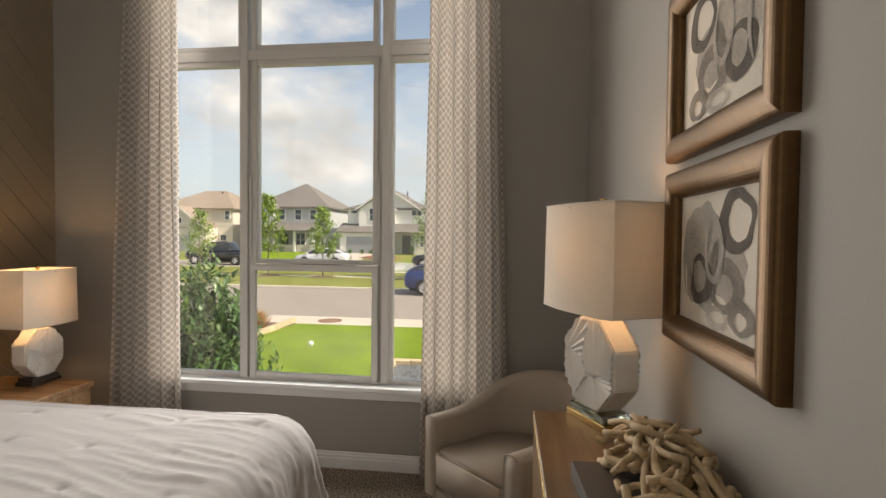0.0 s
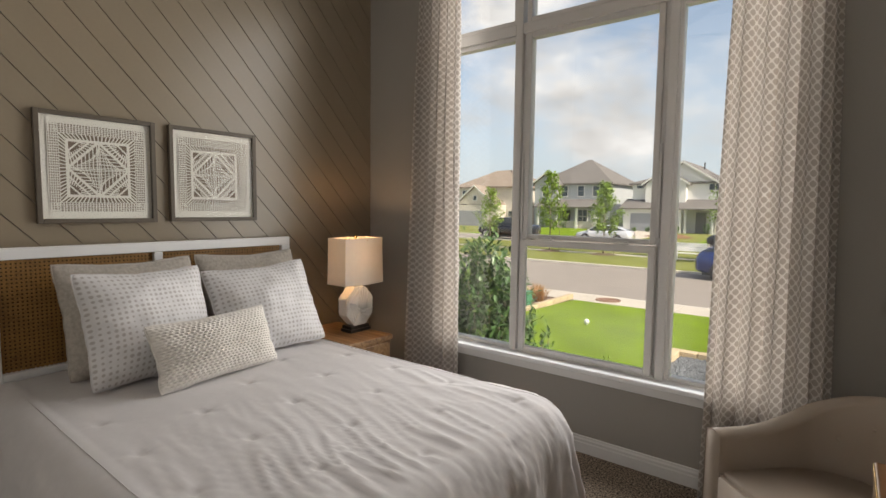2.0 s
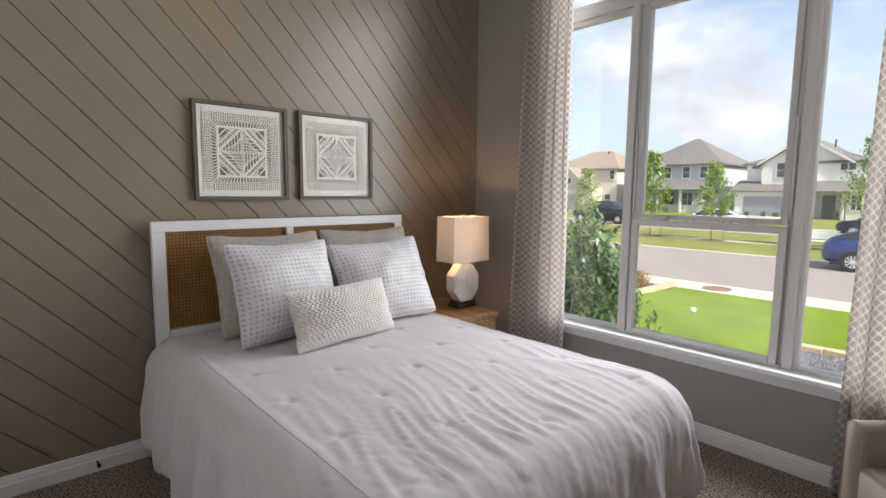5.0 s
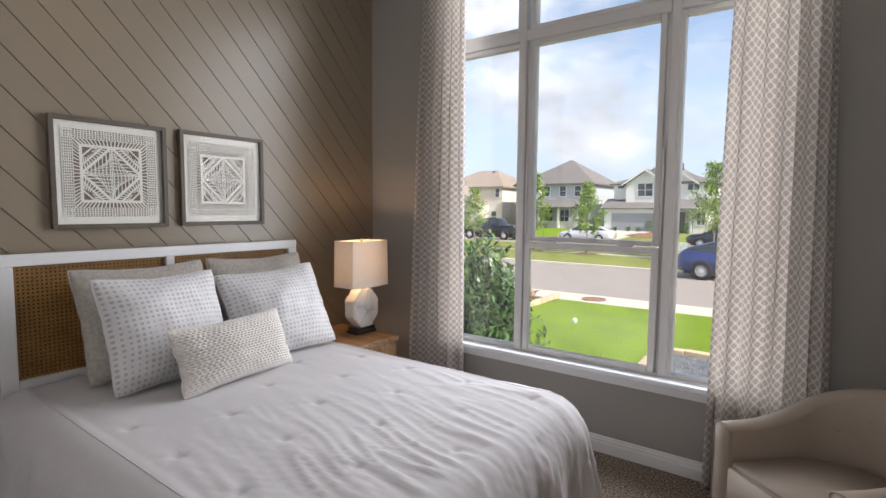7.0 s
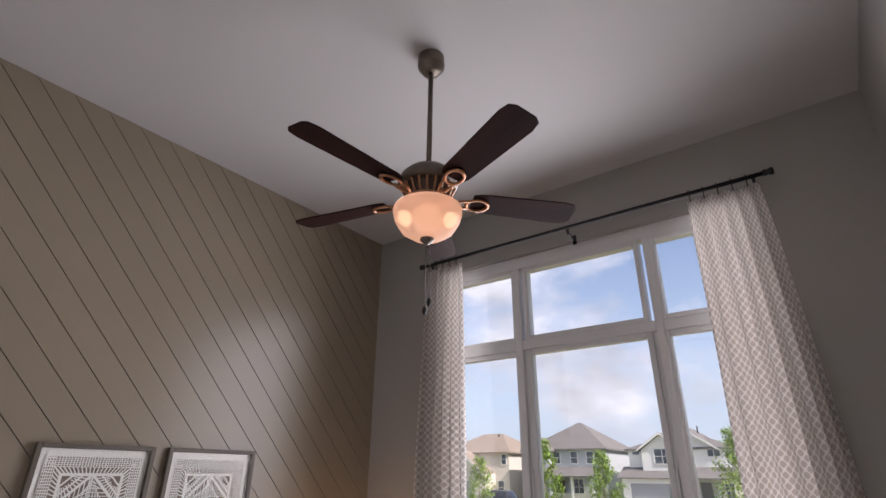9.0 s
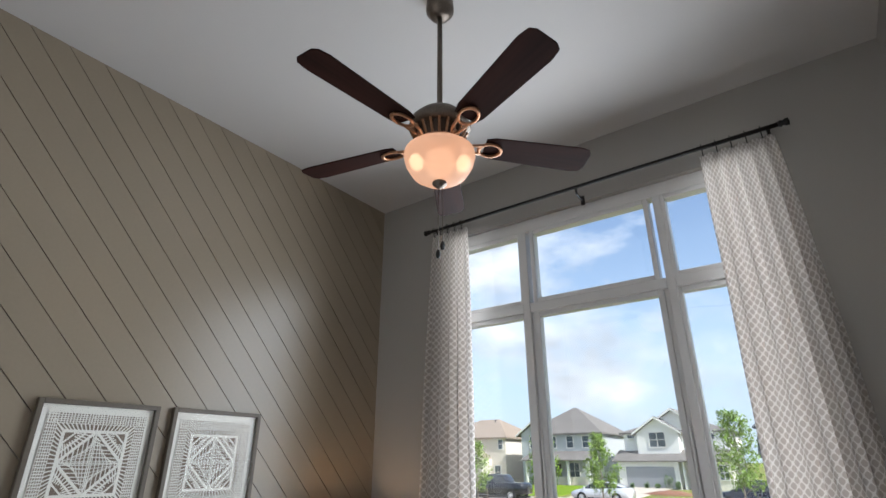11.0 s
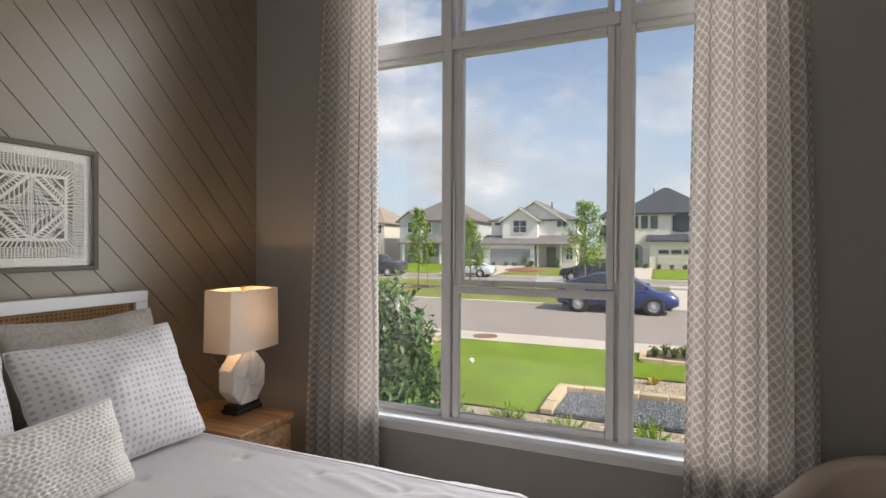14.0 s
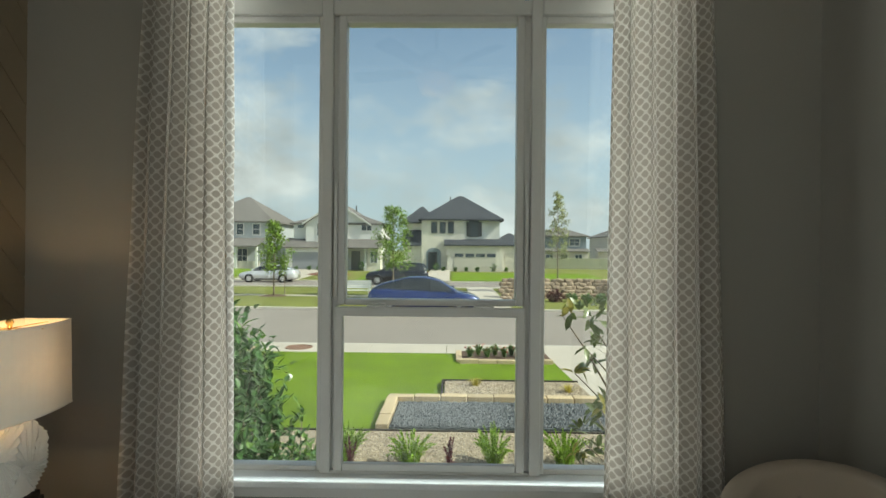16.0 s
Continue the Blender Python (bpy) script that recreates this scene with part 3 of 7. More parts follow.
# ---- bed ----
BX0, BX1, BY0, BY1, BZ = -1.70, 0.36, -2.50, -0.955, 0.665   # mattress top with comforter
bed = thing("bed", (-0.7, -1.73, 0.0), "white wooden bed with cane headboard and beige skirted base", "bed")
o = Matrix.Translation((0.7, 1.73, 0.0))
HX0, HX1, HY0, HY1, HZ = -1.785, -1.74, -2.51, -0.90, 1.276
head = part("headboard", boxes(((HX0 - 0.008, HY0 + 0.03, 0.62), (HX0 + 0.006, HY1 - 0.03, HZ - 0.03)), m=o), M_CANEBACK, bed, "white headboard with two woven cane panels")
HYM = (-1.775, -1.73)
for nm, a, b in (("post", (HX0, HY0, 0.0), (HX1, HY0 + 0.065, HZ - 0.0555)), ("post", (HX0, HY1 - 0.065, 0.0), (HX1, HY1, HZ - 0.0555)),
                 ("top_rail", (HX0, HY0, HZ - 0.055), (HX1, HY1, HZ)), ("bottom_rail", (HX0, HY0 + 0.0655, 0.63), (HX1, HY1 - 0.0655, 0.692)),
                 ("middle_stile", (HX0, HYM[0], 0.6925), (HX1, HYM[1], HZ - 0.0555))):
    part(nm, box(bmesh.new(), a, b, 0.004, 2, o), M_WHITEWOOD, head)
for y0, y1 in ((HY0 + 0.066, HYM[0]), (HYM[1], HY1 - 0.066)):
    bm = bmesh.new()
    step, w = 0.0185, 0.0104
    z0, z1 = 0.693, HZ - 0.056
    ny, nz = int((y1 - y0) / step), int((z1 - z0) / step)
    for i in range(ny + 1):
        y = y0 + (i + 0.5) * (y1 - y0) / (ny + 1)
        xo = -1.764 + 0.0012 * (i % 2)
        vs = [bm.verts.new(p) for p in ((xo, y - w / 2, z0), (xo, y + w / 2, z0), (xo, y + w / 2, z1), (xo, y - w / 2, z1))]
        bm.faces.new(vs)
    for k in range(nz + 1):
        z = z0 + (k + 0.5) * (z1 - z0) / (nz + 1)
        xo = -1.7622
        vs = [bm.verts.new(p) for p in ((xo, y0, z - w / 2), (xo, y1, z - w / 2), (xo, y1, z + w / 2), (xo, y0, z + w / 2))]
        bm.faces.new(vs)
    bmesh.ops.transform(bm, matrix=o, verts=bm.verts[:])
    ob = tagged(part("cane_panel", bm, M_CANE, head, "open woven brown cane"), kind="stuff")
    ob.modifiers.new("strand", "SOLIDIFY").thickness = 0.002
part("base", box(bmesh.new(), (BX0, BY0 + 0.05, 0.06), (BX1 - 0.03, BY1 - 0.05, 0.34), 0.03, 3, o), M_SKIRT, bed, "beige covered bed base")
part("mattress", box(bmesh.new(), (BX0, BY0 + 0.03, 0.341), (BX1 - 0.02, BY1 - 0.03, 0.61), 0.05, 4, o), M_COMF, bed, "white mattress")


def skirt_wall(a, b, n):
    """A gathered cloth skirt hanging from a to b."""
    def place(u, v):
        p = Vector((a[0] + (b[0] - a[0]) * u, a[1] + (b[1] - a[1]) * u, 0.012 + 0.30 * v))
        d = Vector((b[1] - a[1], a[0] - b[0], 0)).normalized()
        return p + d * ((0.012 * math.sin(u * n * 6.28) + 0.008 * noise.noise((u * 20, v * 2, 1))) * (1 - v) + 0.01)
    bm = bmesh.new()
    sheet(bm, n * 8, 6, place)
    bmesh.ops.transform(bm, matrix=o, verts=bm.verts[:])
    ob = part("bed_skirt", bm, M_SKIRT, bed, "gathered beige linen skirt", True)
    ob.modifiers.new("cloth", "SOLIDIFY").thickness = 0.003


skirt_wall((BX1, BY0 + 0.01), (BX1, BY1 - 0.01), 14)
skirt_wall((BX0, BY0 + 0.03), (BX1, BY0 + 0.03), 18)


# comforter: a quilted sheet laid over the mattress, hanging at three sides
def comforter():
    R, rc = 0.15, 0.11
    cx0, cx1, cy0, cy1 = BX0 - 0.3, BX1 - R * 0.63, BY0 + R * 0.55, BY1 - R * 0.55
    tufts = [(-1.25 + 0.36 * i + (0.18 if j % 2 else 0), BY0 + 0.17 + 0.30 * j) for i in range(6) for j in range(5)]
    side, foot = 0.60, 0.46
    x_start = -1.715

    def drape(x, y):
        # nearest point of the rounded rectangle, and how far the cloth goes past it
        ix0, ix1, iy0, iy1 = cx0 + rc, cx1 - rc, cy0 + rc, cy1 - rc
        qx, qy = min(max(x, ix0), ix1), min(max(y, iy0), iy1)
        dx, dy = x - qx, y - qy
        d = math.hypot(dx, dy)
        over = d - rc
        wr = noise.noise((x * 1.6, y * 5.5, 0.3)) * 0.5 + noise.noise((x * 4, y * 13, 2.1)) * 0.28
        near_foot = min(1, max(0, (x + 0.75) / 0.7)) * (0.35 + 0.65 * min(1, max(0, 0.5 + 1.3 * noise.noise((x * 1.1 + 3, y * 1.3, 4.2)))))
        warp = y + 0.05 * noise.noise((x * 2.5, y * 2.5, 6.6)) + 0.22 * x
        ridge = 1 - abs(noise.noise((x * 1.5, warp * 15.0, 3.7)))
        fine_r = 1 - abs(noise.noise((x * 2.4, warp * 27.0, 1.9)))
        puff = 0.004 * wr + (0.0150 * ridge ** 6 + 0.0085 * fine_r ** 6) * near_foot
        puff += 0.006 * noise.noise((x * 2.2, y * 2.2, 7.0))
        for tx, ty in tufts:
            r2 = (x - tx) ** 2 + (y - ty) ** 2
            if r2 < 0.04:
                puff -= 0.011 * math.exp(-r2 / 0.00035) + 0.0025 * math.exp(-r2 / 0.004)
                puff += 0.0012 * math.exp(-r2 / 0.006) * math.sin(5 * math.atan2(y - ty, x - tx) + tx * 7)
        if over <= 0:
            e = max(0, 1 + over / 0.12)
            return Vector((x, y, BZ + puff - 0.004 * e * e))
        n = Vector((dx / d, dy / d, 0))
        q = Vector((qx, qy, 0)) + n * rc
        arc = R * math.pi / 2
        if over < arc:
            a = over / R
            h, v = R * math.sin(a), R * (1 - math.cos(a))
        else:
            h, v = R, R + over - arc
        low = min(1, max(0, v - 0.05) / 0.3)
        along = q.x * abs(n.y) * 1.0 + q.y * abs(n.x) + math.atan2(n.y, n.x) * 0.25
        fold = 0.020 * math.sin(along * 21 + 1.2 * noise.noise((along * 3, v, 4))) + 0.016 * noise.noise((along * 9, v * 1.5, 9)) + 0.010 * noise.noise((along * 26, v * 2.2, 5))
        if abs(n.x) > 0.5:
            fold *= 1.25
        h += low * (fold + 0.045) + puff * 0.7
        z = max(BZ - v + puff * 0.3, 0.014 + 0.006 * abs(noise.noise((x * 9, y * 9, 1))))
        p = q + n * h
        p.z = z
        p.x = max(p.x, x_start)
        return p

    def place(u, v):
        return drape(x_start + u * (cx1 + foot - x_start), cy0 - side + v * (cy1 - cy0 + 2 * side))

    bm = bmesh.new()
    sheet(bm, 230, 190, place)
    c = thing("comforter", (-0.7, -1.73, 0), "white tufted cotton comforter draped over the bed, slightly creased", "comforter")
    bmesh.ops.transform(bm, matrix=o, verts=bm.verts[:])
    ob = part("quilt", bm, M_COMF, c, smooth=True)
    ob.modifiers.new("quilt", "SOLIDIFY").thickness = 0.012
    # corded seam along the near and far top edges and the hem at the foot
    for y in (cy0 - 0.02, cy1 + 0.02):
        pts = [drape(x_start + 0.2 + i * (cx1 - x_start - 0.15) / 60, y) + Vector((0, 0, 0.0005)) for i in range(61)]
        part("piping", tube(bmesh.new(), [o @ p for p in pts], 0.0018, 6), M_COMF, c, "raised corded seam", True)
    pts = [drape(cx1 + foot - 0.003, cy0 + (cy1 - cy0) * i / 60) for i in range(61)]
    part("piping", tube(bmesh.new(), [o @ p for p in pts], 0.006, 6), M_COMF, c, "raised corded seam", True)


comforter()


# ---- pillows ----
def pillow(name, w, h, t, place, lean, turn, material, label, cells=40, knit=False, roll=0.0, group="pillows on the bed"):
    """A filled cushion with pinched corners and a piped edge, leaning back; place is the middle of its lower edge."""
    e = thing(name, place, label, "pillow", group=group)
    e.matrix_basis = pose(*place) @ pose(0, 0, 0, 0, 0, turn) @ pose(0, 0, 0, 0, lean, 0) @ pose(0, 0, 0, roll, 0, 0)
    seed = w * 31 + place[1] * 7

    def edge(a, b):
        c = max(0, abs(a) + abs(b) - 1.72) / 0.28
        k = 1 - 0.055 * (1 - b * b) ** 1.3 + 0.022 * noise.noise((a * 2 + seed, b * 4.5, seed)) * (1 - b * b) - 0.022 * c * c
        k += 0.006 * noise.noise((a * 3 + seed, b * 15, seed)) * (1 - b ** 4)
        return a * k

    def side(sgn):
        def at(u, v):
            a, b = 2 * u - 1, 2 * v - 1
            y = edge(a, b) * w / 2
            z = h / 2 + edge(b, a) * h / 2
            f = max(0, (1 - abs(a) ** 2.2)) ** 0.62 * max(0, (1 - abs(b) ** 2.2)) ** 0.62
            x = sgn * t / 2 * f * (1 + 0.16 * noise.noise((a * 1.6, b * 1.6, seed + sgn)))
            x += sgn * 0.010 * noise.noise((a * 3.5, b * 3.5, seed)) * f ** 0.5
            x += sgn * 0.012 * noise.noise((a * 2.2 + b * 5, b * 2.2 - a * 5, seed + 9)) * f ** 0.5 * (1 - f)
            z -= 0.02 * (1 - a * a) * max(0, b) * h
            if knit and sgn > 0:
                k = math.floor(b * h * 0.5 / 0.0125)
                row = abs(math.sin(b * h * 0.5 * math.pi / 0.0125))
                x += f ** 0.4 * 0.013 * row * (0.62 + 0.38 * math.sin(a * w * 0.5 * 2 * math.pi / 0.024 + math.pi * (k % 2) + 0.8 * math.sin(1.7 * k)))
            return Vector((x, y, z))
        return at

    bm = bmesh.new()
    nu = 200 if knit else cells
    nv = 120 if knit else cells
    for s in (1, -1):
        sheet(bm, nu, nv, side(s), lambda u, v: (u * w, v * h))
    bmesh.ops.remove_doubles(bm, verts=bm.verts[:], dist=0.0004)
    part("cover", bm, material, e, smooth=True)
    loop = []
    for k in range(4):
        for i in range(20):
            s = -1 + 2 * i / 20
            a, b = ((s, -1), (1, s), (-s, 1), (-1, -s))[k]
            loop.append((0, edge(a, b) * w / 2, h / 2 + edge(b, a) * h / 2 - 0.02 * (1 - a * a) * max(0, b) * h))
    loop.append(loop[0])
    part("piping", tube(bmesh.new(), loop, 0.003, 6, False), material, e, smooth=True)
    return e


PZ = BZ + 0.006
pillow("pillow", 0.66, 0.565, 0.20, (-1.46, -1.94, PZ), -20, 2, M_LINEN, "grey slubbed linen pillow propped against the headboard")
pillow("pillow", 0.64, 0.565, 0.20, (-1.47, -1.285, PZ), -19, -2, M_LINEN, "grey slubbed linen pillow propped against the headboard")
pillow("pillow", 0.60, 0.535, 0.27, (-1.245, -1.955, PZ), -21, 6, M_DOT, "white pillow printed with small grey dots", roll=-1)
pillow("pillow", 0.63, 0.525, 0.27, (-1.225, -1.335, PZ), -26, -5, M_DOT, "white pillow printed with small grey dots", roll=3)
pillow("lumbar_pillow", 0.64, 0.305, 0.20, (-1.04, -1.755, PZ), -22, 8, M_KNIT, "cream chunky-knit lumbar pillow in front of the others", knit=True)


# ---- table lamps ----
def fan_tiles(sign, D, W, H):
    """The carved face of the lamp body: pleated fans that meet edge to edge, one mesh a fan."""
    made = []
    fans = (((-0.40, 0.62), (-1.0, 0.05)), ((0.22, 0.42), (0.30, -0.40)), ((0.80, 0.22), (0.55, -0.35)), ((-0.62, -0.30), (-0.75, 0.30)),
            ((0.05, -0.80), (0.02, -0.28)), ((0.72, -0.62), (0.25, -0.30)))
    for q, (site, apex) in enumerate(fans):
        bm = bmesh.new()
        n = 68
        for i in range(n):
            a0, a1 = 2 * math.pi * i / n, 2 * math.pi * (i + 1) / n
            p0, p1 = (1.7 * math.cos(a0), 1.7 * math.sin(a0)), (1.7 * math.cos(a1), 1.7 * math.sin(a1))
            poly = [apex, (apex[0] + p0[0], apex[1] + p0[1]), (apex[0] + p1[0], apex[1] + p1[1])]
            for k in range(8):
                e = (math.cos(k * math.pi / 4), math.sin(k * math.pi / 4))
                poly = clip_poly(poly, lambda p, e=e: (0.95 if k % 2 == 0 else 0.975) - p[0] * e[0] - p[1] * e[1]) if len(poly) > 2 else []
            for other, _ in fans:
                if other != site and len(poly) > 2:
                    m = ((site[0] + other[0]) / 2, (site[1] + other[1]) / 2)
                    poly = clip_poly(poly, lambda p: (p[0] - m[0]) * (site[0] - other[0]) + (p[1] - m[1]) * (site[1] - other[1]))
            if len(poly) < 3:
                continue
            vs = []
            for y, z in poly:
                dy, dz = y - apex[0], z - apex[1]
                f = ((math.atan2(dz, dy) % (2 * math.pi)) - a0) / (a1 - a0)
                f = min(1, max(0, f if f < 2 else 0))
                x = D / 2 + 0.0012 + 0.0095 * (1 - f if i % 2 else f) * min(1, math.hypot(dy, dz) / 0.3)
                vs.append(bm.verts.new((sign * x, y * W / 2, z * H / 2 + 0.0455 + H / 2)))
            bm.faces.new(vs)
        if bm.faces:
            made.append(bm)
    return made


def table_lamp(place, turn, watts, label, crystal):
    L = thing("table_lamp", place, label, "lamp", turn=turn, group="pair of table lamps")
    W, H, D = 0.245, 0.275, 0.085
    part("foot", box(bmesh.new(), (-0.055, -0.095, 0), (0.055, 0.095, 0.022), 0.003), M_BRASS if crystal else M_DARKSTONE, L, "brass foot" if crystal else "dark bronze foot")
    part("plinth", box(bmesh.new(), (-0.048, -0.085, 0.0222), (0.048, 0.085, 0.045), 0.003), M_CRYSTAL if crystal else M_DARKSTONE, L, "bevelled crystal plinth" if crystal else "dark plinth")
    c = 0.30
    octo = [(-1 + c * 2, -1), (1 - c * 2, -1), (1, -1 + c * 2), (1, 1 - c * 2), (1 - c * 2, 1), (-1 + c * 2, 1), (-1, 1 - c * 2), (-1, -1 + c * 2)]
    bm = prism(bmesh.new(), [(y * W / 2, z * H / 2) for y, z in octo], -D / 2, D / 2)
    bmesh.ops.bevel(bm, geom=bm.edges[:], offset=0.004, segments=2, affect="EDGES")
    bmesh.ops.transform(bm, matrix=Matrix(((0, 0, 1, 0), (1, 0, 0, 0), (0, 1, 0, 0.0455 + H / 2), (0, 0, 0, 1))), verts=bm.verts[:])
    body = part("body", bm, M_PLASTER, L, "white octagonal plaster body with carved fans")
    for s in (1, -1):
        for b2 in fan_tiles(s, D, W, H):
            part("carved_fan", b2, M_PLASTER, body)
    zt = 0.0455 + H
    part("collar", box(bmesh.new(), (-0.022, -0.035, zt), (0.022, 0.035, zt + 0.014), 0.003), M_CRYSTAL, L, "clear crystal collar")
    part("stem", tube(bmesh.new(), [(0, 0, zt + 0.0142), (0, 0, zt + 0.352)], 0.006, 10), M_BRASS, L, "brass stem", True)
    # shade: flat ends, bowed long sides
    z0, z1 = zt + 0.024, zt + 0.344
    hw, hd, bow = 0.178, 0.094, 0.026
    prof = [(hd + bow * (1 - (2 * i / 12 - 1) ** 2), -hw + 2 * hw * i / 12) for i in range(13)]
    outline = prof + [(-x, -y) for x, y in prof]
    bm = bmesh.new()
    lo = [bm.verts.new((x, y, z0)) for x, y in outline]
    hi = [bm.verts.new((x * 0.97, y * 0.97, z1)) for x, y in outline]
    for i in range(len(outline)):
        j = (i + 1) % len(outline)
        bm.faces.new((lo[i], lo[j], hi[j], hi[i]))
    sh = part("shade", bm, M_SHADE, L, "off-white linen shade lit from inside")
    sh.modifiers.new("lining", "SOLIDIFY").thickness = 0.002
    for z, k in ((z0, 1.0), (z1, 0.97)):
        pts = [(x * k * 1.003, y * k * 1.003, z) for x, y in outline] + [(outline[0][0] * k * 1.003, outline[0][1] * k * 1.003, z)]
        part("rim", tube(bmesh.new(), pts, 0.0022, 6, False), M_SHADE, sh)
    bm = tube(bmesh.new(), [(0, -hw * 0.97, z1 - 0.012), (0, hw * 0.97, z1 - 0.012)], 0.002, 6)
    tube(bm, [(-hd - bow, 0, z1 - 0.012), (hd + bow, 0, z1 - 0.012)], 0.002, 6)
    part("harp", bm, M_BRASS, L)
    part("finial", lathe(bmesh.new(), [(0, 0), (0.010, 0.002), (0.007, 0.008), (0.013, 0.018), (0.009, 0.028), (0, 0.031)], 14, Matrix.Translation((0, 0, z1 - 0.009))), M_BRASS, L, "brass finial", True)
    part("bulb", lathe(bmesh.new(), [(0, 0.06), (0.02, 0.052), (0.03, 0.03), (0.024, 0.01), (0.014, 0), (0, 0)], 16, Matrix.Translation((0, 0, z0 + 0.10))), M_BULB, L, "lit bulb", True)
    m = pose(*place, 0, 0, turn) @ Vector((0, 0.0, z0 + 0.19))
    bulb("lamp_bulb_light", m, watts, 0.03)
    return L


# ---- nightstand ----
NX0, NX1, NY0, NY1, NZ = -1.79, -1.195, -0.84, -0.445, 0.60
ns = thing("nightstand", (-1.515, -0.62, 0), "acacia wood nightstand with one drawer", "nightstand")
no = Matrix.Translation((1.515, 0.62, 0))
part("top", box(bmesh.new(), (NX0, NY0, NZ - 0.035), (NX1, NY1, NZ), 0.006, 2, no), M_NIGHT, ns)
part("body", box(bmesh.new(), (NX0 + 0.012, NY0 + 0.012, 0.17), (NX1 - 0.014, NY1 - 0.012, NZ - 0.0353), 0.004, 2, no), M_NIGHT, ns)
dr_front = part("drawer_front", box(bmesh.new(), (NX1 - 0.0136, NY0 + 0.03, 0.36), (NX1 - 0.002, NY1 - 0.03, NZ - 0.05), 0.003, 2, no), M_NIGHT, ns)
part("handle", tube(bmesh.new(), [no @ Vector(p) for p in ((NX1 - 0.002, -0.68, 0.46), (NX1 + 0.018, -0.67, 0.46), (NX1 + 0.018, -0.57, 0.46), (NX1 - 0.002, -0.56, 0.46))], 0.005, 8), M_BRASS, dr_front, "small brass handle")
for x in (NX0 + 0.04, NX1 - 0.045):
    for y in (NY0 + 0.04, NY1 - 0.04):
        part("leg", tube(bmesh.new(), [no @ Vector((x, y, 0)), no @ Vector((x, y, 0.1698))], [0.016, 0.022], 12), M_NIGHT, ns)
table_lamp((-1.472, -0.540, NZ), 0, 3.6, "white octagonal table lamp, lit, on the wooden nightstand", False)

# ---- console table against the right wall ----
CX0, CX1, CY0, CY1, CZ = 1.335, 1.69, -2.95, -1.495, 0.92
con = thing("console_table", (1.53, -2.2, 0), "honey-coloured oak console table against the wall", "console table")
co_m = Matrix.Translation((-1.53, 2.2, 0))
part("top", box(bmesh.new(), (CX0, CY0, CZ - 0.03), (CX1, CY1, CZ), 0.003, 2, co_m), M_CONSOLE, con)
part("body", box(bmesh.new(), (CX0 + 0.012, CY0 + 0.012, 0.14), (CX1, CY1 - 0.012, CZ - 0.0303), 0.003, 2, co_m), M_CONSOLE, con)
for i in range(3):
    y0 = CY0 + 0.02 + i * 0.49
    d = part("door", box(bmesh.new(), (CX0 + 0.002, y0 + 0.004, 0.16), (CX0 + 0.0118, y0 + 0.482, CZ - 0.04), 0.002, 2, co_m), M_CONSOLE, con)
    part("handle", tube(bmesh.new(), [co_m @ Vector((CX0 - 0.016, y0 + 0.44, z)) for z in (0.48, 0.62)], 0.005, 8), M_BRASS, d, "brass bar handle")
part("brass_edge", box(bmesh.new(), (CX0 - 0.003, CY0, CZ - 0.026), (CX0 - 0.0002, CY1, CZ - 0.004), 0.001, 2, co_m), M_BRASS, con, "thin brass edge strip")
for y in (CY0 + 0.05, CY1 - 0.05):
    for x in (CX0 + 0.04, CX1 - 0.04):
        part("leg", box(bmesh.new(), (x - 0.02, y - 0.02, 0), (x + 0.02, y + 0.02, 0.1398), 0.003, 2, co_m), M_DARKEDGE, con)
table_lamp((1.530, -1.565, CZ), 207, 2.0, "white octagonal table lamp, lit, on the oak console", True)

# dark book under the driftwood, and the driftwood itself
bk = thing("book", (1.50, -2.10, CZ), "dark cloth-bound book lying on the console", "book", turn=4)
part("cover", boxes(((-0.085, -0.16, 0), (0.10, 0.16, 0.004)), ((-0.085, -0.16, 0.032), (0.10, 0.16, 0.036)), ((-0.088, -0.16, 0), (-0.084, 0.16, 0.036)), bevel=0.001), M_DARKBOX, bk)
part("pages", boxes(((-0.082, -0.153, 0.0042), (0.095, 0.153, 0.0318))), M_PAPER, bk, "cream page block")
dw = thing("driftwood_sculpture", (1.585, -2.06, CZ), "tangled bleached driftwood branches glued into a heap", "sculpture")
rd = random.Random(11)
for i in range(70):
    lay = 0.30 + 0.75 * (i / 70) ** 0.8
    a = rd.gauss(1.57, 0.75)
    L = rd.uniform(0.14, 0.30)
    cxx, cyy = rd.uniform(-0.055, 0.05), rd.uniform(-0.24, 0.17)
    rr = rd.uniform(0.0062, 0.0110)
    b1, b3 = rd.uniform(-0.55, 0.55), rd.uniform(-0.9, 0.9)
    up0, up1 = rd.uniform(-0.01, 0.05) * lay, rd.uniform(-0.01, 0.05) * lay
    pts, rad = [], []
    for k in range(9):
        s = k / 8 - 0.5
        bend = b1 * L * (s * s - 0.1) + b3 * L * s * (0.25 - s * s) * 2
        yy = cyy + L * s * math.sin(a) + bend * math.cos(a)
        xx = min(max(cxx + L * s * math.cos(a) - bend * math.sin(a), -0.11), 0.092)
        dome = 0.135 * max(0.08, 1 - (yy / 0.29) ** 2 - (xx / 0.14) ** 2) ** 0.6
        zz = 0.012 + lay * dome + (up0 if s < 0 else up1) * (2 * s) ** 2 + 0.003 * rd.uniform(-1, 1)
        pts.append((xx, yy, max(zz, rr + 0.001 if yy > 0.09 else 0.038 + rr)))
        rad.append(rr * (1 - 0.30 * abs(s) + 0.10 * rd.uniform(-1, 1)))
    part("branch", tube(bmesh.new(), pts, rad, 9), M_TWIG, dw, smooth=True)

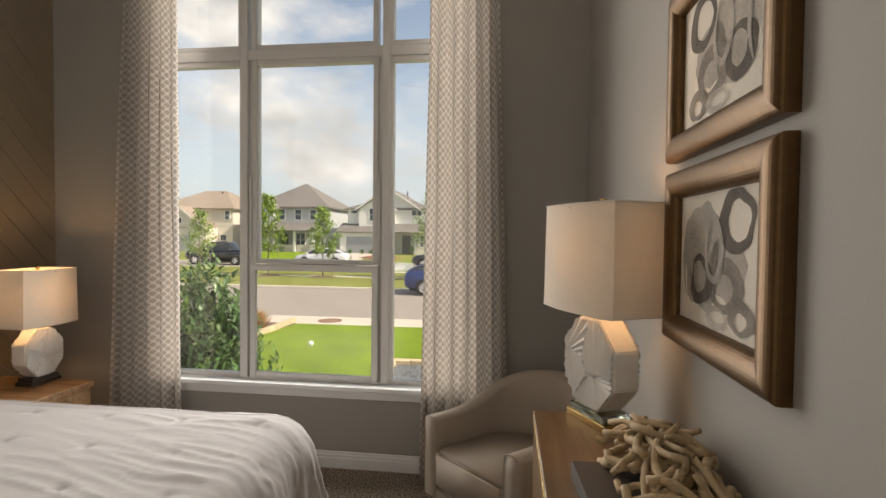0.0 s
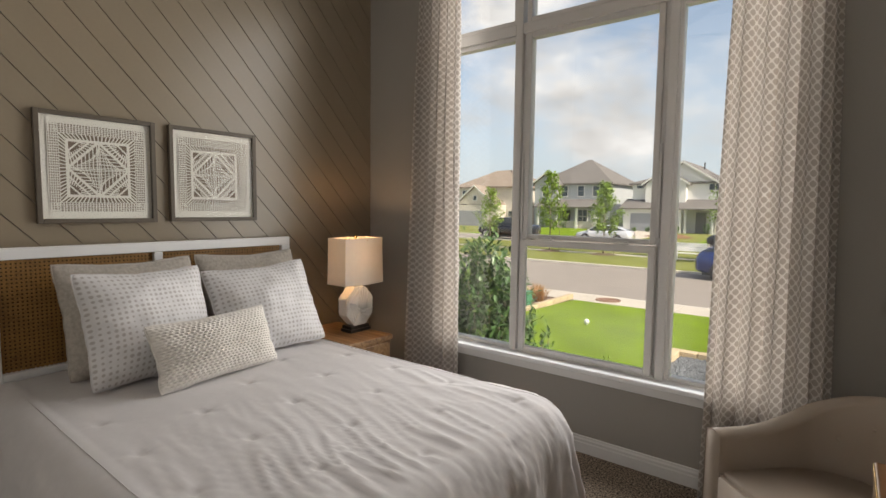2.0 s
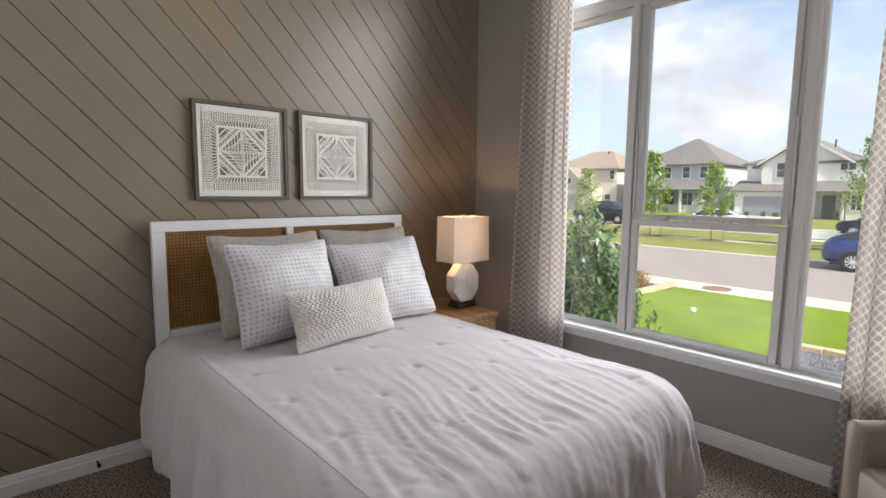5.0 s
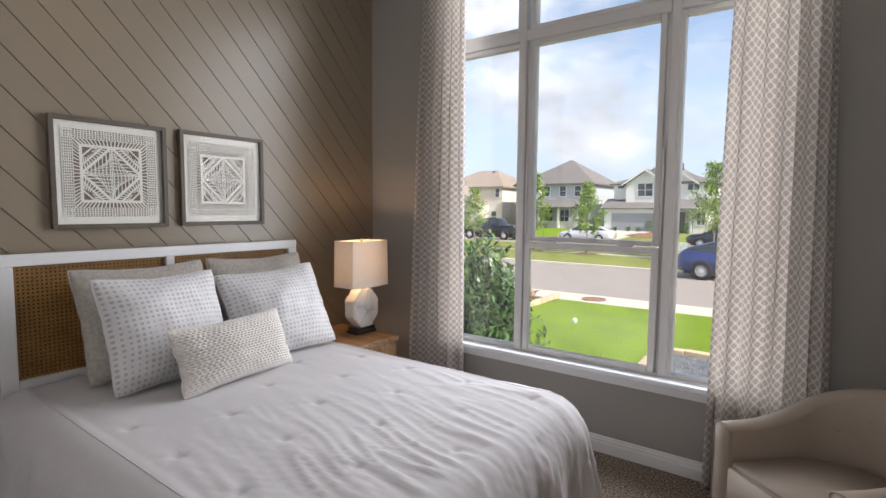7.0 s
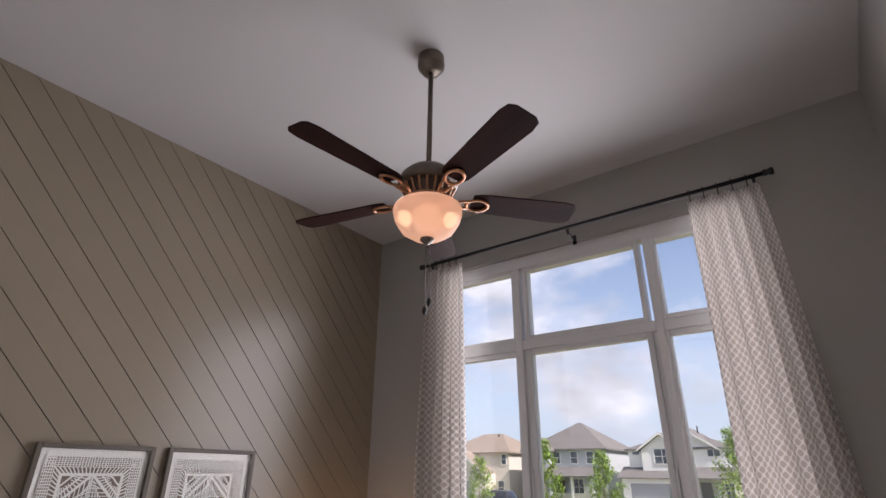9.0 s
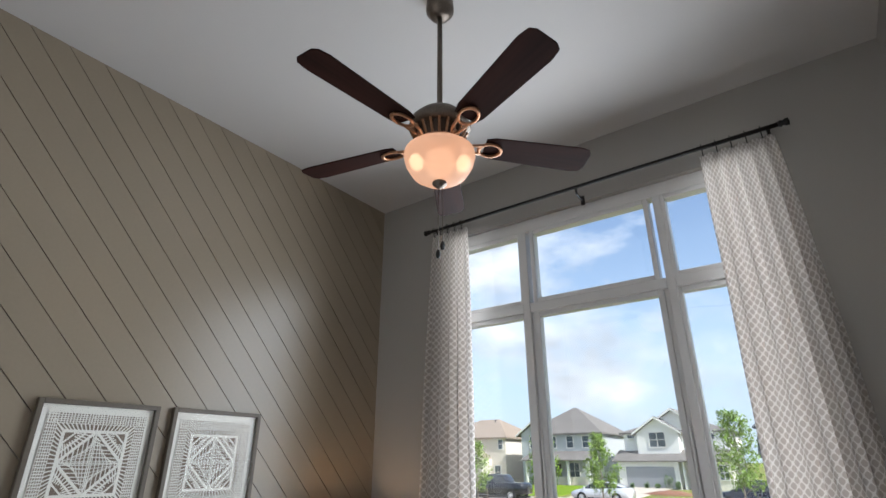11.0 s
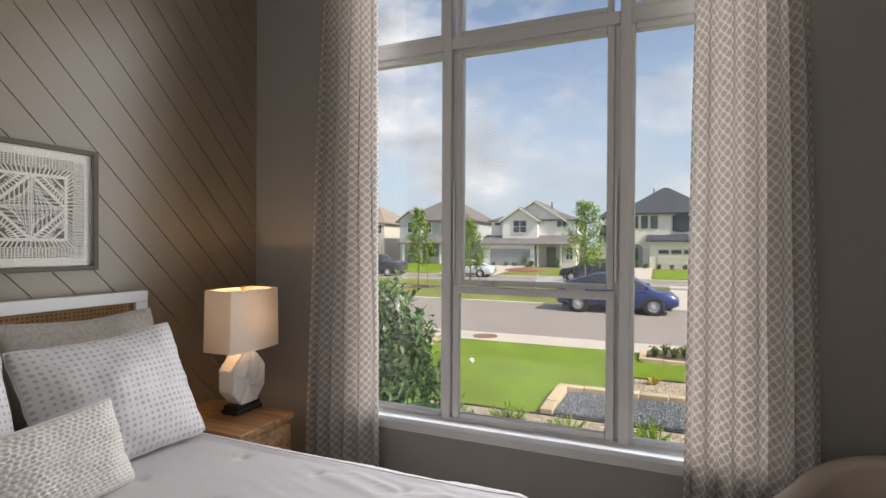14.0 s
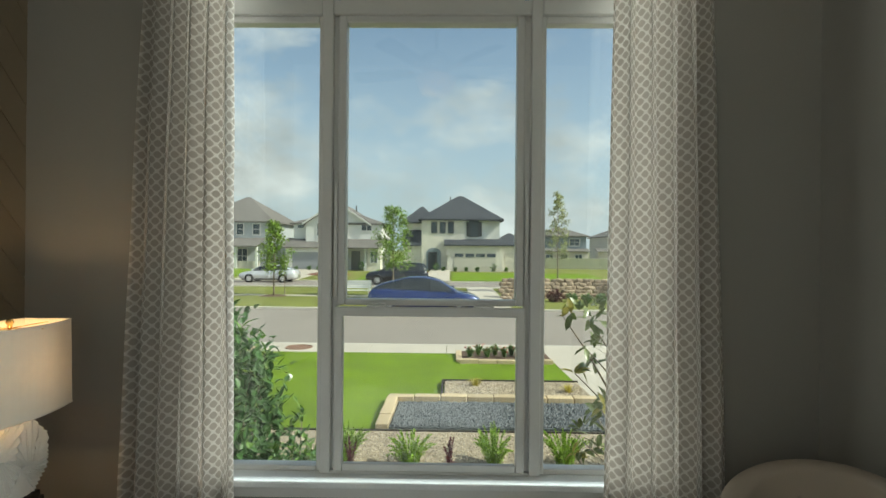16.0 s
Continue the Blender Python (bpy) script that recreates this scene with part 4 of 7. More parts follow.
# ---- armchair ----
def armchair():
    c = thing("armchair", (1.285, -0.695, 0), "taupe leather tub armchair with button-tufted back and oak legs", "armchair", turn=-135)
    # local: front at +x, seat between the arms
    W, Dp = 0.66, 0.64
    n = 40

    def rail(u):
        """The line of the back and arms, from one arm's front round to the other's."""
        s = 2 * u - 1
        hw = W / 2 - 0.05
        if abs(s) > 0.52:
            k = (abs(s) - 0.52) / 0.48
            return Vector((-0.10 + k * (Dp / 2 + 0.08), math.copysign(hw, s), 0)), Vector((0, math.copysign(1, s), 0))
        ang = s / 0.52 * math.pi / 2
        return Vector((-0.10 - 0.20 * math.cos(ang), hw * math.sin(ang), 0)), Vector((-math.cos(ang), math.sin(ang), 0)).normalized()

    def place(u, v):
        p, nn = rail(u)
        s = abs(2 * u - 1)
        top = 0.595 + 0.18 * (0.5 + 0.5 * math.cos(math.pi * min(1, s / 0.85)))
        z0, th = 0.20, 0.045
        a = v * 4
        if a < 1:
            q, z = th, z0 + (top - th * 0.6 - z0) * a
        elif a < 3:
            t = (a - 1) / 2 * math.pi
            q, z = th * math.cos(t), top - th * 0.6 + th * 0.6 * math.sin(t)
        else:
            q, z = -th, top - th * 0.6 - (top - th * 0.6 - z0) * (a - 3)
        lean = 0.10 * max(0, z - 0.35) * (1 - s)
        return p + nn * (q + lean) + Vector((0, 0, z))

    bm = bmesh.new()
    g = sheet(bm, 64, 24, place)
    for col in (g[0], g[-1]):
        bm.faces.new(col)
    part("backrest", bm, M_LEATHER, c, "one curved shell of back and arms", True)
    for s in (-1, 1):
        pts = [place(0 if s < 0 else 1, v / 24) + Vector((0.001, 0, 0)) for v in range(25)]
        part("piping", tube(bmesh.new(), pts, 0.0022, 6), M_LEATHER, c, smooth=True)
    seatm = [(0.315, -0.235), (0.315, 0.235), (-0.02, 0.24), (-0.14, 0.19), (-0.215, 0.10), (-0.235, 0), (-0.215, -0.10), (-0.14, -0.19), (-0.02, -0.24)]
    bm = prism(bmesh.new(), seatm, 0.262, 0.450)
    bmesh.ops.bevel(bm, geom=bm.edges[:], offset=0.022, segments=4, affect="EDGES")
    part("seat_cushion", bm, M_LEATHER, c, smooth=True)
    bm = prism(bmesh.new(), [(x - 0.012, y) for x, y in seatm], 0.20, 0.261)
    bmesh.ops.bevel(bm, geom=bm.edges[:], offset=0.008, segments=2, affect="EDGES")
    part("seat_base", bm, M_LEATHER, c)
    for x, y in ((0.24, -0.24), (0.24, 0.24), (-0.19, -0.17), (-0.19, 0.17)):
        dx, dy = (0.03 if x > 0 else -0.03), (0.03 if y > 0 else -0.03)
        part("leg", tube(bmesh.new(), [(x + dx, y + dy, 0), (x, y, 0.1998)], [0.013, 0.022], 14), M_OAK, c, "tapered oak leg", True)
    for u, z in ((0.42, 0.64), (0.58, 0.64), (0.5, 0.57), (0.34, 0.57), (0.66, 0.57)):
        p, nn = rail(u)
        q = p - nn * 0.043 + nn * 0.10 * (z - 0.35) * (1 - abs(2 * u - 1))
        part("button", lathe(bmesh.new(), [(0, 0.007), (0.007, 0.005), (0.011, 0), (0.011, -0.003), (0, -0.003)], 14, Matrix.Translation((q.x, q.y, z)) @ (-nn).to_track_quat("Z", "Y").to_matrix().to_4x4()), M_LEATHER, c, smooth=True)


armchair()


# ---- framed paper-cut art over the bed ----
def papercut(y0, y1, z0, z1, seed):
    cy, cz = (y0 + y1) / 2, (z0 + z1) / 2
    f = thing("framed_art", (XL + 0.001, cy, cz), "white paper-cut geometric art in a taupe wooden frame", "framed art", group="pair of paper-cut art over the bed")
    W, H, w, d = y1 - y0, z1 - z0, 0.022, 0.032
    for nm, a, b in (("frame_side", (0, -W / 2, -H / 2), (d, -W / 2 + w, H / 2)), ("frame_side", (0, W / 2 - w, -H / 2), (d, W / 2, H / 2)),
                     ("frame_bar", (0, -W / 2 + w + 0.0002, H / 2 - w), (d - 0.0005, W / 2 - w - 0.0002, H / 2)), ("frame_bar", (0, -W / 2 + w + 0.0002, -H / 2), (d - 0.0005, W / 2 - w - 0.0002, -H / 2 + w))):
        part(nm, box(bmesh.new(), a, b, 0.002), M_TAUPEFRAME, f)
    part("mat", boxes(((0.002, -W / 2 + w, -H / 2 + w), (0.008, W / 2 - w, H / 2 - w))), M_PAPER, f, "white paper mat")
    S = W / 2 - w - 0.032
    part("ground", boxes(((0.0085, -S, -S), (0.0105, S, S))), M_BACKING, f, "grey-brown paper ground")
    rnd = random.Random(seed)
    bm = bmesh.new()

    laid = [0]

    def strip(ax, az, bx, bz, wd):
        laid[0] += 1
        h = 0.0118 + 0.000008 * laid[0]
        a, b = Vector((ax, az)), Vector((bx, bz))
        t = (b - a).normalized()
        nn = Vector((-t.y, t.x)) * wd / 2
        q = [a - nn, b - nn, b + nn, a + nn]
        prism(bm, [(p.x, p.y) for p in q], 0.011, h, Matrix(((0, 0, 1, 0), (1, 0, 0, 0), (0, 1, 0, 0), (0, 0, 0, 1))))

    # border: five rows of short slots, left between thin strips
    rows = 5
    for k in range(rows + 1):
        q = S * (0.79 + 0.21 * k / rows)
        for sgn in (-1, 1):
            strip(-q, sgn * q, q, sgn * q, 0.0032)
            strip(sgn * q, -q, sgn * q, q, 0.0032)
    for i in range(34):
        t = -S + 2 * S * (i + 0.5) / 34
        for sgn in (-1, 1):
            strip(t, sgn * S * 0.79, t + rnd.uniform(-0.002, 0.002), sgn * S, 0.0042)
            strip(sgn * S * 0.79, t, sgn * S, t + rnd.uniform(-0.002, 0.002), 0.0042)
    # slanted rays between the two squares
    a, b = S * 0.79, S * 0.645
    for i in range(19):
        t = -1 + 2 * i / 18
        for sgn in (-1, 1):
            strip(t * a, sgn * a, t * b * 0.97, sgn * b, 0.0048)
            strip(sgn * a, t * a, sgn * b, t * b * 0.97, 0.0048)
    q = S * 0.635
    for sgn in (-1, 1):
        strip(-q, sgn * q, q, sgn * q, 0.013)
        strip(sgn * q, -q, sgn * q, q, 0.013)
    # corner triangles cut in bands, and a diamond whose quarters are hatched crosswise
    for sx in (-1, 1):
        for sz in (-1, 1):
            strip(sx * q, 0, 0, sz * q, 0.012)
            strip(sx * q, sz * q * 0.28, sx * q * 0.28, sz * q, 0.007)
            strip(sx * q, sz * q * 0.58, sx * q * 0.58, sz * q, 0.007)
            for i in range(11):
                t = (i + 0.5) / 11
                m = 0.36 + 0.22 * abs(2 * t - 1) + rnd.uniform(-0.04, 0.04)
                strip(sx * q * t, sz * q * (1 - t), sx * q * (t + (1 - t) * m), sz * q * (1 - t + t * m), 0.0046)
            for i in range(8):
                t = (i + 0.5) / 8
                w1 = rnd.uniform(0.0032, 0.0046)
                if sx * sz > 0:
                    strip(0.0, sz * q * t, sx * q * (1 - t), sz * q * t * rnd.uniform(0.82, 1.0), w1)
                    strip(sx * q * t, 0.0, sx * q * t * 0.5, sz * q * (1 - t) * 0.98, 0.0028)
                else:
                    strip(sx * q * t, 0.0, sx * q * t, sz * q * (1 - t) * 0.97, w1)
                    strip(0.0, sz * q * t, sx * q * (1 - t) * 0.97, sz * q * t * 0.45, 0.0028)
    strip(-q, 0, q, 0, 0.004)
    strip(0, -q, 0, q, 0.004)
    part("paper_cut", bm, M_PAPER, f, "raised white cut paper lattice")
    g = part("glazing", boxes(((0.024, -W / 2 + w + 0.001, -H / 2 + w + 0.001), (0.027, W / 2 - w - 0.001, H / 2 - w - 0.001))), M_PICGLASS, f, "clear picture glass")
    g.visible_shadow = False


papercut(-2.275, -1.732, 1.385, 1.935, 4)
papercut(-1.658, -1.117, 1.388, 1.937, 9)


# ---- framed ink paintings on the right wall ----
def painting(y0, y1, z0, z1, seed, flip):
    cy, cz = (y0 + y1) / 2, (z0 + z1) / 2
    f = thing("framed_painting", (XR - 0.001, cy, cz), "abstract grey ink-wash loops in a bronze-gold frame", "painting", turn=180, group="pair of ink paintings over the console")
    W, H, w, d = y1 - y0, z1 - z0, 0.070, 0.040
    prof = [(0, 0.0), (0.020, 0.0)] + [(0.020 + 0.020 * math.sin(math.pi * k / 14) ** 0.8 if k < 8 else 0.013 + 0.027 * math.sin(math.pi * k / 14), w * 0.5 * (1 - math.cos(math.pi * k / 14))) for k in range(1, 14)] + [(0.013, w), (0, w)]
    hw, hh = W / 2, H / 2
    corners = [(-hw, -hh, 1, 1), (hw, -hh, -1, 1), (hw, hh, -1, -1), (-hw, hh, 1, -1)]
    for k in range(4):
        bm = bmesh.new()
        ends = []
        for (y, z, sy, sz) in (corners[k], corners[(k + 1) % 4]):
            ends.append([bm.verts.new((x, y + sy * i, z + sz * i)) for x, i in prof])
        for i in range(len(prof)):
            j = (i + 1) % len(prof)
            bm.faces.new((ends[0][i], ends[0][j], ends[1][j], ends[1][i]))
        bm.faces.new(ends[0])
        bm.faces.new(ends[1][::-1])
        part("frame_moulding", bm, M_GOLDLEAF, f, "burnished bronze-gold moulding")
    part("canvas", boxes(((0.002, -hw + w - 0.004, -hh + w - 0.004), (0.008, hw - w + 0.004, hh - w + 0.004))), M_CANVAS, f, "cream paper")
    rnd = random.Random(seed)
    A, B = hw - w, hh - w
    loops = ((-0.45, 0.55, 0.34, 0.42, 0.12, 0), (-0.2, -0.35, 0.36, 0.34, 0.14, 1), (0.40, -0.30, 0.28, 0.36, 0.11, 0), (0.45, 0.45, 0.32, 0.30, 0.09, 2),
             (-0.55, -0.72, 0.22, 0.20, 0.10, 1), (0.05, 0.15, 0.22, 0.5, 0.07, 2), (-0.05, -0.80, 0.25, 0.14, 0.06, 2), (0.72, 0.0, 0.14, 0.7, 0.05, 2))
    # soft washes under the loops
    for lx, lz, rx, rz, col in ((0.35, 0.1, 0.5, 0.8, M_INKPALE), (-0.25, -0.1, 0.4, 0.45, M_INKPALE)):
        poly = []
        for i in range(36):
            t = 2 * math.pi * i / 36
            k = 1 + 0.22 * noise.noise((math.cos(t) * 2, math.sin(t) * 2, seed + lx))
            poly.append((max(-0.97, min(0.97, lx * flip + rx * k * math.cos(t))) * A, max(-0.97, min(0.97, lz + rz * k * math.sin(t))) * B))
        part("wash", prism(bmesh.new(), poly, 0.0082, 0.0086, Matrix(((0, 0, 1, 0), (1, 0, 0, 0), (0, 1, 0, 0), (0, 0, 0, 1)))), col, f)
    for q, (lx, lz, rx, rz, th, tone) in enumerate(loops):
        bm = bmesh.new()
        n = 48
        xo = 0.0090 + 0.0004 * q
        inner, outer = [], []
        for i in range(n):
            t = 2 * math.pi * i / n
            k = 1 + 0.14 * noise.noise((math.cos(t) * 1.5, math.sin(t) * 1.5, seed + q * 3.3))
            wd = th * (0.30 + 0.55 * abs(math.sin(t * 0.5 + q)))
            for lst, s in ((inner, -wd), (outer, wd)):
                y = (lx * flip + max(0.03, 0.85 * rx + s) * k * math.cos(t))
                z = (lz + max(0.03, 0.85 * rz + s) * k * math.sin(t))
                lst.append(bm.verts.new((xo, max(-0.985, min(0.985, y)) * A, max(-0.985, min(0.985, z)) * B)))
        for i in range(n):
            j = (i + 1) % n
            bm.faces.new((inner[i], inner[j], outer[j], outer[i]))
        part("brush_stroke", bm, (M_INKDARK, M_INK, M_INKPALE)[tone], f)


painting(-2.290, -1.692, 1.215, 1.661, 2, -1)
painting(-2.290, -1.687, 1.690, 2.136, 5, 1)

# ---- ceiling fan ----
FX, FY = -0.035, -1.63
fan = thing("ceiling_fan", (FX, FY, 2.35), "five-blade ceiling fan with dark walnut blades and lit glass bowl", "ceiling fan")
fo = Matrix.Translation((0, 0, -2.35))
part("canopy", lathe(bmesh.new(), [(0.066, 3.749), (0.068, 3.70), (0.066, 3.685), (0.052, 3.672), (0.045, 3.655), (0.018, 3.648), (0, 3.648)], 32, fo), M_FANMETAL, fan, smooth=True)
part("downrod", tube(bmesh.new(), [fo @ Vector((0, 0, 3.66)), fo @ Vector((0, 0, 3.07))], 0.0125, 14), M_FANMETAL, fan, smooth=True)
part("motor_housing", lathe(bmesh.new(), [(0.014, 3.10), (0.03, 3.095), (0.05, 3.085), (0.10, 3.065), (0.128, 3.035), (0.136, 3.005), (0.130, 2.990), (0.105, 2.985), (0, 2.985)], 40, fo), M_FANMETAL, fan, "aged pewter motor housing", True)
part("motor_core", lathe(bmesh.new(), [(0.10, 2.984), (0.088, 2.93), (0.075, 2.915), (0, 2.915)], 32, fo), M_DARKEDGE, fan)
for i in range(20):
    a = 2 * math.pi * i / 20
    bm = tube(bmesh.new(), [(0.120 * math.cos(a), 0.120 * math.sin(a), 2.983 - 2.35), (0.104 * math.cos(a), 0.104 * math.sin(a), 2.95 - 2.35), (0.09 * math.cos(a), 0.09 * math.sin(a), 2.925 - 2.35)], 0.006, 6)
    part("grille_rib", bm, M_COPPER, fan)
part("collar", lathe(bmesh.new(), [(0.098, 2.924), (0.104, 2.915), (0.098, 2.905), (0.06, 2.900), (0.06, 2.89), (0, 2.89)], 32, fo), M_COPPER, fan, "copper-bronze collar", True)
bowl = part("glass_bowl", lathe(bmesh.new(), [(0.138, 2.888), (0.150, 2.878), (0.152, 2.858), (0.143, 2.820), (0.115, 2.772), (0.070, 2.742), (0.02, 2.735), (0.0, 2.735)], 40, fo), M_BOWL, fan, "frosted glass bowl glowing warm", True)
for a in (40, 220):
    x, y = 0.075 * math.cos(radians(a)), 0.075 * math.sin(radians(a))
    part("bulb", lathe(bmesh.new(), [(0, 0.055), (0.018, 0.048), (0.026, 0.03), (0.02, 0.01), (0, 0)], 14, Matrix.Translation((x, y, 2.815 - 2.35))), M_BULB, bowl, "lit bulb", True)
part("bowl_cap", lathe(bmesh.new(), [(0.030, 2.7345), (0.031, 2.727), (0.020, 2.716), (0.008, 2.708), (0, 2.705)], 20, fo), M_FANMETAL, fan, "pewter cap", True)
for x, zb in ((-0.010, 2.40), (0.012, 2.43)):
    part("pull_chain", tube(bmesh.new(), [(x, 0.005, 2.707 - 2.35), (x, 0.005, zb + 0.035 - 2.35)], 0.0016, 6), M_FANMETAL, fan)
    part("pull_fob", lathe(bmesh.new(), [(0, 0.04), (0.006, 0.034), (0.010, 0.02), (0.007, 0.004), (0, 0)], 12, Matrix.Translation((x, 0.005, zb - 2.35))), M_BLACK, fan, "dark wooden fob", True)
for k in range(5):
    m = Matrix.Translation((0, 0, 2.945 - 2.35)) @ pose(0, 0, 0, 0, 0, 49 + 72 * k)
    tilt = pose(0, 0, 0, -12, 0, 0)
    outline = [(0.20, -0.050), (0.24, -0.062), (0.63, -0.075), (0.675, -0.066), (0.690, -0.042), (0.690, 0.042), (0.675, 0.066), (0.63, 0.075), (0.24, 0.062), (0.20, 0.050)]
    bm = prism(bmesh.new(), outline, -0.003, 0.004, tilt)
    bmesh.ops.bevel(bm, geom=bm.edges[:], offset=0.0015, segments=1, affect="EDGES")
    bmesh.ops.transform(bm, matrix=Matrix.Translation((0, 0, -0.01)), verts=bm.verts[:])
    bl = part("blade", bm, M_BLADE, fan, "dark walnut blade")
    bl.matrix_basis = m
    bm = bmesh.new()
    ring(bm, (0.225, 0, 0), 0.040, 0.007, 24, 8, pose(0, 0, 0) @ Matrix.Diagonal((1.25, 0.9, 1, 1)))
    tube(bm, [(0.10, 0, -0.012), (0.14, 0.02, -0.006), (0.19, 0.025, 0)], 0.007, 8)
    tube(bm, [(0.10, 0, -0.012), (0.14, -0.02, -0.006), (0.19, -0.025, 0)], 0.007, 8)
    tube(bm, [(0.10, 0, -0.012), (0.13, 0, -0.012)], 0.012, 8)
    bmesh.ops.transform(bm, matrix=Matrix.Translation((0, 0, -0.021)) @ tilt, verts=bm.verts[:])
    part("blade_iron", bm, M_COPPER, bl, "copper-bronze blade bracket with an open ring", True)
bulb("fan_light", (FX, FY, 2.845), 0.10, 0.05, (1.0, 0.60, 0.36))

ds = thing("door_stop", (XL + 0.017, -2.80, 0.055), "small spring door stop on the baseboard", "door stop")
part("spring", tube(bmesh.new(), [(0, 0, 0), (0.05, 0, 0.002)], 0.006, 10), M_FANMETAL, ds)
part("rubber_tip", tube(bmesh.new(), [(0.0502, 0, 0.002), (0.066, 0, 0.002)], 0.009, 10), M_BLACK, ds, "black rubber tip")

# ==== outside ====
M_LAWN = surface("mown_lawn", (0.165, 0.25, 0.020), rough=0.9, var=0.35, scale=1.1, bump=0.8, fine=90, dist=0.02, spec=0.1)
M_GRASS = surface("dry_verge_grass", (0.20, 0.215, 0.06), rough=0.95, var=0.35, scale=0.5, bump=0.8, fine=40, dist=0.03, spec=0.1)
M_ROAD = surface("pale_asphalt", (0.275, 0.24, 0.21), rough=0.9, var=0.12, scale=0.7, bump=0.4, fine=60, dist=0.004)
M_CONC = surface("pale_concrete", (0.50, 0.45, 0.38), rough=0.85, var=0.12, scale=1.0, bump=0.3, fine=50)
M_KERB = surface("kerb_concrete", (0.56, 0.52, 0.45), rough=0.85, var=0.12, scale=1.5, bump=0.3, fine=50)
M_GRAVEL = surface("buff_gravel", (0.40, 0.33, 0.24), rough=0.95, var=0.5, scale=24, bump=1.0, fine=75, dist=0.02)
M_BLUESTONE = surface("dark_slate_gravel", (0.10, 0.11, 0.12), rough=0.75, var=0.95, scale=45, bump=1.0, fine=28, dist=0.02)
M_LIME = surface("limestone_edging", (0.52, 0.41, 0.26), rough=0.85, var=0.2, scale=6, bump=0.5, fine=40, rand=0.15)
M_BOULDER = surface("tan_limestone", (0.36, 0.275, 0.195), rough=0.9, var=0.3, scale=5, bump=0.7, fine=20, dist=0.01, rand=0.25)
M_MULCH = surface("brown_mulch", (0.12, 0.075, 0.05), rough=0.95, var=0.5, scale=12, bump=1, fine=50, dist=0.02)
M_STEEL = surface("dark_steel_edging", (0.035, 0.028, 0.022), rough=0.7)
M_IRON = surface("rusty_manhole_iron", (0.22, 0.12, 0.075), rough=0.8, var=0.25, scale=20)
M_BARK = surface("grey_bark", (0.26, 0.21, 0.16), rough=0.95, var=0.3, scale=10, bump=0.6, fine=60)
M_WHITEPAINT = surface("white_bench_paint", (0.75, 0.75, 0.73), rough=0.5, var=0.04)
M_BOXGREEN = surface("green_utility_box", (0.05, 0.19, 0.11), rough=0.5, var=0.1)


def leaf_mat(name, col, var=0.35, trans=0.35, rough=0.5):
    m = surface(name, col, rough=rough, var=var, scale=3.5, bump=0.0, fine=30)
    n, l = m.node_tree.nodes, m.node_tree.links
    b, out = n["Principled BSDF"], n["Material Output"]
    geo = n.new("ShaderNodeNewGeometry")
    mr = n.new("ShaderNodeMapRange")
    mr.inputs["To Min"].default_value, mr.inputs["To Max"].default_value = 0.6, 1.45
    l.new(geo.outputs["Random Per Island"], mr.inputs["Value"])
    src = b.inputs["Base Color"].links[0].from_socket
    sc = n.new("ShaderNodeVectorMath")
    sc.operation = "SCALE"
    l.new(src, sc.inputs[0])
    l.new(mr.outputs["Result"], sc.inputs["Scale"])
    l.new(sc.outputs[0], b.inputs["Base Color"])
    tr, ms = n.new("ShaderNodeBsdfTranslucent"), n.new("ShaderNodeMixShader")
    l.new(sc.outputs[0], tr.inputs["Color"])
    ms.inputs[0].default_value = trans
    l.new(b.outputs[0], ms.inputs[1])
    l.new(tr.outputs[0], ms.inputs[2])
    l.new(ms.outputs[0], out.inputs["Surface"])
    return m


M_TREELEAF = leaf_mat("young_oak_leaves", (0.23, 0.34, 0.06))
M_PALELEAF = leaf_mat("pale_tree_leaves", (0.40, 0.42, 0.22), trans=0.45)
M_HEDGE = leaf_mat("glossy_hedge_leaves", (0.075, 0.155, 0.050), rough=0.35, trans=0.2)
M_HEDGETIP = leaf_mat("fresh_hedge_tips", (0.17, 0.29, 0.07), trans=0.35)
M_MAG = leaf_mat("magnolia_leaves", (0.18, 0.225, 0.08), rough=0.32, trans=0.2)
M_MAGTIP = leaf_mat("yellow_magnolia_leaves", (0.38, 0.34, 0.08), trans=0.35)
M_FERN = leaf_mat("foxtail_fern", (0.26, 0.40, 0.045), trans=0.35)
M_YELLOWGRASS = leaf_mat("golden_grass", (0.50, 0.42, 0.07), trans=0.3)
M_STRAW = leaf_mat("straw_grass", (0.50, 0.28, 0.11), trans=0.3)
M_REDLEAF = leaf_mat("red_flowers", (0.60, 0.09, 0.05), trans=0.2)
M_PURPLE = leaf_mat("burgundy_leaves", (0.12, 0.025, 0.03), trans=0.2)

PROFILE = [(-6.0, -0.62), (0.09, -0.62), (4.3, -0.66), (10.4, -0.82), (11.6, -0.84), (11.72, -1.02), (20.9, -1.02), (21.05, -0.84), (27, -0.74), (33.2, -0.68), (33.3, -0.78), (40.5, -0.78),
           (40.62, -0.62), (50, -0.25), (70, -0.12), (160, 0.2), (900, 0.2)]


def zg(y):
    return float(np.interp(y, [p[0] for p in PROFILE], [p[1] for p in PROFILE]))


def fall(y):
    """How far the plot drops below the level profile, y metres out from the house."""
    return 0.13 + 0.0085 * (y + 2.5) if y < 70 else 0.746


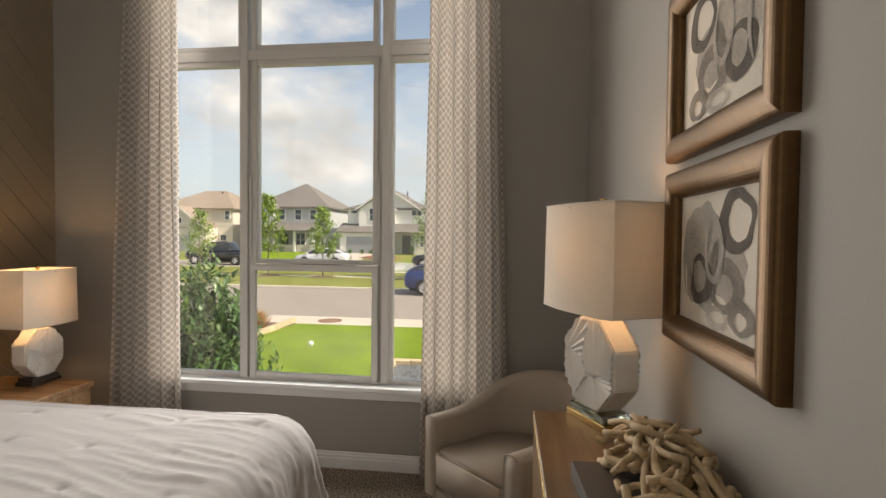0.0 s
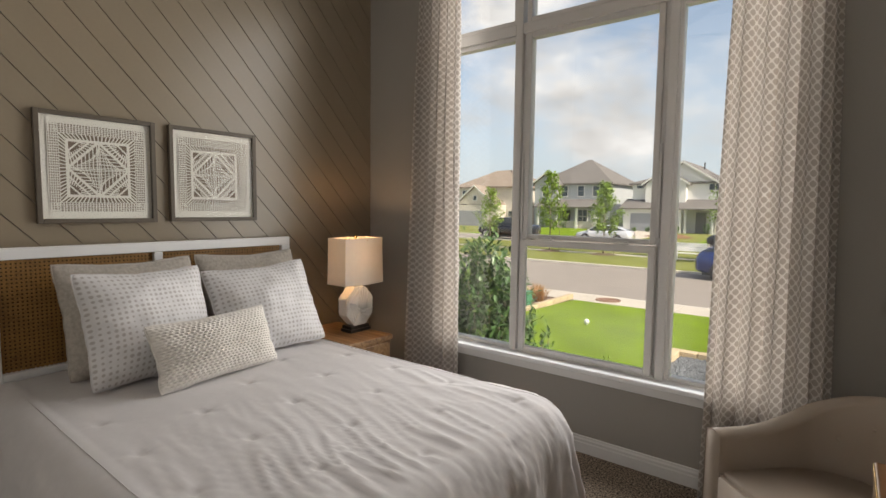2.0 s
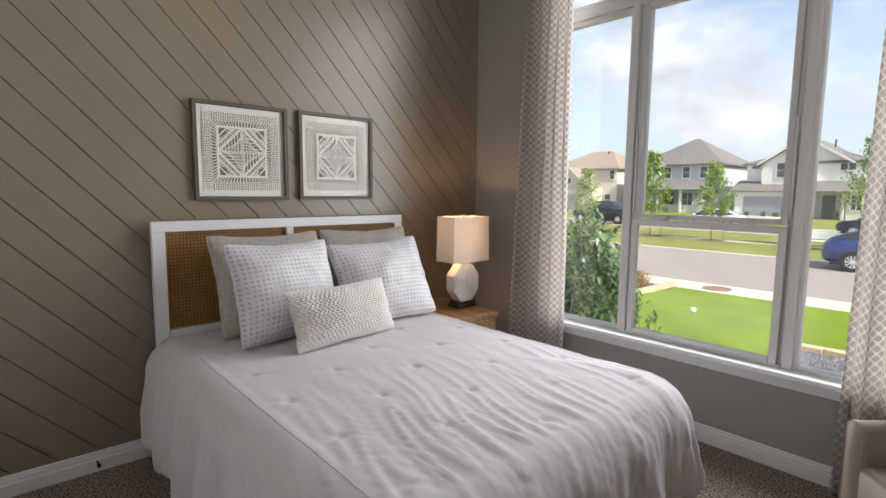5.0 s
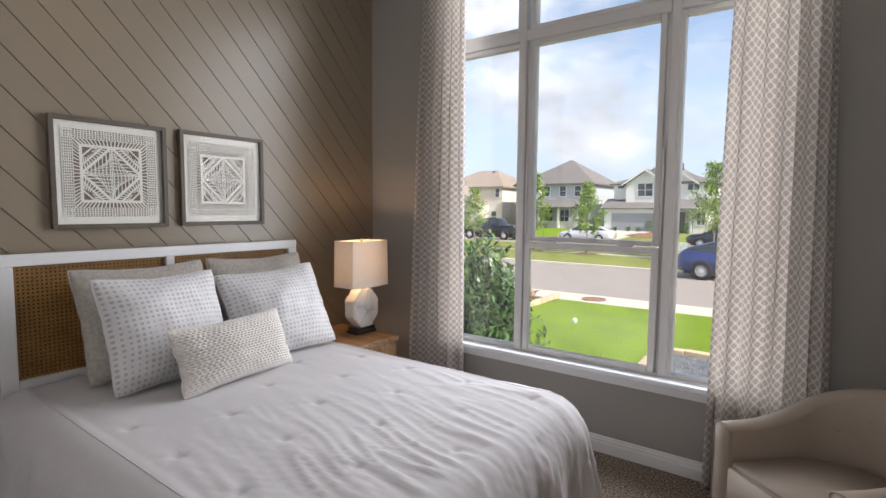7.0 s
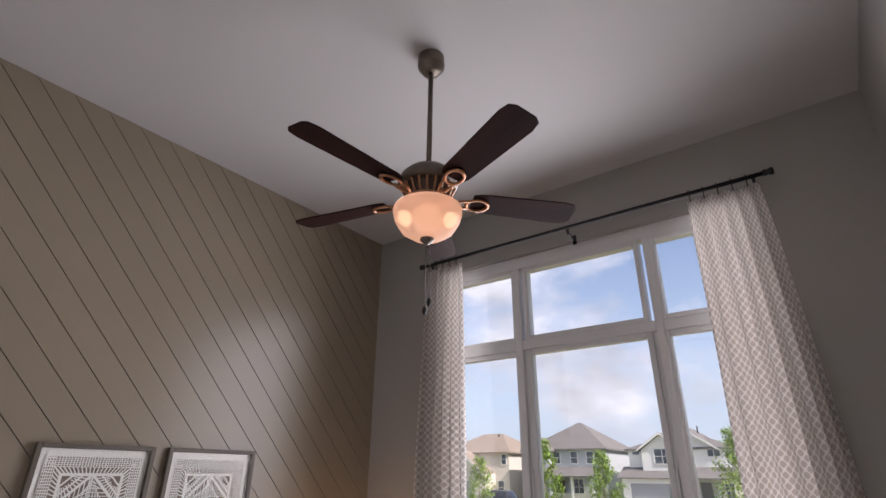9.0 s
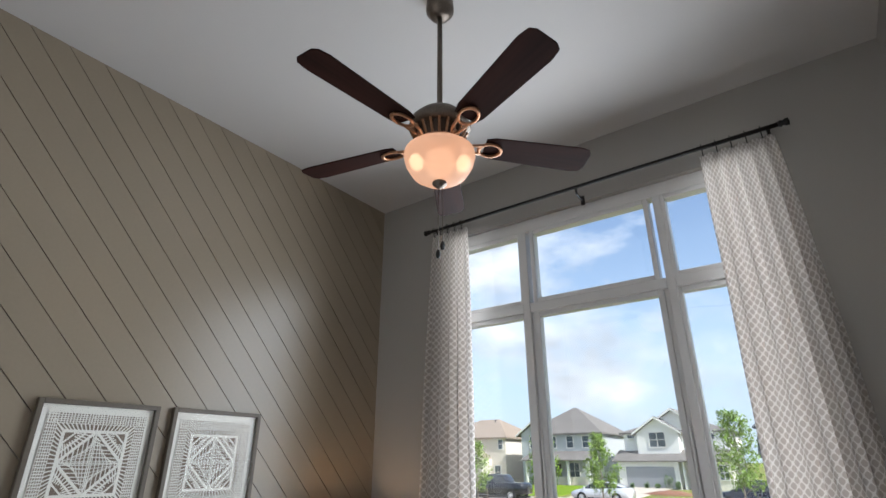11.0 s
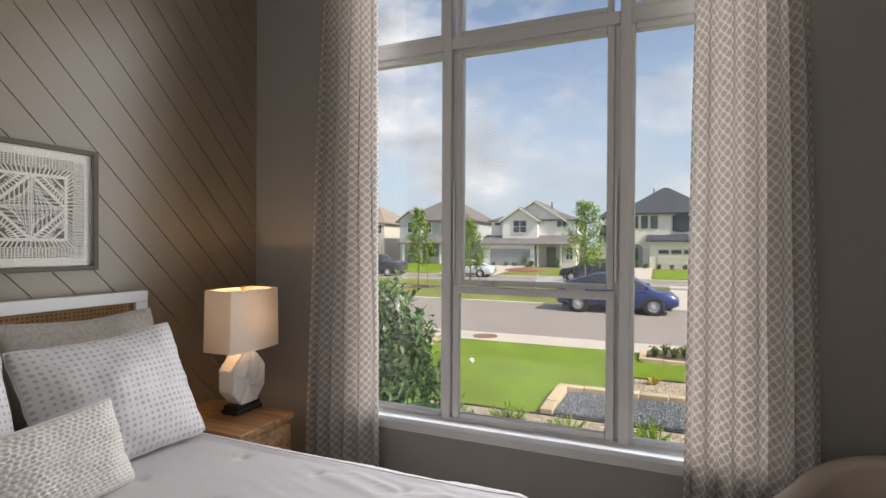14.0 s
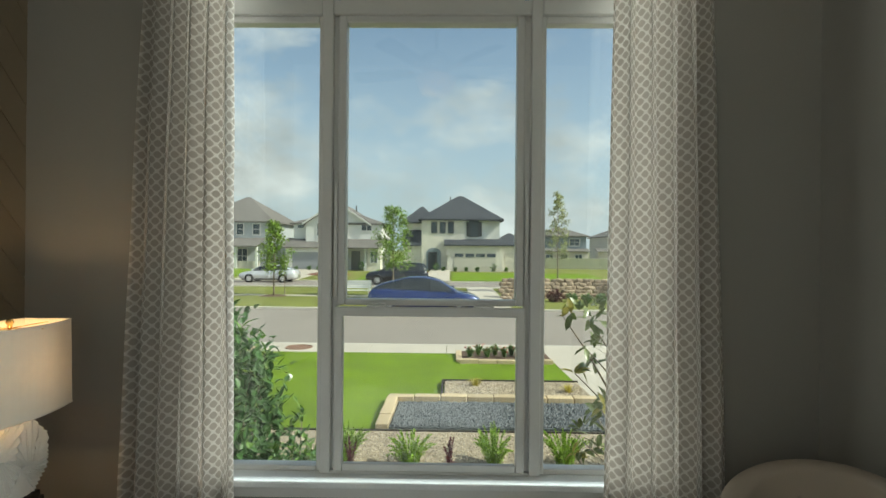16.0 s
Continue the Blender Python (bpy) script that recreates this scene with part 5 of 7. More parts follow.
bm = bmesh.new()
cols = [-700, -120, -60, -30, -10, 0, 10, 30, 60, 120, 700]
gv = [[bm.verts.new((x, y, z - fall(y))) for x in cols] for y, z in PROFILE]
for r0, r1 in zip(gv, gv[1:]):
    for i in range(len(cols) - 1):
        bm.faces.new((r0[i], r0[i + 1], r1[i + 1], r1[i]))
tagged(part("ground", bm, M_GRASS), "dry green grass reaching to the horizon", "ground", kind="structure")


def slab(name, x0, x1, y0, y1, top, material, label, category, thick=0.05, bevel=0.008):
    """A paved or planted slab that follows the slope between y0 and y1; top is (z at y0, z at y1)."""
    bm = bmesh.new()
    n = 6
    za, zb = top[0] - fall(y0), top[1] - fall(y1)
    lo, hi = [], []
    for i in range(n + 1):
        t = i / n
        y, z = y0 + (y1 - y0) * t, za + (zb - za) * t
        hi.append((bm.verts.new((x0, y, z)), bm.verts.new((x1, y, z))))
        lo.append((bm.verts.new((x0, y, z - thick)), bm.verts.new((x1, y, z - thick))))
    for i in range(n):
        bm.faces.new((hi[i][0], hi[i][1], hi[i + 1][1], hi[i + 1][0]))
        bm.faces.new((lo[i][1], lo[i][0], lo[i + 1][0], lo[i + 1][1]))
        bm.faces.new((lo[i][0], hi[i][0], hi[i + 1][0], lo[i + 1][0]))
        bm.faces.new((hi[i][1], lo[i][1], lo[i + 1][1], hi[i + 1][1]))
    for i in (0, n):
        bm.faces.new((lo[i][0], lo[i][1], hi[i][1], hi[i][0]))
    return tagged(part(name, bm, material), label, category, kind="structure")


slab("lawn", -4.62, 2.45, 4.32, 10.42, (-0.635, -0.80), M_LAWN, "closely mown bright green front lawn", "lawn")
slab("lawn", -30, -6.6, 0.3, 10.42, (-0.60, -0.80), M_LAWN, "closely mown bright green front lawn", "lawn")
slab("planting_bed", -4.62, 2.44, 0.12, 4.28, (-0.585, -0.625), M_GRAVEL, "buff gravel planting bed under the window", "gravel bed")
slab("slate_bed", -0.70, 2.40, 4.36, 5.62, (-0.595, -0.63), M_BLUESTONE, "dark slate chippings inside limestone edging", "gravel bed", 0.12)
slab("gravel_bed", 0.0, 2.42, 5.80, 7.06, (-0.625, -0.655), M_GRAVEL, "buff gravel bed with small golden plants", "gravel bed", 0.12)
slab("mulch_bed", -6.55, -4.80, 5.0, 10.40, (-0.64, -0.79), M_MULCH, "brown mulch bed beside the lawn", "mulch bed")
slab("walkway", 2.46, 3.95, 0.3, 10.42, (-0.59, -0.79), M_CONC, "pale concrete front walkway", "walkway")
slab("lawn", 3.97, 40, 0.3, 10.42, (-0.60, -0.80), M_LAWN, "closely mown bright green front lawn", "lawn")
slab("road", -300, 300, 11.74, 20.88, (-0.93, -0.89), M_ROAD, "pale worn asphalt street", "road", 0.06)
slab("road", -300, 300, 33.32, 40.48, (-0.70, -0.70), M_ROAD, "pale worn asphalt street", "road", 0.06)
for x in range(-40, 40, 2):
    tagged(part("pavement", box(bmesh.new(), (x + 0.006, 10.44, -0.86 - fall(11)), (x + 1.994, 11.55, -0.793 - fall(11)), 0.006), M_CONC), "pale concrete sidewalk panel", "sidewalk", kind="structure")
tagged(part("kerb", boxes(((-300, 11.56, -1.0 - fall(11.56)), (300, 11.735, -0.80 - fall(11.56))), bevel=0.02), M_KERB), "pale concrete kerb along the street", "kerb", kind="structure")
tagged(part("kerb", boxes(((-300, 20.885, -1.0 - fall(20.885)), (300, 21.06, -0.80 - fall(20.885))), bevel=0.02), M_KERB), "pale concrete kerb along the street", "kerb", kind="structure")
tagged(part("kerb", boxes(((-300, 33.14, -0.8 - fall(33.14)), (300, 33.315, -0.60 - fall(33.14))), bevel=0.02), M_KERB), "pale concrete kerb along the street", "kerb", kind="structure")
tagged(part("kerb", boxes(((-300, 40.485, -0.8 - fall(40.485)), (300, 40.66, -0.58 - fall(40.485))), bevel=0.02), M_KERB), "pale concrete kerb along the street", "kerb", kind="structure")
slab("path", -60, -1.0, 26.4, 27.0, (-0.735, -0.725), M_CONC, "narrow pale path across the verge", "path", 0.03)
slab("driveway", 1.2, 2.95, 21.07, 33.1, (-0.795, -0.62), M_CONC, "pale concrete drive between two streets", "driveway", 0.06)
slab("front_lawn", -8.0, -2.4, 41.0, 54.0, (-0.55, -0.06), M_LAWN, "green front lawn before a house", "lawn", 0.05)
slab("front_lawn", 0.2, 14, 41.0, 49.5, (-0.55, -0.20), M_LAWN, "green front lawn before a house", "lawn", 0.05)
slab("front_lawn", -30, -19.6, 41.0, 53.5, (-0.55, -0.08), M_LAWN, "green front lawn before a house", "lawn", 0.05)
slab("driveway", -18.4, -13.0, 40.7, 55, (-0.56, -0.04), M_CONC, "pale concrete garage drive", "driveway", 0.05)
slab("driveway", -2.2, 0.0, 40.7, 55.6, (-0.56, -0.04), M_CONC, "pale concrete garden path to a door", "driveway", 0.05)
slab("meadow", 5.2, 60, 27.2, 33.0, (-0.35, -0.30), M_GRASS, "raised rough grass behind a stone wall", "meadow", 0.5)


# limestone edging, stone by stone
def edging(a, b, z, w=0.17, h=0.16):
    a, b = Vector(a), Vector(b)
    n = max(1, round((b - a).length / 0.42))
    t = (b - a) / n
    turn = math.degrees(math.atan2(t.y, t.x))
    e = thing("stone_edging", (*((a + b) / 2), z - fall((a.y + b.y) / 2)), "row of tan limestone edging blocks along a bed", "edging")
    rnd = random.Random(int(a.x * 100 + b.y * 37))
    for i in range(n):
        c = a + t * (i + 0.5) - (a + b) / 2
        L = t.length - 0.012
        ob = part("stone", box(bmesh.new(), (-L / 2, -w / 2, -h / 2), (L / 2, w / 2, h / 2 + rnd.uniform(-0.008, 0.008)), 0.012), M_LIME, e)
        ob.matrix_basis = pose(c.x, c.y, 0, 0, 0, turn + rnd.uniform(-1, 1))


edging((-0.80, 4.34), (-0.80, 5.62), -0.62)
edging((-0.88, 5.71), (2.44, 5.71), -0.62)
edging((-4.71, 5.0), (-4.71, 10.4), -0.72, 0.14, 0.14)
edging((0.30, 9.15), (2.4, 9.15), -0.755, 0.14)
edging((0.30, 9.25), (0.30, 10.35), -0.775, 0.14)
for i, (a, b) in enumerate((((-4.6, 4.28), (2.44, 4.315)), ((-0.06, 7.07), (2.44, 7.09)), ((-0.06, 5.80), (-0.025, 7.09)))):
    st = tagged(part("steel_edging", boxes(((*a, -0.72 - fall(a[1])), (*b, -0.605 - 0.02 * (i > 0) - fall(b[1])))), M_STEEL), "thin dark steel lawn edging", "edging")
slab("flower_bed", 0.38, 2.4, 9.24, 10.38, (-0.70, -0.72), M_MULCH, "dark soil flower bed edged in limestone", "flower bed", 0.1)



def chips(name, x0, x1, y0, y1, za, zb, n, size, material, label, seed):
    """Loose chippings strewn over a bed: small broken stones, joined."""
    rg = np.random.default_rng(seed)
    base = np.array([(1, 0, 0), (-1, 0, 0), (0, 1, 0), (0, -1, 0), (0, 0, 0.8), (0, 0, -0.8)], float)
    tri = np.array([(0, 2, 4), (2, 1, 4), (1, 3, 4), (3, 0, 4), (2, 0, 5), (1, 2, 5), (3, 1, 5), (0, 3, 5)])
    u = rg.random((n, 2))
    c = np.stack([x0 + (x1 - x0) * u[:, 0], y0 + (y1 - y0) * u[:, 1], za - fall(y0) + (zb - za - fall(y1) + fall(y0)) * u[:, 1] + size * 0.15], 1)
    v = base[None] * (size * rg.uniform(0.35, 0.75, (n, 1, 3)))
    a = rg.uniform(0, 6.283, n)
    v = np.stack([v[..., 0] * np.cos(a)[:, None] - v[..., 1] * np.sin(a)[:, None], v[..., 0] * np.sin(a)[:, None] + v[..., 1] * np.cos(a)[:, None], v[..., 2] + rg.normal(0, size * 0.08, (n, 6))], 2) + c[:, None]
    me = bpy.data.meshes.new(name)
    me.from_pydata(v.reshape(-1, 3).tolist(), [], (tri[None] + 6 * np.arange(n)[:, None, None]).reshape(-1, 3).tolist())
    me.materials.append(material)
    return tagged(new(name, me), label, "gravel", kind="stuff")


M_CHIP = leaf_mat("slate_chips", (0.13, 0.14, 0.15), var=0.3, trans=0.0, rough=0.7)
M_BUFFCHIP = leaf_mat("buff_chips", (0.44, 0.37, 0.28), var=0.2, trans=0.0, rough=0.9)
chips("slate_chippings", -0.68, 2.38, 4.38, 5.60, -0.594, -0.628, 5200, 0.045, M_CHIP, "loose dark slate chippings", 3)
chips("buff_chippings", -1.6, 2.42, 1.9, 4.26, -0.601, -0.624, 9000, 0.024, M_BUFFCHIP, "loose buff gravel", 4)
chips("buff_chippings", 0.02, 2.40, 5.82, 7.04, -0.625, -0.654, 3500, 0.030, M_BUFFCHIP, "loose buff gravel", 5)
mh = thing("manhole_cover", (-3.87, 10.98, -0.792 - fall(11)), "rusty round manhole cover set in the sidewalk", "manhole cover")
part("cover", lathe(bmesh.new(), [(0, 0.006), (0.30, 0.006), (0.31, 0.0), (0.31, -0.02)], 40), M_IRON, mh)
part("rim", ring(bmesh.new(), (0, 0, 0.002), 0.335, 0.014, 40, 6), M_IRON, mh)
bl = thing("lawn_globe", (-2.90, 7.15, -0.71 - fall(7.15)), "small white globe standing on the lawn", "globe")
part("globe", lathe(bmesh.new(), [(0.055 * math.sin(math.pi * i / 12), 0.075 - 0.055 * math.cos(math.pi * i / 12)) for i in range(13)], 20), M_WHITEPAINT, bl, smooth=True)
part("stem", tube(bmesh.new(), [(0, 0, 0), (0, 0, 0.025)], 0.012, 8), M_WHITEPAINT, bl)
ub = thing("utility_box", (-4.98, 8.2, -0.73 - fall(8.2)), "green utility box standing in the mulch", "utility box")
part("box", box(bmesh.new(), (-0.16, -0.14, 0), (0.16, 0.14, 0.36), 0.02), M_BOXGREEN, ub)
part("lid", box(bmesh.new(), (-0.17, -0.15, 0.3605), (0.17, 0.15, 0.40), 0.015), M_BOXGREEN, ub)


# ---- plants ----
def leaf(bm, p, d, L, W, curl=0.2):
    """One pointed oval leaf from p along d, folded along its midrib."""
    d = d.normalized()
    s = d.cross(Vector((0, 0, 1)))
    s = s.normalized() if s.length > 1e-3 else Vector((1, 0, 0))
    u = s.cross(d)
    a = bm.verts.new(p)
    m1 = bm.verts.new(p + d * L * 0.30)
    m2 = bm.verts.new(p + d * L * 0.68 - u * curl * L * 0.16)
    e = bm.verts.new(p + d * L - u * curl * L * 0.45)
    for q in (1, -1):
        k1 = bm.verts.new(p + d * L * 0.28 + s * q * W * 0.42 + u * W * 0.16)
        k2 = bm.verts.new(p + d * L * 0.66 + s * q * W * 0.44 + u * W * 0.16 - u * curl * L * 0.16)
        for f in ((a, m1, k1), (m1, m2, k2, k1), (m2, e, k2)):
            bm.faces.new(f if q > 0 else f[::-1])


def rand_dir(rnd, up=0.3):
    a, z = rnd.uniform(0, 6.283), rnd.uniform(-1, 1)
    q = math.sqrt(max(0, 1 - z * z))
    return Vector((q * math.cos(a), q * math.sin(a), z + up)).normalized()


def tree(place, height, spread, seed, material, label, leaves=2000, size=0.17, trunk=0.05):
    """A staked young tree: tapered trunk, limbs, and a loose crown of leaves in clumps."""
    rnd = random.Random(seed)
    t = thing("tree", (place[0], place[1], place[2] - fall(place[1])), label, "tree", group="young street trees")
    z0 = height * 0.30
    pts = [(0.04 * math.sin(i * 1.7 + seed) * i / 8, 0.04 * math.cos(i * 1.3 + seed) * i / 8, height * 0.92 * i / 8) for i in range(9)]
    bm = tube(bmesh.new(), pts, [trunk * (1 - 0.85 * i / 8) for i in range(9)], 9)
    clumps = []
    for i in range(26):
        f = (i + 0.5) / 26
        zz = z0 + (height - z0) * f
        a = i * 2.399 + rnd.uniform(-0.4, 0.4)
        reach = spread * (1.12 - f) ** 0.75 * min(1, 0.55 + 2.2 * f) * rnd.uniform(0.6, 1.05)
        tip = Vector((reach * math.cos(a), reach * math.sin(a), min(height, zz + reach * 0.35)))
        base = Vector((0, 0, max(z0 * 0.9, zz - 0.25 * reach)))
        mid = base.lerp(tip, 0.5) + Vector((0, 0, 0.05))
        tube(bm, [base, mid, tip], [trunk * 0.35 * (1 - 0.5 * f), trunk * 0.22, trunk * 0.06], 6)
        clumps += [(tip, 0.30), (mid, 0.26), (base.lerp(tip, 0.78), 0.30)]
    clumps.append((Vector((0, 0, height * 0.97)), 0.2))
    part("trunk", bm, M_BARK, t, "slim grey trunk and limbs", True)
    lb = bmesh.new()
    per = leaves // len(clumps)
    for c, r in clumps:
        r *= spread * 0.9 * (1.15 - 0.45 * c.z / height)
        for _ in range(per):
            p = c + rand_dir(rnd, 0) * r * rnd.random() ** 0.5 * 1.0
            leaf(lb, p, rand_dir(rnd, -0.1), size * rnd.uniform(0.7, 1.2), size * 0.55)
    part("crown", lb, material, t, "loose airy crown of small leaves")
    return t


TY = 26.4
tree((-9.92, TY, zg(TY)), 4.1, 1.15, 1, M_TREELEAF, "young green street tree on the verge")
tree((-3.15, TY, zg(TY)), 5.0, 1.45, 2, M_TREELEAF, "tall young green street tree on the verge", 2600)
tree((-13.4, TY, zg(TY)), 4.9, 1.1, 3, M_TREELEAF, "young green street tree on the verge")
tree((-17.9, TY, zg(TY)), 3.9, 1.15, 4, M_TREELEAF, "young pale green street tree on the verge", 1500)
tree((6.85, 30.0, -0.33), 5.9, 0.95, 5, M_PALELEAF, "tall slim pale-leaved tree behind a stone wall", 1700, 0.15)
for x in (-17.9, -13.4, -9.92, -3.15):
    e = thing("tree_stake", (x + 0.55, TY + 0.2, zg(TY) - fall(TY)), "thin grey stake beside a young tree", "stake", group="tree stakes")
    part("stake", tube(bmesh.new(), [(0, 0, 0), (0, 0, 1.3)], 0.02, 6), M_BARK, e)
    d = thing("mulch_ring", (x, TY, zg(TY) - fall(TY)), "ring of brown mulch round a young tree", "mulch")
    part("mulch", lathe(bmesh.new(), [(0, 0.05), (0.5, 0.045), (0.8, 0.0)], 24), M_MULCH, d, smooth=True)


def bush(name, place, rx, ry, h, seed, material, tip_mat, label, n=2600, size=0.065, stems=26, tips=0.14, category="bush"):
    """A dense evergreen bush: stems, leaves thick at the outside, fresh tips on long shoots."""
    rnd = random.Random(seed)
    b = thing(name, (place[0], place[1], place[2] - fall(place[1])), label, category)
    bm = bmesh.new()
    lb, tb = bmesh.new(), bmesh.new()
    ends = []
    for i in range(stems):
        a = i * 2.399 + rnd.uniform(-0.3, 0.3)
        f = (i + 0.5) / stems
        top = h * (1 - 0.55 * f ** 1.5) * rnd.uniform(0.8, 1.12)
        q = math.sqrt(f) * rnd.uniform(0.75, 1.08)
        tip = Vector((rx * q * math.cos(a), ry * q * math.sin(a), top))
        mid = Vector((tip.x * 0.65, tip.y * 0.65, top * 0.55))
        tube(bm, [(tip.x * 0.1, tip.y * 0.1, 0), mid, tip], [0.010, 0.007, 0.003], 6)
        ends.append((mid, tip))
    per = n // stems
    for mid, tip in ends:
        for k in range(per):
            s = rnd.random() ** 0.7
            p = mid.lerp(tip, s * 1.0) if rnd.random() < 0.6 else Vector((mid.x, mid.y, mid.z * rnd.uniform(0.05, 1.0)))
            p = p + rand_dir(rnd, 0) * rnd.uniform(0.02, 0.16) * (rx + ry + h) / 2.2
            p.z = max(p.z, 0.03)
            leaf(tb if rnd.random() < tips and s > 0.6 else lb, p, rand_dir(rnd, 0.35), size * rnd.uniform(0.7, 1.3), size * 0.5)
        for k in range(9):
            leaf(tb, tip + Vector((0, 0, -0.012 * k)), rand_dir(rnd, 0.8), size * rnd.uniform(0.9, 1.4), size * 0.40)
    part("stem", bm, M_BARK, b, smooth=True)
    part("foliage", lb, material, b)
    part("tip", tb, tip_mat, b, "fresh light green shoots")
    return b


bush("hedge_bush", (-1.62, 1.35, -0.60), 0.55, 0.50, 1.88, 21, M_HEDGE, M_HEDGETIP, "tall glossy evergreen bush beside the window", 8000, 0.085, 40)
bush("hedge_bush", (-2.75, 1.30, -0.60), 0.60, 0.50, 1.78, 22, M_HEDGE, M_HEDGETIP, "tall glossy evergreen bush beside the window", 6000, 0.085, 34)
bush("low_bush", (-1.15, 1.75, -0.60), 0.30, 0.27, 0.92, 23, M_HEDGE, M_HEDGETIP, "small leafy bush in the gravel", 700, 0.065, 14, 0.4)


def magnolia():
    rnd = random.Random(5)
    t = thing("magnolia_shrub", (1.30, 1.40, -0.60 - fall(1.4)), "young magnolia with large glossy green and yellow leaves", "shrub")
    bm = tube(bmesh.new(), [(0, 0, 0), (-0.02, 0.01, 0.5), (0.0, 0, 1.0), (-0.03, 0, 1.45)], [0.018, 0.014, 0.009, 0.004], 8)
    tips = [Vector((-0.03, 0, 1.46))]
    for i in range(15):
        z = 0.35 + 1.0 * i / 14
        a = i * 2.399
        r = 0.30 - 0.08 * i / 14
        tip = Vector((r * math.cos(a) - 0.03, r * math.sin(a) * 0.8, z + 0.18 + 0.10 * rnd.random()))
        tube(bm, [(-0.01, 0, z), tip * 0.5 + Vector((0, 0, z * 0.5)), tip], [0.007, 0.005, 0.003], 6)
        tips.append(tip)
    tips.append(Vector((-0.36, 0.0, 1.62)))
    tube(bm, [(-0.02, 0, 1.1), (-0.2, 0, 1.4), tips[-1]], [0.008, 0.006, 0.003], 6)
    part("stem", bm, M_BARK, t, smooth=True)
    t.scale = (1.08, 1.08, 1.13)
    lm = bmesh.new()
    leaf(lm, Vector((0, 0, 0)), Vector((1, 0, 0)), 0.135, 0.056, 0.4)
    green = mesh_of("leaf", lm, M_MAG, True)
    yellow = green.copy()
    yellow.materials[0] = M_MAGTIP
    for k, tip in enumerate(tips):
        for i in range(15):
            ob = new("leaf", yellow if (i < 4 and k % 2 == 0) else green)
            ob.parent = t
            d = rand_dir(rnd, 0.45)
            back = Vector((tip.x * 0.15, tip.y * 0.15, -0.02)) * (i // 3)
            ob.matrix_basis = Matrix.Translation(tip - back) @ d.to_track_quat("X", "Z").to_matrix().to_4x4() @ pose(0, 0, 0, rnd.uniform(-60, 60), 0, 0) @ Matrix.Scale(rnd.uniform(0.58, 0.92), 4)


magnolia()


def tuft(name, place, h, n, spread, material, label, seed, width=0.012, plume=False):
    """A clump of blades or bushy plumes fanning from one root."""
    rnd = random.Random(seed)
    t = thing(name, (place[0], place[1], place[2] - fall(place[1])), label, "plant")
    bm = bmesh.new()
    for i in range(n):
        a = rnd.uniform(0, 6.283)
        out = rnd.random() ** 0.6 * spread
        tip = Vector((out * math.cos(a), out * math.sin(a), h * rnd.uniform(0.6, 1.05) * (1 - 0.35 * out / spread)))
        b0 = Vector((tip.x * 0.2, tip.y * 0.2, 0))
        if plume:
            L = (tip - b0).length
            for k in range(60):
                s = k / 60
                p = b0.lerp(tip, s) + Vector((0, 0, 0.06 * math.sin(s * 3.1)))
                leaf(bm, p, (rand_dir(rnd, 0.5) + (tip - b0).normalized() * 0.7), 0.052 * (1 - 0.75 * s ** 2), 0.015)
        else:
            m = b0.lerp(tip, 0.6) + Vector((0, 0, 0.15 * h))
            s = Vector((-math.sin(a), math.cos(a), 0)) * width / 2
            v = [bm.verts.new(q) for q in (b0 - s, b0 + s, m + s * 0.8, m - s * 0.8, tip)]
            bm.faces.new((v[0], v[1], v[2], v[3]))
            bm.faces.new((v[3], v[2], v[4]))
    part("foliage", bm, material, t)
    return t


for i, (x, y, h) in enumerate(((-0.32, 3.15, 0.46), (0.58, 3.25, 0.50), (1.34, 3.2, 0.50), (-1.05, 3.3, 0.44), (2.0, 3.2, 0.46))):
    tuft("foxtail_fern", (x, y, -0.612), h, 34, 0.30, M_FERN, "bright green foxtail fern in the gravel", 40 + i, plume=True)
for i, (x, y) in enumerate(((0.55, 6.7), (1.55, 6.55), (2.1, 6.3))):
    tuft("golden_plant", (x, y, -0.652), 0.20, 60, 0.20, M_YELLOWGRASS, "small golden tuft in the buff gravel", 60 + i)
for i, (x, y) in enumerate(((-5.1, 9.3), (-5.45, 9.7), (-5.3, 8.8))):
    tuft("straw_grass", (x, y, -0.765), 0.55, 160, 0.40, M_STRAW, "straw-coloured ornamental grass in mulch", 70 + i)
for i, (x, y) in enumerate(((0.10, 3.1), (-0.95, 3.05))):
    t = tuft("burgundy_plant", (x, y, -0.61), 0.40, 5, 0.10, M_PURPLE, "thin burgundy-leaved seedling in the gravel", 80 + i, plume=True)
rnd_f = random.Random(3)
for i in range(9):
    x, y = 0.55 + 0.20 * i, 9.55 + 0.25 * (i % 2)
    t = tuft("flower", (x, y, -0.715), 0.30, 16, 0.15, M_HEDGETIP, "bedding plant with red blooms in dark soil", 90 + i, plume=True)
    bm = bmesh.new()
    for k in range(6):
        leaf(bm, Vector((rnd_f.uniform(-0.11, 0.11), rnd_f.uniform(-0.1, 0.1), rnd_f.uniform(0.12, 0.27))), rand_dir(rnd_f, 0.4), 0.06, 0.045)
    part("bloom", bm, M_REDLEAF, t, "small red blooms")
bush("round_shrub", (2.0, 9.6, -0.715), 0.27, 0.25, 0.50, 31, M_HEDGETIP, M_YELLOWGRASS, "lime green round shrub in the flower bed", 500, 0.05, 12, 0.3)


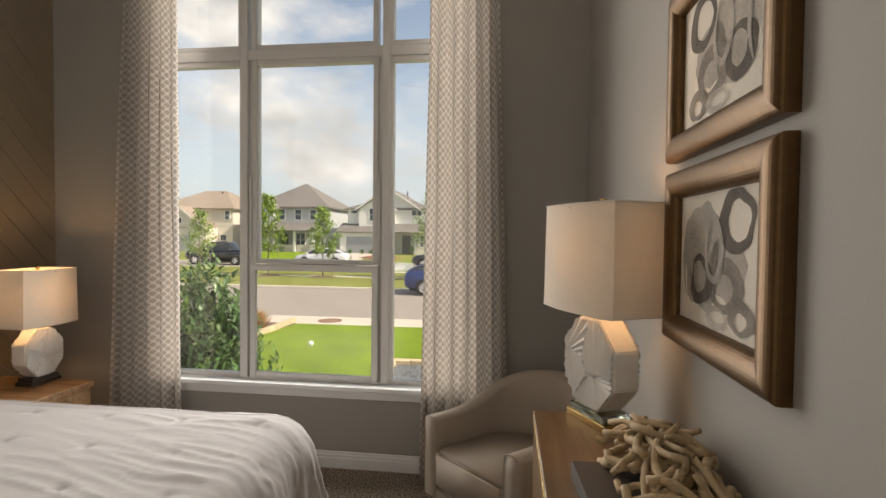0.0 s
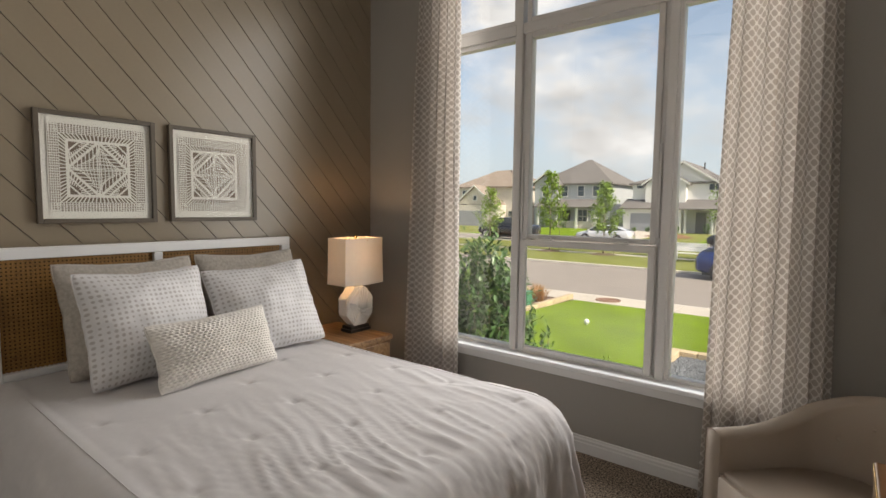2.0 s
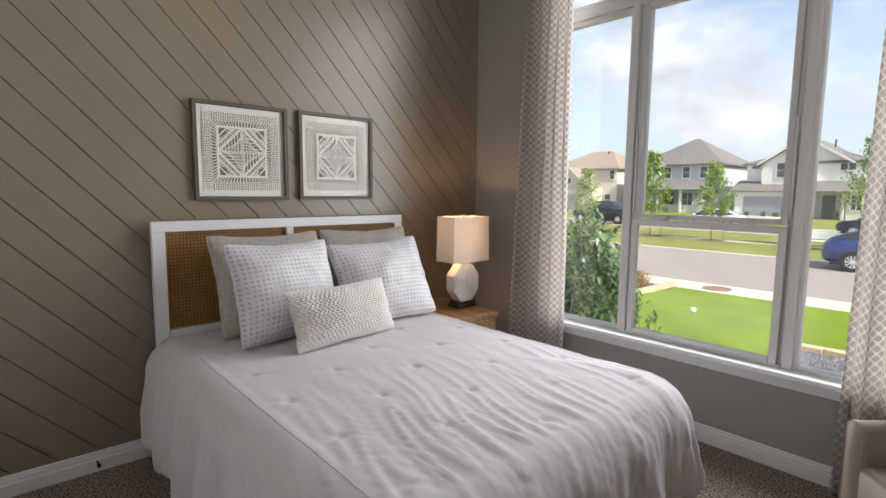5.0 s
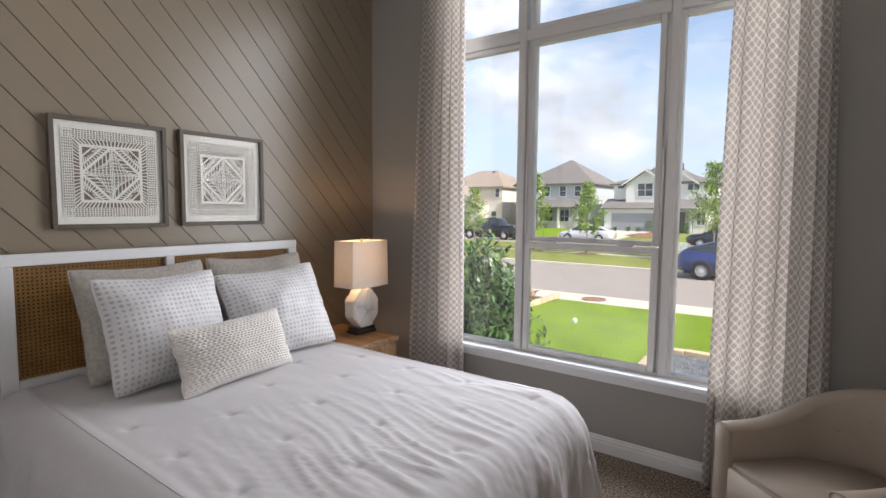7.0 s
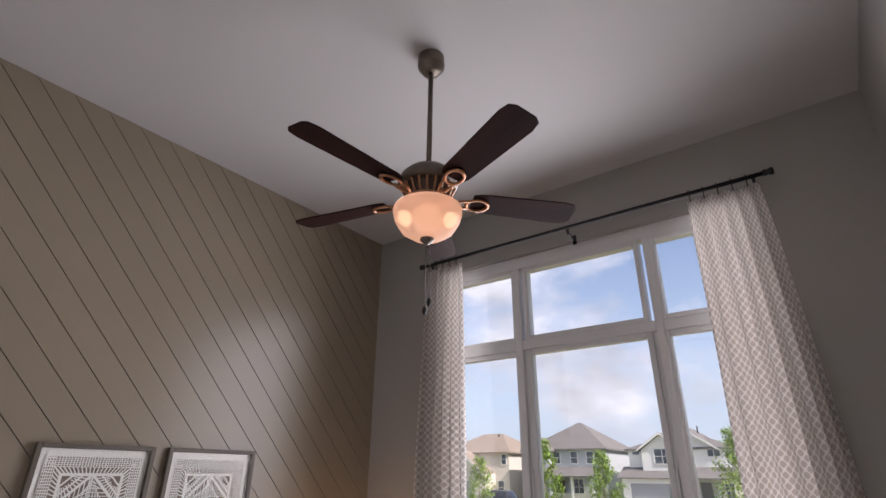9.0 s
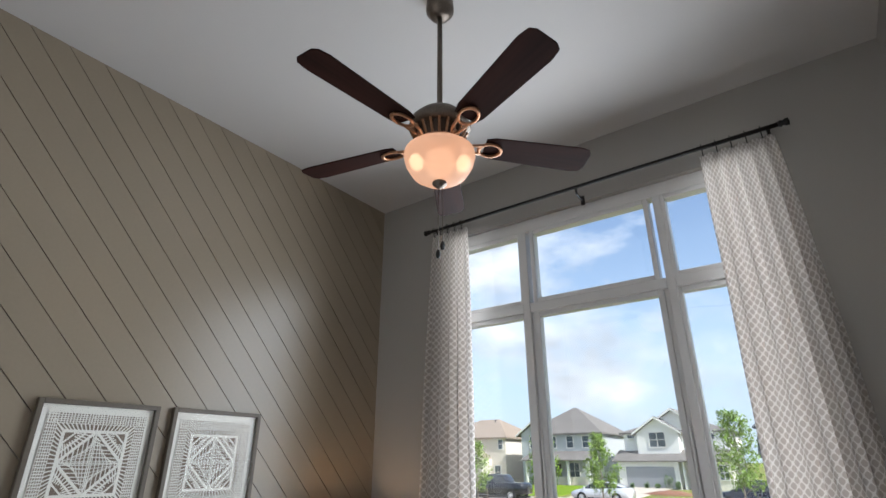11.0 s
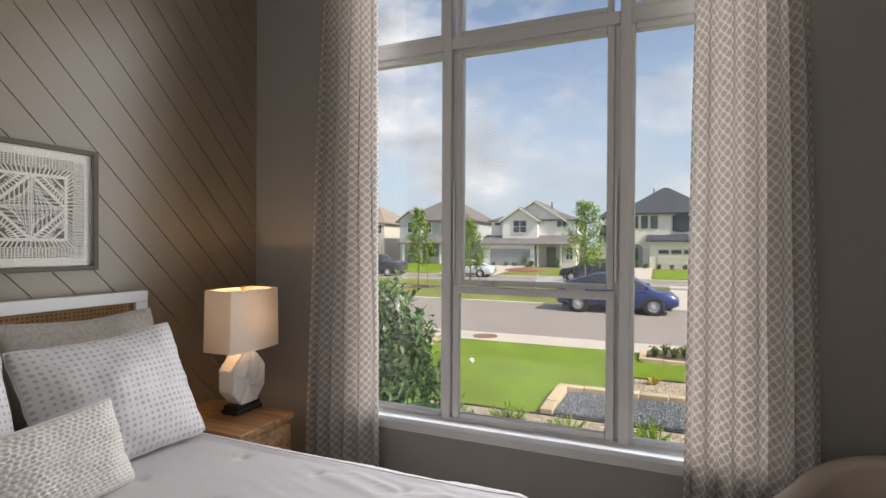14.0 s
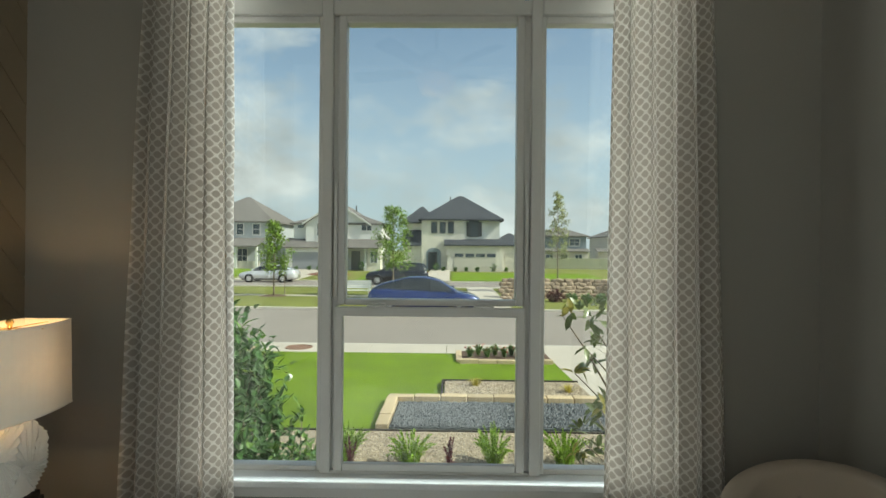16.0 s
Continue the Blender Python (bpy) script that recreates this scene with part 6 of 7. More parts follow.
# ---- stone wall, right ----
wl_ = thing("stone_wall", (7.5, 26.2, -0.85 - fall(26.2)), "dry wall of tan limestone boulders", "stone wall")
shapes = []
for s in range(5):
    rnd = random.Random(s + 50)
    bm = bmesh.new()
    bmesh.ops.create_icosphere(bm, subdivisions=2, radius=0.5)
    for v in bm.verts:
        v.co = Vector([math.copysign(abs(q * 2) ** 0.55 / 2, q) for q in v.co]) * (1 + 0.22 * noise.noise(v.co * 2.1 + Vector((s * 5, 0, 0))))
    shapes.append(mesh_of("boulder", bm, M_BOULDER))
rnd = random.Random(9)
for row in range(6):
    for i in range(38):
        ob = new("boulder", shapes[rnd.randrange(5)])
        ob.parent = wl_
        x = -4.5 + i * 0.35 + 0.17 * (row % 2) + rnd.uniform(-0.06, 0.06)
        bend = -max(0, x - 0.8) * 0.35
        ob.matrix_basis = pose(x, bend + rnd.uniform(-0.06, 0.06) + 0.1 * row, 0.10 + 0.195 * row, rnd.uniform(-8, 8), rnd.uniform(-8, 8), rnd.uniform(-12, 12)) @ Matrix.Diagonal((rnd.uniform(0.34, 0.50), 0.40, rnd.uniform(0.22, 0.29), 1))
rub = thing("rubble_bank", (3.1, 24.4, -0.82 - fall(24.4)), "low bank of loose tan rubble", "rubble")
rnd = random.Random(19)
for i in range(70):
    ob = new("rock", shapes[rnd.randrange(5)])
    ob.parent = rub
    u, v = rnd.random(), rnd.random()
    ob.matrix_basis = pose(-0.1 + 1.3 * u * (0.5 + v * 0.5), -2.0 + 4.5 * v, 0.03 + 0.30 * u * v, rnd.uniform(0, 90), 0, rnd.uniform(0, 360)) @ Matrix.Scale(rnd.uniform(0.12, 0.34), 4)
bush("burgundy_bush", (5.6, 24.6, -0.80), 0.55, 0.3, 0.62, 33, M_PURPLE, M_PURPLE, "burgundy-leaved bush before the stone wall", 600, 0.12, 14)
for i in range(4):
    bush("low_shrub", (6.5 + 0.7 * i, 24.6 - 0.25 * i, -0.80), 0.42, 0.3, 0.45, 34 + i, M_HEDGE, M_HEDGETIP, "low green shrub before the stone wall", 420, 0.11, 12, 0.3)

# ---- bench on the verge ----
bn = thing("garden_bench", (-5.05, 25.6, zg(25.6) - fall(25.6)), "white painted slatted bench standing on the verge", "bench")
for i in range(4):
    part("seat_slat", box(bmesh.new(), (-0.75, -0.22 + 0.115 * i, 0.42), (0.75, -0.125 + 0.115 * i, 0.445), 0.004), M_WHITEPAINT, bn)
for i in range(4):
    part("back_slat", box(bmesh.new(), (-0.75, 0.25, 0.52 + 0.115 * i), (0.75, 0.275, 0.615 + 0.115 * i), 0.004), M_WHITEPAINT, bn)
for x in (-0.68, 0.68):
    part("leg", boxes(((x - 0.03, -0.20, 0), (x + 0.03, -0.14, 0.42)), bevel=0.004), M_WHITEPAINT, bn)
    part("leg", boxes(((x - 0.03, 0.276, 0), (x + 0.03, 0.33, 0.98)), bevel=0.004), M_WHITEPAINT, bn)
    part("armrest", boxes(((x - 0.035, -0.22, 0.64), (x + 0.035, 0.249, 0.67)), ((x - 0.025, -0.2, 0.4455), (x + 0.025, -0.15, 0.6395)), bevel=0.004), M_WHITEPAINT, bn)


# ---- cars ----
M_TYRE = surface("tyre_rubber", (0.02, 0.02, 0.02), rough=0.85)
M_RIM = surface("alloy_rim", (0.72, 0.72, 0.73), rough=0.4, metal=0.3)
M_CARGLASS = surface("dark_car_glass", (0.03, 0.035, 0.04), rough=0.06, var=0.02, bump=0)
M_LAMPRED = surface("red_tail_lamp", (0.35, 0.01, 0.01), rough=0.2)
M_LAMPCLR = surface("clear_headlamp", (0.7, 0.72, 0.75), rough=0.15)
M_PLASTICBLK = surface("black_plastic", (0.02, 0.02, 0.022), rough=0.6)


def paint(name, col):
    m = surface(name, col, rough=0.25, metal=0.3, var=0.03, scale=2, bump=0)
    b = m.node_tree.nodes["Principled BSDF"]
    b.inputs["Coat Weight"].default_value, b.inputs["Coat Roughness"].default_value = 1.0, 0.05
    return m


def car(name, place, turn, L, W, rows, wheel_r, wheels, colour, label, category="car"):
    """rows: (x, sill, belt, roof) along the car, front at +x; the roof line over the belt is the glass house."""
    c = thing(name, place, label, category, turn=turn)
    xs = np.linspace(rows[0][0], rows[-1][0], 40)
    cols = [np.interp(xs, [r[0] for r in rows], [r[k] for r in rows]) for k in (1, 2, 3)]
    kern = np.array([1, 2, 1]) / 4
    cols = [np.r_[a[0], np.convolve(a, kern, "valid"), a[-1]] for a in cols]
    body, glass_, roof = bmesh.new(), bmesh.new(), bmesh.new()
    rings, tops = [], []
    for x, s, b, r in zip(xs, *cols):
        end = min(1, (L / 2 - abs(x)) / 0.55)
        hw = W / 2 * (0.80 + 0.20 * max(0, end) ** 0.5)
        sec = [(-hw * 0.86, s), (-hw * 0.985, s + 0.12), (-hw, s + (b - s) * 0.55), (-hw * 0.95, b - 0.03), (-hw * 0.90, b), (-hw * 0.4, b + 0.03), (0, b + 0.035)]
        sec = sec + [(-y, z) for y, z in sec[-2::-1]]
        rings.append([body.verts.new((x, y, z)) for y, z in sec])
        tops.append((x, b, r, hw))
    for a, b in zip(rings, rings[1:]):
        for i in range(len(a) - 1):
            body.faces.new((a[i], a[i + 1], b[i + 1], b[i]))
        body.faces.new((a[-1], a[0], b[0], b[-1]))
    body.faces.new(rings[0])
    body.faces.new(rings[-1][::-1])
    part("body", body, colour, c, smooth=True)
    g = []
    for x, b, r, hw in tops:
        if r > b + 0.04:
            rw = hw * (0.90 - 0.22 * min(1, (r - b) / 0.5))
            g.append(([glass_.verts.new((x, y, z)) for y, z in ((-hw * 0.895, b + 0.002), (-rw, r - 0.045), (rw, r - 0.045), (hw * 0.895, b + 0.002))],
                      [roof.verts.new((x, y, z)) for y, z in ((-rw * 1.01, r - 0.05), (-rw * 0.93, r - 0.012), (0, r), (rw * 0.93, r - 0.012), (rw * 1.01, r - 0.05))]))
    for (a, ra), (b, rb) in zip(g, g[1:]):
        for i in range(3):
            glass_.faces.new((a[i], a[i + 1], b[i + 1], b[i]))
        for i in range(4):
            roof.faces.new((ra[i], ra[i + 1], rb[i + 1], rb[i]))
    glass_.faces.new(g[0][0])
    glass_.faces.new(g[-1][0])
    part("window_glass", glass_, M_CARGLASS, c, "dark tinted side glass", True)
    part("roof", roof, colour, c, smooth=True)
    txs = [q[0] for q in tops]
    for f in (0.30, 0.56):
        xp = txs[0] + (txs[-1] - txs[0]) * f
        b, r, hw = (float(np.interp(xp, txs, [q[k] for q in tops])) for k in (1, 2, 3))
        rw = hw * (0.90 - 0.22 * min(1, (r - b) / 0.5))
        for s in (-1, 1):
            part("pillar", tube(bmesh.new(), [(xp, s * hw * 0.90, b), (xp - 0.04, s * (rw + 0.004), r - 0.06)], 0.024, 6), M_PLASTICBLK, c)
            part("door_seam", tube(bmesh.new(), [(xp, s * hw * 0.905, b), (xp, s * hw * 0.955, b - 0.03), (xp, s * hw * 0.999, b * 0.55 + 0.13), (xp + 0.03, s * hw * 0.985, 0.40)], 0.006, 5), M_PLASTICBLK, c)
            part("door_handle", box(bmesh.new(), (xp + 0.08, s * hw * 0.965 - 0.015, b - 0.13), (xp + 0.26, s * hw * 0.965 + 0.015, b - 0.10), 0.008), colour, c)
    for s in (-1, 1):
        part("sill_trim", box(bmesh.new(), (wheels[0] + 0.45, s * W * 0.475 - 0.02, 0.25), (wheels[1] - 0.45, s * W * 0.475 + 0.02, 0.36), 0.012), M_PLASTICBLK, c)
    for x in wheels:
        for s in (-1, 1):
            wh = part("wheel", lathe(bmesh.new(), [(wheel_r * 0.60, -0.10), (wheel_r * 0.93, -0.10), (wheel_r, -0.07), (wheel_r, 0.07), (wheel_r * 0.93, 0.10), (wheel_r * 0.60, 0.10)], 28), M_TYRE, c, "black rubber tyre")
            wh.matrix_basis = pose(x, s * (W / 2 - 0.06), wheel_r, 90, 0, 0)
            rim = lathe(bmesh.new(), [(0, 0.075), (wheel_r * 0.16, 0.08), (wheel_r * 0.17, 0.055), (0, 0.055)], 20)
            for k in range(10):
                a = 2 * math.pi * k / 10
                tube(rim, [(0.05 * math.cos(a), 0.05 * math.sin(a), 0.068), (wheel_r * 0.62 * math.cos(a), wheel_r * 0.62 * math.sin(a), 0.075)], 0.02, 5)
            ring(rim, (0, 0, 0.07), wheel_r * 0.62, 0.022, 28, 6)
            bmesh.ops.transform(rim, matrix=pose(0, 0, 0, 0 if s < 0 else 180, 0, 0), verts=rim.verts[:])
            part("rim", rim, M_RIM, wh, "silver spoked alloy rim")
            arch = ring(bmesh.new(), (x, s * (W / 2 - 0.005), wheel_r), wheel_r * 1.05, 0.026, 28, 6, pose(0, 0, 0, 90, 0, 0))
            part("wheel_arch", arch, M_PLASTICBLK, c)
    for s in (-1, 1):
        xb, xf = rows[0][0], rows[-1][0]
        zb = rows[1][2] - 0.12
        part("tail_lamp", box(bmesh.new(), (xb + 0.03, s * W * 0.30 - 0.14, zb - 0.05), (xb + 0.12, s * W * 0.30 + 0.14, zb + 0.02), 0.02), M_LAMPRED, c, "red tail lamp")
        zf = rows[-2][2] - 0.15
        part("headlamp", box(bmesh.new(), (xf - 0.22, s * W * 0.29 - 0.12, zf - 0.06), (xf - 0.10, s * W * 0.29 + 0.12, zf + 0.01), 0.02), M_LAMPCLR, c, "clear headlamp")
        xm = rows[len(rows) // 2 + 1][0] + 0.55
        part("mirror", box(bmesh.new(), (xm - 0.08, s * (W / 2 + 0.06) - 0.09, rows[len(rows) // 2][2] - 0.02), (xm + 0.08, s * (W / 2 + 0.06) + 0.09, rows[len(rows) // 2][2] + 0.12), 0.04), colour, c)
    part("bumper_trim", box(bmesh.new(), (-L / 2 + 0.25, -W / 2 + 0.16, 0.20), (L / 2 - 0.25, W / 2 - 0.16, 0.30), 0.03), M_PLASTICBLK, c)
    return c


SEDAN = [(-2.30, 0.34, 0.80, 0.80), (-2.22, 0.28, 0.98, 0.98), (-1.75, 0.24, 1.02, 1.12), (-0.95, 0.22, 0.98, 1.40), (0.05, 0.22, 0.95, 1.45), (0.55, 0.22, 0.93, 1.38), (1.25, 0.23, 0.92, 0.95), (2.05, 0.27, 0.78, 0.78), (2.30, 0.36, 0.62, 0.62)]
CROSS = [(-2.37, 0.40, 0.85, 0.85), (-2.30, 0.32, 1.08, 1.10), (-1.75, 0.27, 1.12, 1.34), (-0.75, 0.25, 1.06, 1.60), (0.05, 0.25, 1.03, 1.62), (0.65, 0.25, 1.00, 1.48), (1.40, 0.26, 0.98, 1.02), (2.15, 0.30, 0.82, 0.82), (2.37, 0.40, 0.66, 0.66)]
SUV = [(-2.40, 0.42, 0.90, 0.90), (-2.33, 0.35, 1.10, 1.20), (-2.05, 0.30, 1.12, 1.66), (-0.80, 0.28, 1.10, 1.74), (0.10, 0.28, 1.08, 1.73), (0.65, 0.28, 1.06, 1.60), (1.25, 0.28, 1.05, 1.10), (2.20, 0.32, 0.95, 0.95), (2.40, 0.42, 0.75, 0.75)]
PICK = [(-2.75, 0.50, 1.15, 1.15), (-2.70, 0.45, 1.28, 1.28), (-1.15, 0.42, 1.28, 1.29), (-1.00, 0.42, 1.28, 1.86), (0.10, 0.42, 1.26, 1.90), (0.75, 0.42, 1.24, 1.84), (1.35, 0.42, 1.22, 1.26), (2.55, 0.45, 1.12, 1.12), (2.75, 0.52, 0.90, 0.90)]
car("crossover_car", (-1.02, 19.85, -0.895 - fall(19.85)), 0, 4.74, 1.92, CROSS, 0.36, (-1.42, 1.46), paint("deep_blue_paint", (0.018, 0.040, 0.17)), "deep blue crossover car parked by the kerb")
car("sedan_car", (-14.7, 39.2, -0.70 - fall(39.2)), 180, 4.60, 1.80, SEDAN, 0.33, (-1.33, 1.38), paint("white_paint", (0.72, 0.73, 0.75)), "white sedan parked on the far street")
car("suv_car", (-4.05, 37.5, -0.70 - fall(37.5)), 180, 4.80, 1.95, SUV, 0.38, (-1.40, 1.45), paint("navy_black_paint", (0.010, 0.012, 0.022)), "black family car parked on the far street")
car("pickup_truck", (-22.3, 36.2, -0.70 - fall(36.2)), 180, 5.50, 2.0, PICK, 0.42, (-1.75, 1.75), paint("black_paint", (0.012, 0.013, 0.017)), "black pickup truck parked on the far street", "truck")

# ---- houses across the street ----
M_STUCCO = surface("cream_stone_cladding", (0.72, 0.675, 0.595), rough=0.9, var=0.14, scale=1.2, bump=0.5, fine=5, dist=0.02)
M_SIDING = surface("white_siding", (0.74, 0.73, 0.70), rough=0.7, var=0.05, scale=1)
M_BLUESIDE = surface("blue_grey_siding", (0.44, 0.46, 0.475), rough=0.7, var=0.06, scale=1)
M_TANSIDE = surface("tan_stucco", (0.62, 0.565, 0.495), rough=0.8, var=0.06, scale=1)
M_GREYSIDE = surface("grey_siding", (0.22, 0.26, 0.29), rough=0.7, var=0.06, scale=1)
M_SHINGLE = surface("grey_brown_shingles", (0.165, 0.152, 0.142), rough=0.95, var=0.25, scale=1.0, bump=0.6, fine=9, dist=0.03)
M_SHINGLEDK = surface("charcoal_shingles", (0.045, 0.05, 0.062), rough=0.9, var=0.25, scale=1.0, bump=0.6, fine=9, dist=0.03)
M_SHINGLETAN = surface("tan_shingles", (0.27, 0.215, 0.17), rough=0.95, var=0.2, scale=1.0, bump=0.6, fine=9, dist=0.03)
M_GARAGE = surface("grey_garage_door", (0.30, 0.31, 0.33), rough=0.6, var=0.04)
M_GARAGEW = surface("cream_garage_door", (0.62, 0.58, 0.50), rough=0.6, var=0.04)
M_HOUSETRIM = surface("white_house_trim", (0.70, 0.69, 0.66), rough=0.6, var=0.03)
M_DARKTRIM = surface("charcoal_trim", (0.04, 0.042, 0.046), rough=0.6, var=0.1)
M_PANE = surface("house_window_pane", (0.06, 0.08, 0.095), rough=0.08, var=0.1, scale=0.5, bump=0)
M_DOORGREY = surface("grey_door_paint", (0.20, 0.20, 0.20), rough=0.5)


def hip_roof(parent, x0, x1, y0, y1, z, h, material, over=0.4, ridge=None):
    """A hipped roof with eaves; ridge: length of the ridge along x (0: a pyramid)."""
    bm = bmesh.new()
    a, b, c, d = x0 - over, x1 + over, y0 - over, y1 + over
    cx, cy = (a + b) / 2, (c + d) / 2
    r = max(0.02, (b - a) - (d - c)) / 2 if ridge is None else ridge / 2
    lo = [bm.verts.new(p) for p in ((a, c, z - 0.12), (b, c, z - 0.12), (b, d, z - 0.12), (a, d, z - 0.12))]
    e = [bm.verts.new(p) for p in ((a, c, z + 0.06), (b, c, z + 0.06), (b, d, z + 0.06), (a, d, z + 0.06))]
    r0, r1 = bm.verts.new((cx - r, cy, z + h)), bm.verts.new((cx + r, cy, z + h))
    for f in ((e[0], e[1], r1, r0), (e[1], e[2], r1), (e[2], e[3], r0, r1), (e[3], e[0], r0), (lo[3], lo[2], lo[1], lo[0])):
        bm.faces.new(f)
    for i in range(4):
        bm.faces.new((lo[i], lo[(i + 1) % 4], e[(i + 1) % 4], e[i]))
    return part("roof", bm, material, parent)


def gable_roof(parent, x0, x1, y0, y1, z, h, material, wall, over=0.35, front=True):
    """A roof with its gable towards the street, on a triangle of wall."""
    cx = (x0 + x1) / 2
    bm = prism(bmesh.new(), [(x0, z), (x1, z), (cx, z + h)], -y1, -y0, pose(0, 0, 0, 90, 0, 0))
    part("gable_wall", bm, wall, parent)
    k = h / (cx - x0)
    bm = bmesh.new()
    a, b = x0 - over, x1 + over
    zz = z - over * k
    prism(bm, [(a, zz + 0.05), (cx, z + h + 0.05), (b, zz + 0.05), (b, zz + 0.25), (cx, z + h + 0.27), (a, zz + 0.25)], -(y1), -(y0 - over), pose(0, 0, 0, 90, 0, 0))
    r = part("roof", bm, material, parent)
    bm = prism(bmesh.new(), [(a, zz + 0.02), (cx, z + h + 0.02), (b, zz + 0.02), (b, zz + 0.22), (cx, z + h + 0.24), (a, zz + 0.22)], -(y0 - over - 0.004), -(y0 - over - 0.06), pose(0, 0, 0, 90, 0, 0))
    part("bargeboard", bm, M_HOUSETRIM if wall is not M_STUCCO else M_DARKTRIM, r)


def shed_roof(parent, x0, x1, y0, y1, z0, z1, material):
    """A lean-to roof rising from z0 at the front y0 to z1 at y1."""
    bm = bmesh.new()
    a = [bm.verts.new(p) for p in ((x0, y0, z0 - 0.12), (x1, y0, z0 - 0.12), (x1, y1, z1 - 0.12), (x0, y1, z1 - 0.12))]
    b = [bm.verts.new(p) for p in ((x0, y0, z0), (x1, y0, z0), (x1, y1, z1), (x0, y1, z1))]
    bm.faces.new(a[::-1])
    bm.faces.new(b)
    for i in range(4):
        bm.faces.new((a[i], a[(i + 1) % 4], b[(i + 1) % 4], b[i]))
    return part("roof", bm, material, parent)


def house_window(parent, x, z, w, h, y, trim, bars=1, cross=True):
    wd = part("window", boxes(((x - w / 2, y - 0.03, z), (x + w / 2, y - 0.002, z + h))), M_PANE, parent, "dark reflective window")
    t = 0.09
    for nm, a, b in (("frame", (x - w / 2 - t, y - 0.07, z - t), (x - w / 2, y - 0.004, z + h + t)), ("frame", (x + w / 2, y - 0.07, z - t), (x + w / 2 + t, y - 0.004, z + h + t)),
                     ("frame", (x - w / 2, y - 0.069, z + h), (x + w / 2, y - 0.004, z + h + t)), ("sill", (x - w / 2, y - 0.09, z - t), (x + w / 2, y - 0.004, z))):
        part(nm, boxes((a, b)), trim, wd)
    for i in range(1, bars + 1):
        xx = x - w / 2 + w * i / (bars + 1)
        part("bar", boxes(((xx - 0.03, y - 0.06, z), (xx + 0.03, y - 0.031, z + h))), trim, wd)
    if cross:
        part("bar", boxes(((x - w / 2, y - 0.055, z + h / 2 - 0.025), (x + w / 2, y - 0.0315, z + h / 2 + 0.025))), trim, wd)


def garage_door(parent, x0, x1, z0, z1, y, material, lights=False):
    g = part("garage_door", boxes(((x0, y - 0.02, z0), (x1, y - 0.002, z1))), material, parent, "panelled garage door")
    n = 4
    for k in range(n):
        a, b = z0 + (z1 - z0) * k / n + 0.012, z0 + (z1 - z0) * (k + 1) / n - 0.012
        part("panel", boxes(((x0 + 0.03, y - 0.045, a), (x1 - 0.03, y - 0.021, b)), bevel=0.008), material, g)
    if lights:
        for i in range(4):
            w = (x1 - x0) / 4
            part("pane", boxes(((x0 + w * i + 0.12, y - 0.055, z0 + (z1 - z0) * 0.79), (x0 + w * (i + 1) - 0.12, y - 0.046, z1 - 0.08))), M_PANE, g)
    return g


def house_door(parent, x0, x1, z0, z1, y, material):
    d = part("door", boxes(((x0, y - 0.05, z0), (x1, y - 0.002, z1)), bevel=0.006), material, parent, "front door")
    part("handle", boxes(((x1 - 0.14, y - 0.09, z0 + 0.9), (x1 - 0.10, y - 0.051, z0 + 1.1))), M_DARKTRIM, d)


def house(label, shift=0.0):
    return thing("house", (shift, 54, -0.3 - fall(54)), label, "house", group="houses across the street")


def wall_part(h, a, b, material, name="wall"):
    return part(name, boxes((a, b)), material, h)


HO = Vector((0, -54, 0.3))


def settle(h):
    """Move the parts, built in world places, under the house's own base."""
    for ch in h.children:
        ch.matrix_basis = Matrix.Translation(HO) @ ch.matrix_basis


G = -0.3
# cream stone house with charcoal hip roofs
h = house("two-storey cream stone house with charcoal hip roof and garage", 0.72)
wall_part(h, (-4.0, 56.0, G), (0.9, 66, 5.6), M_STUCCO)
wall_part(h, (0.9, 56.3, G), (3.6, 66, 5.6), M_SIDING)
wall_part(h, (3.6, 56.9, G), (5.0, 66, 5.6), M_SIDING)
wall_part(h, (-5.9, 58.0, G), (-4.0, 66, 5.3), M_STUCCO)
wall_part(h, (-1.05, 54.4, G), (5.1, 56.0, 2.7), M_STUCCO)
wall_part(h, (5.1, 55.2, G), (8.4, 64, 2.7), M_STUCCO)
hip_roof(h, -4.0, 5.0, 56.0, 66, 5.65, 3.2, M_SHINGLEDK, 0.4, 0.6)
hip_roof(h, -6.2, -2.2, 57.8, 63.5, 5.4, 2.1, M_SHINGLEDK, 0.3, 0.2)
hip_roof(h, 4.2, 8.6, 55.2, 64, 2.75, 1.5, M_SHINGLEDK, 0.35, 0.3)
shed_roof(h, -1.4, 5.3, 54.0, 56.3, 2.75, 3.45, M_SHINGLEDK)
shed_roof(h, -6.3, -4.0, 55.8, 58.1, 2.7, 4.6, M_SHINGLEDK)
wall_part(h, (-6.1, 56.3, G), (-4.02, 58.0, 2.75), M_STUCCO)
for x in (-2.55, -1.60, -0.65):
    house_window(h, x, 4.15, 0.5, 1.15, 56.0, M_DARKTRIM, 0, False)
house_window(h, 2.0, 3.75, 0.95, 1.75, 56.3, M_DARKTRIM, 1, True)
for x in (1.15, 2.55):
    part("shutter", boxes(((x, 56.22, 3.75), (x + 0.36, 56.297, 5.4))), M_DARKTRIM, h, "charcoal louvred shutter")
# no recess here: a flat grey arch on the wall paints the porch's shade
bm = prism(bmesh.new(), [(-3.45, G), (-1.75, G)] + [(-2.6 + 0.85 * math.cos(math.pi * i / 12), 1.75 + 0.65 * math.sin(math.pi * i / 12)) for i in range(13)], -55.99, -55.96, pose(0, 0, 0, 90, 0, 0))
part("porch_shade_panel", bm, M_GREYSIDE, h, "flat arched grey panel standing in for the porch's shade")
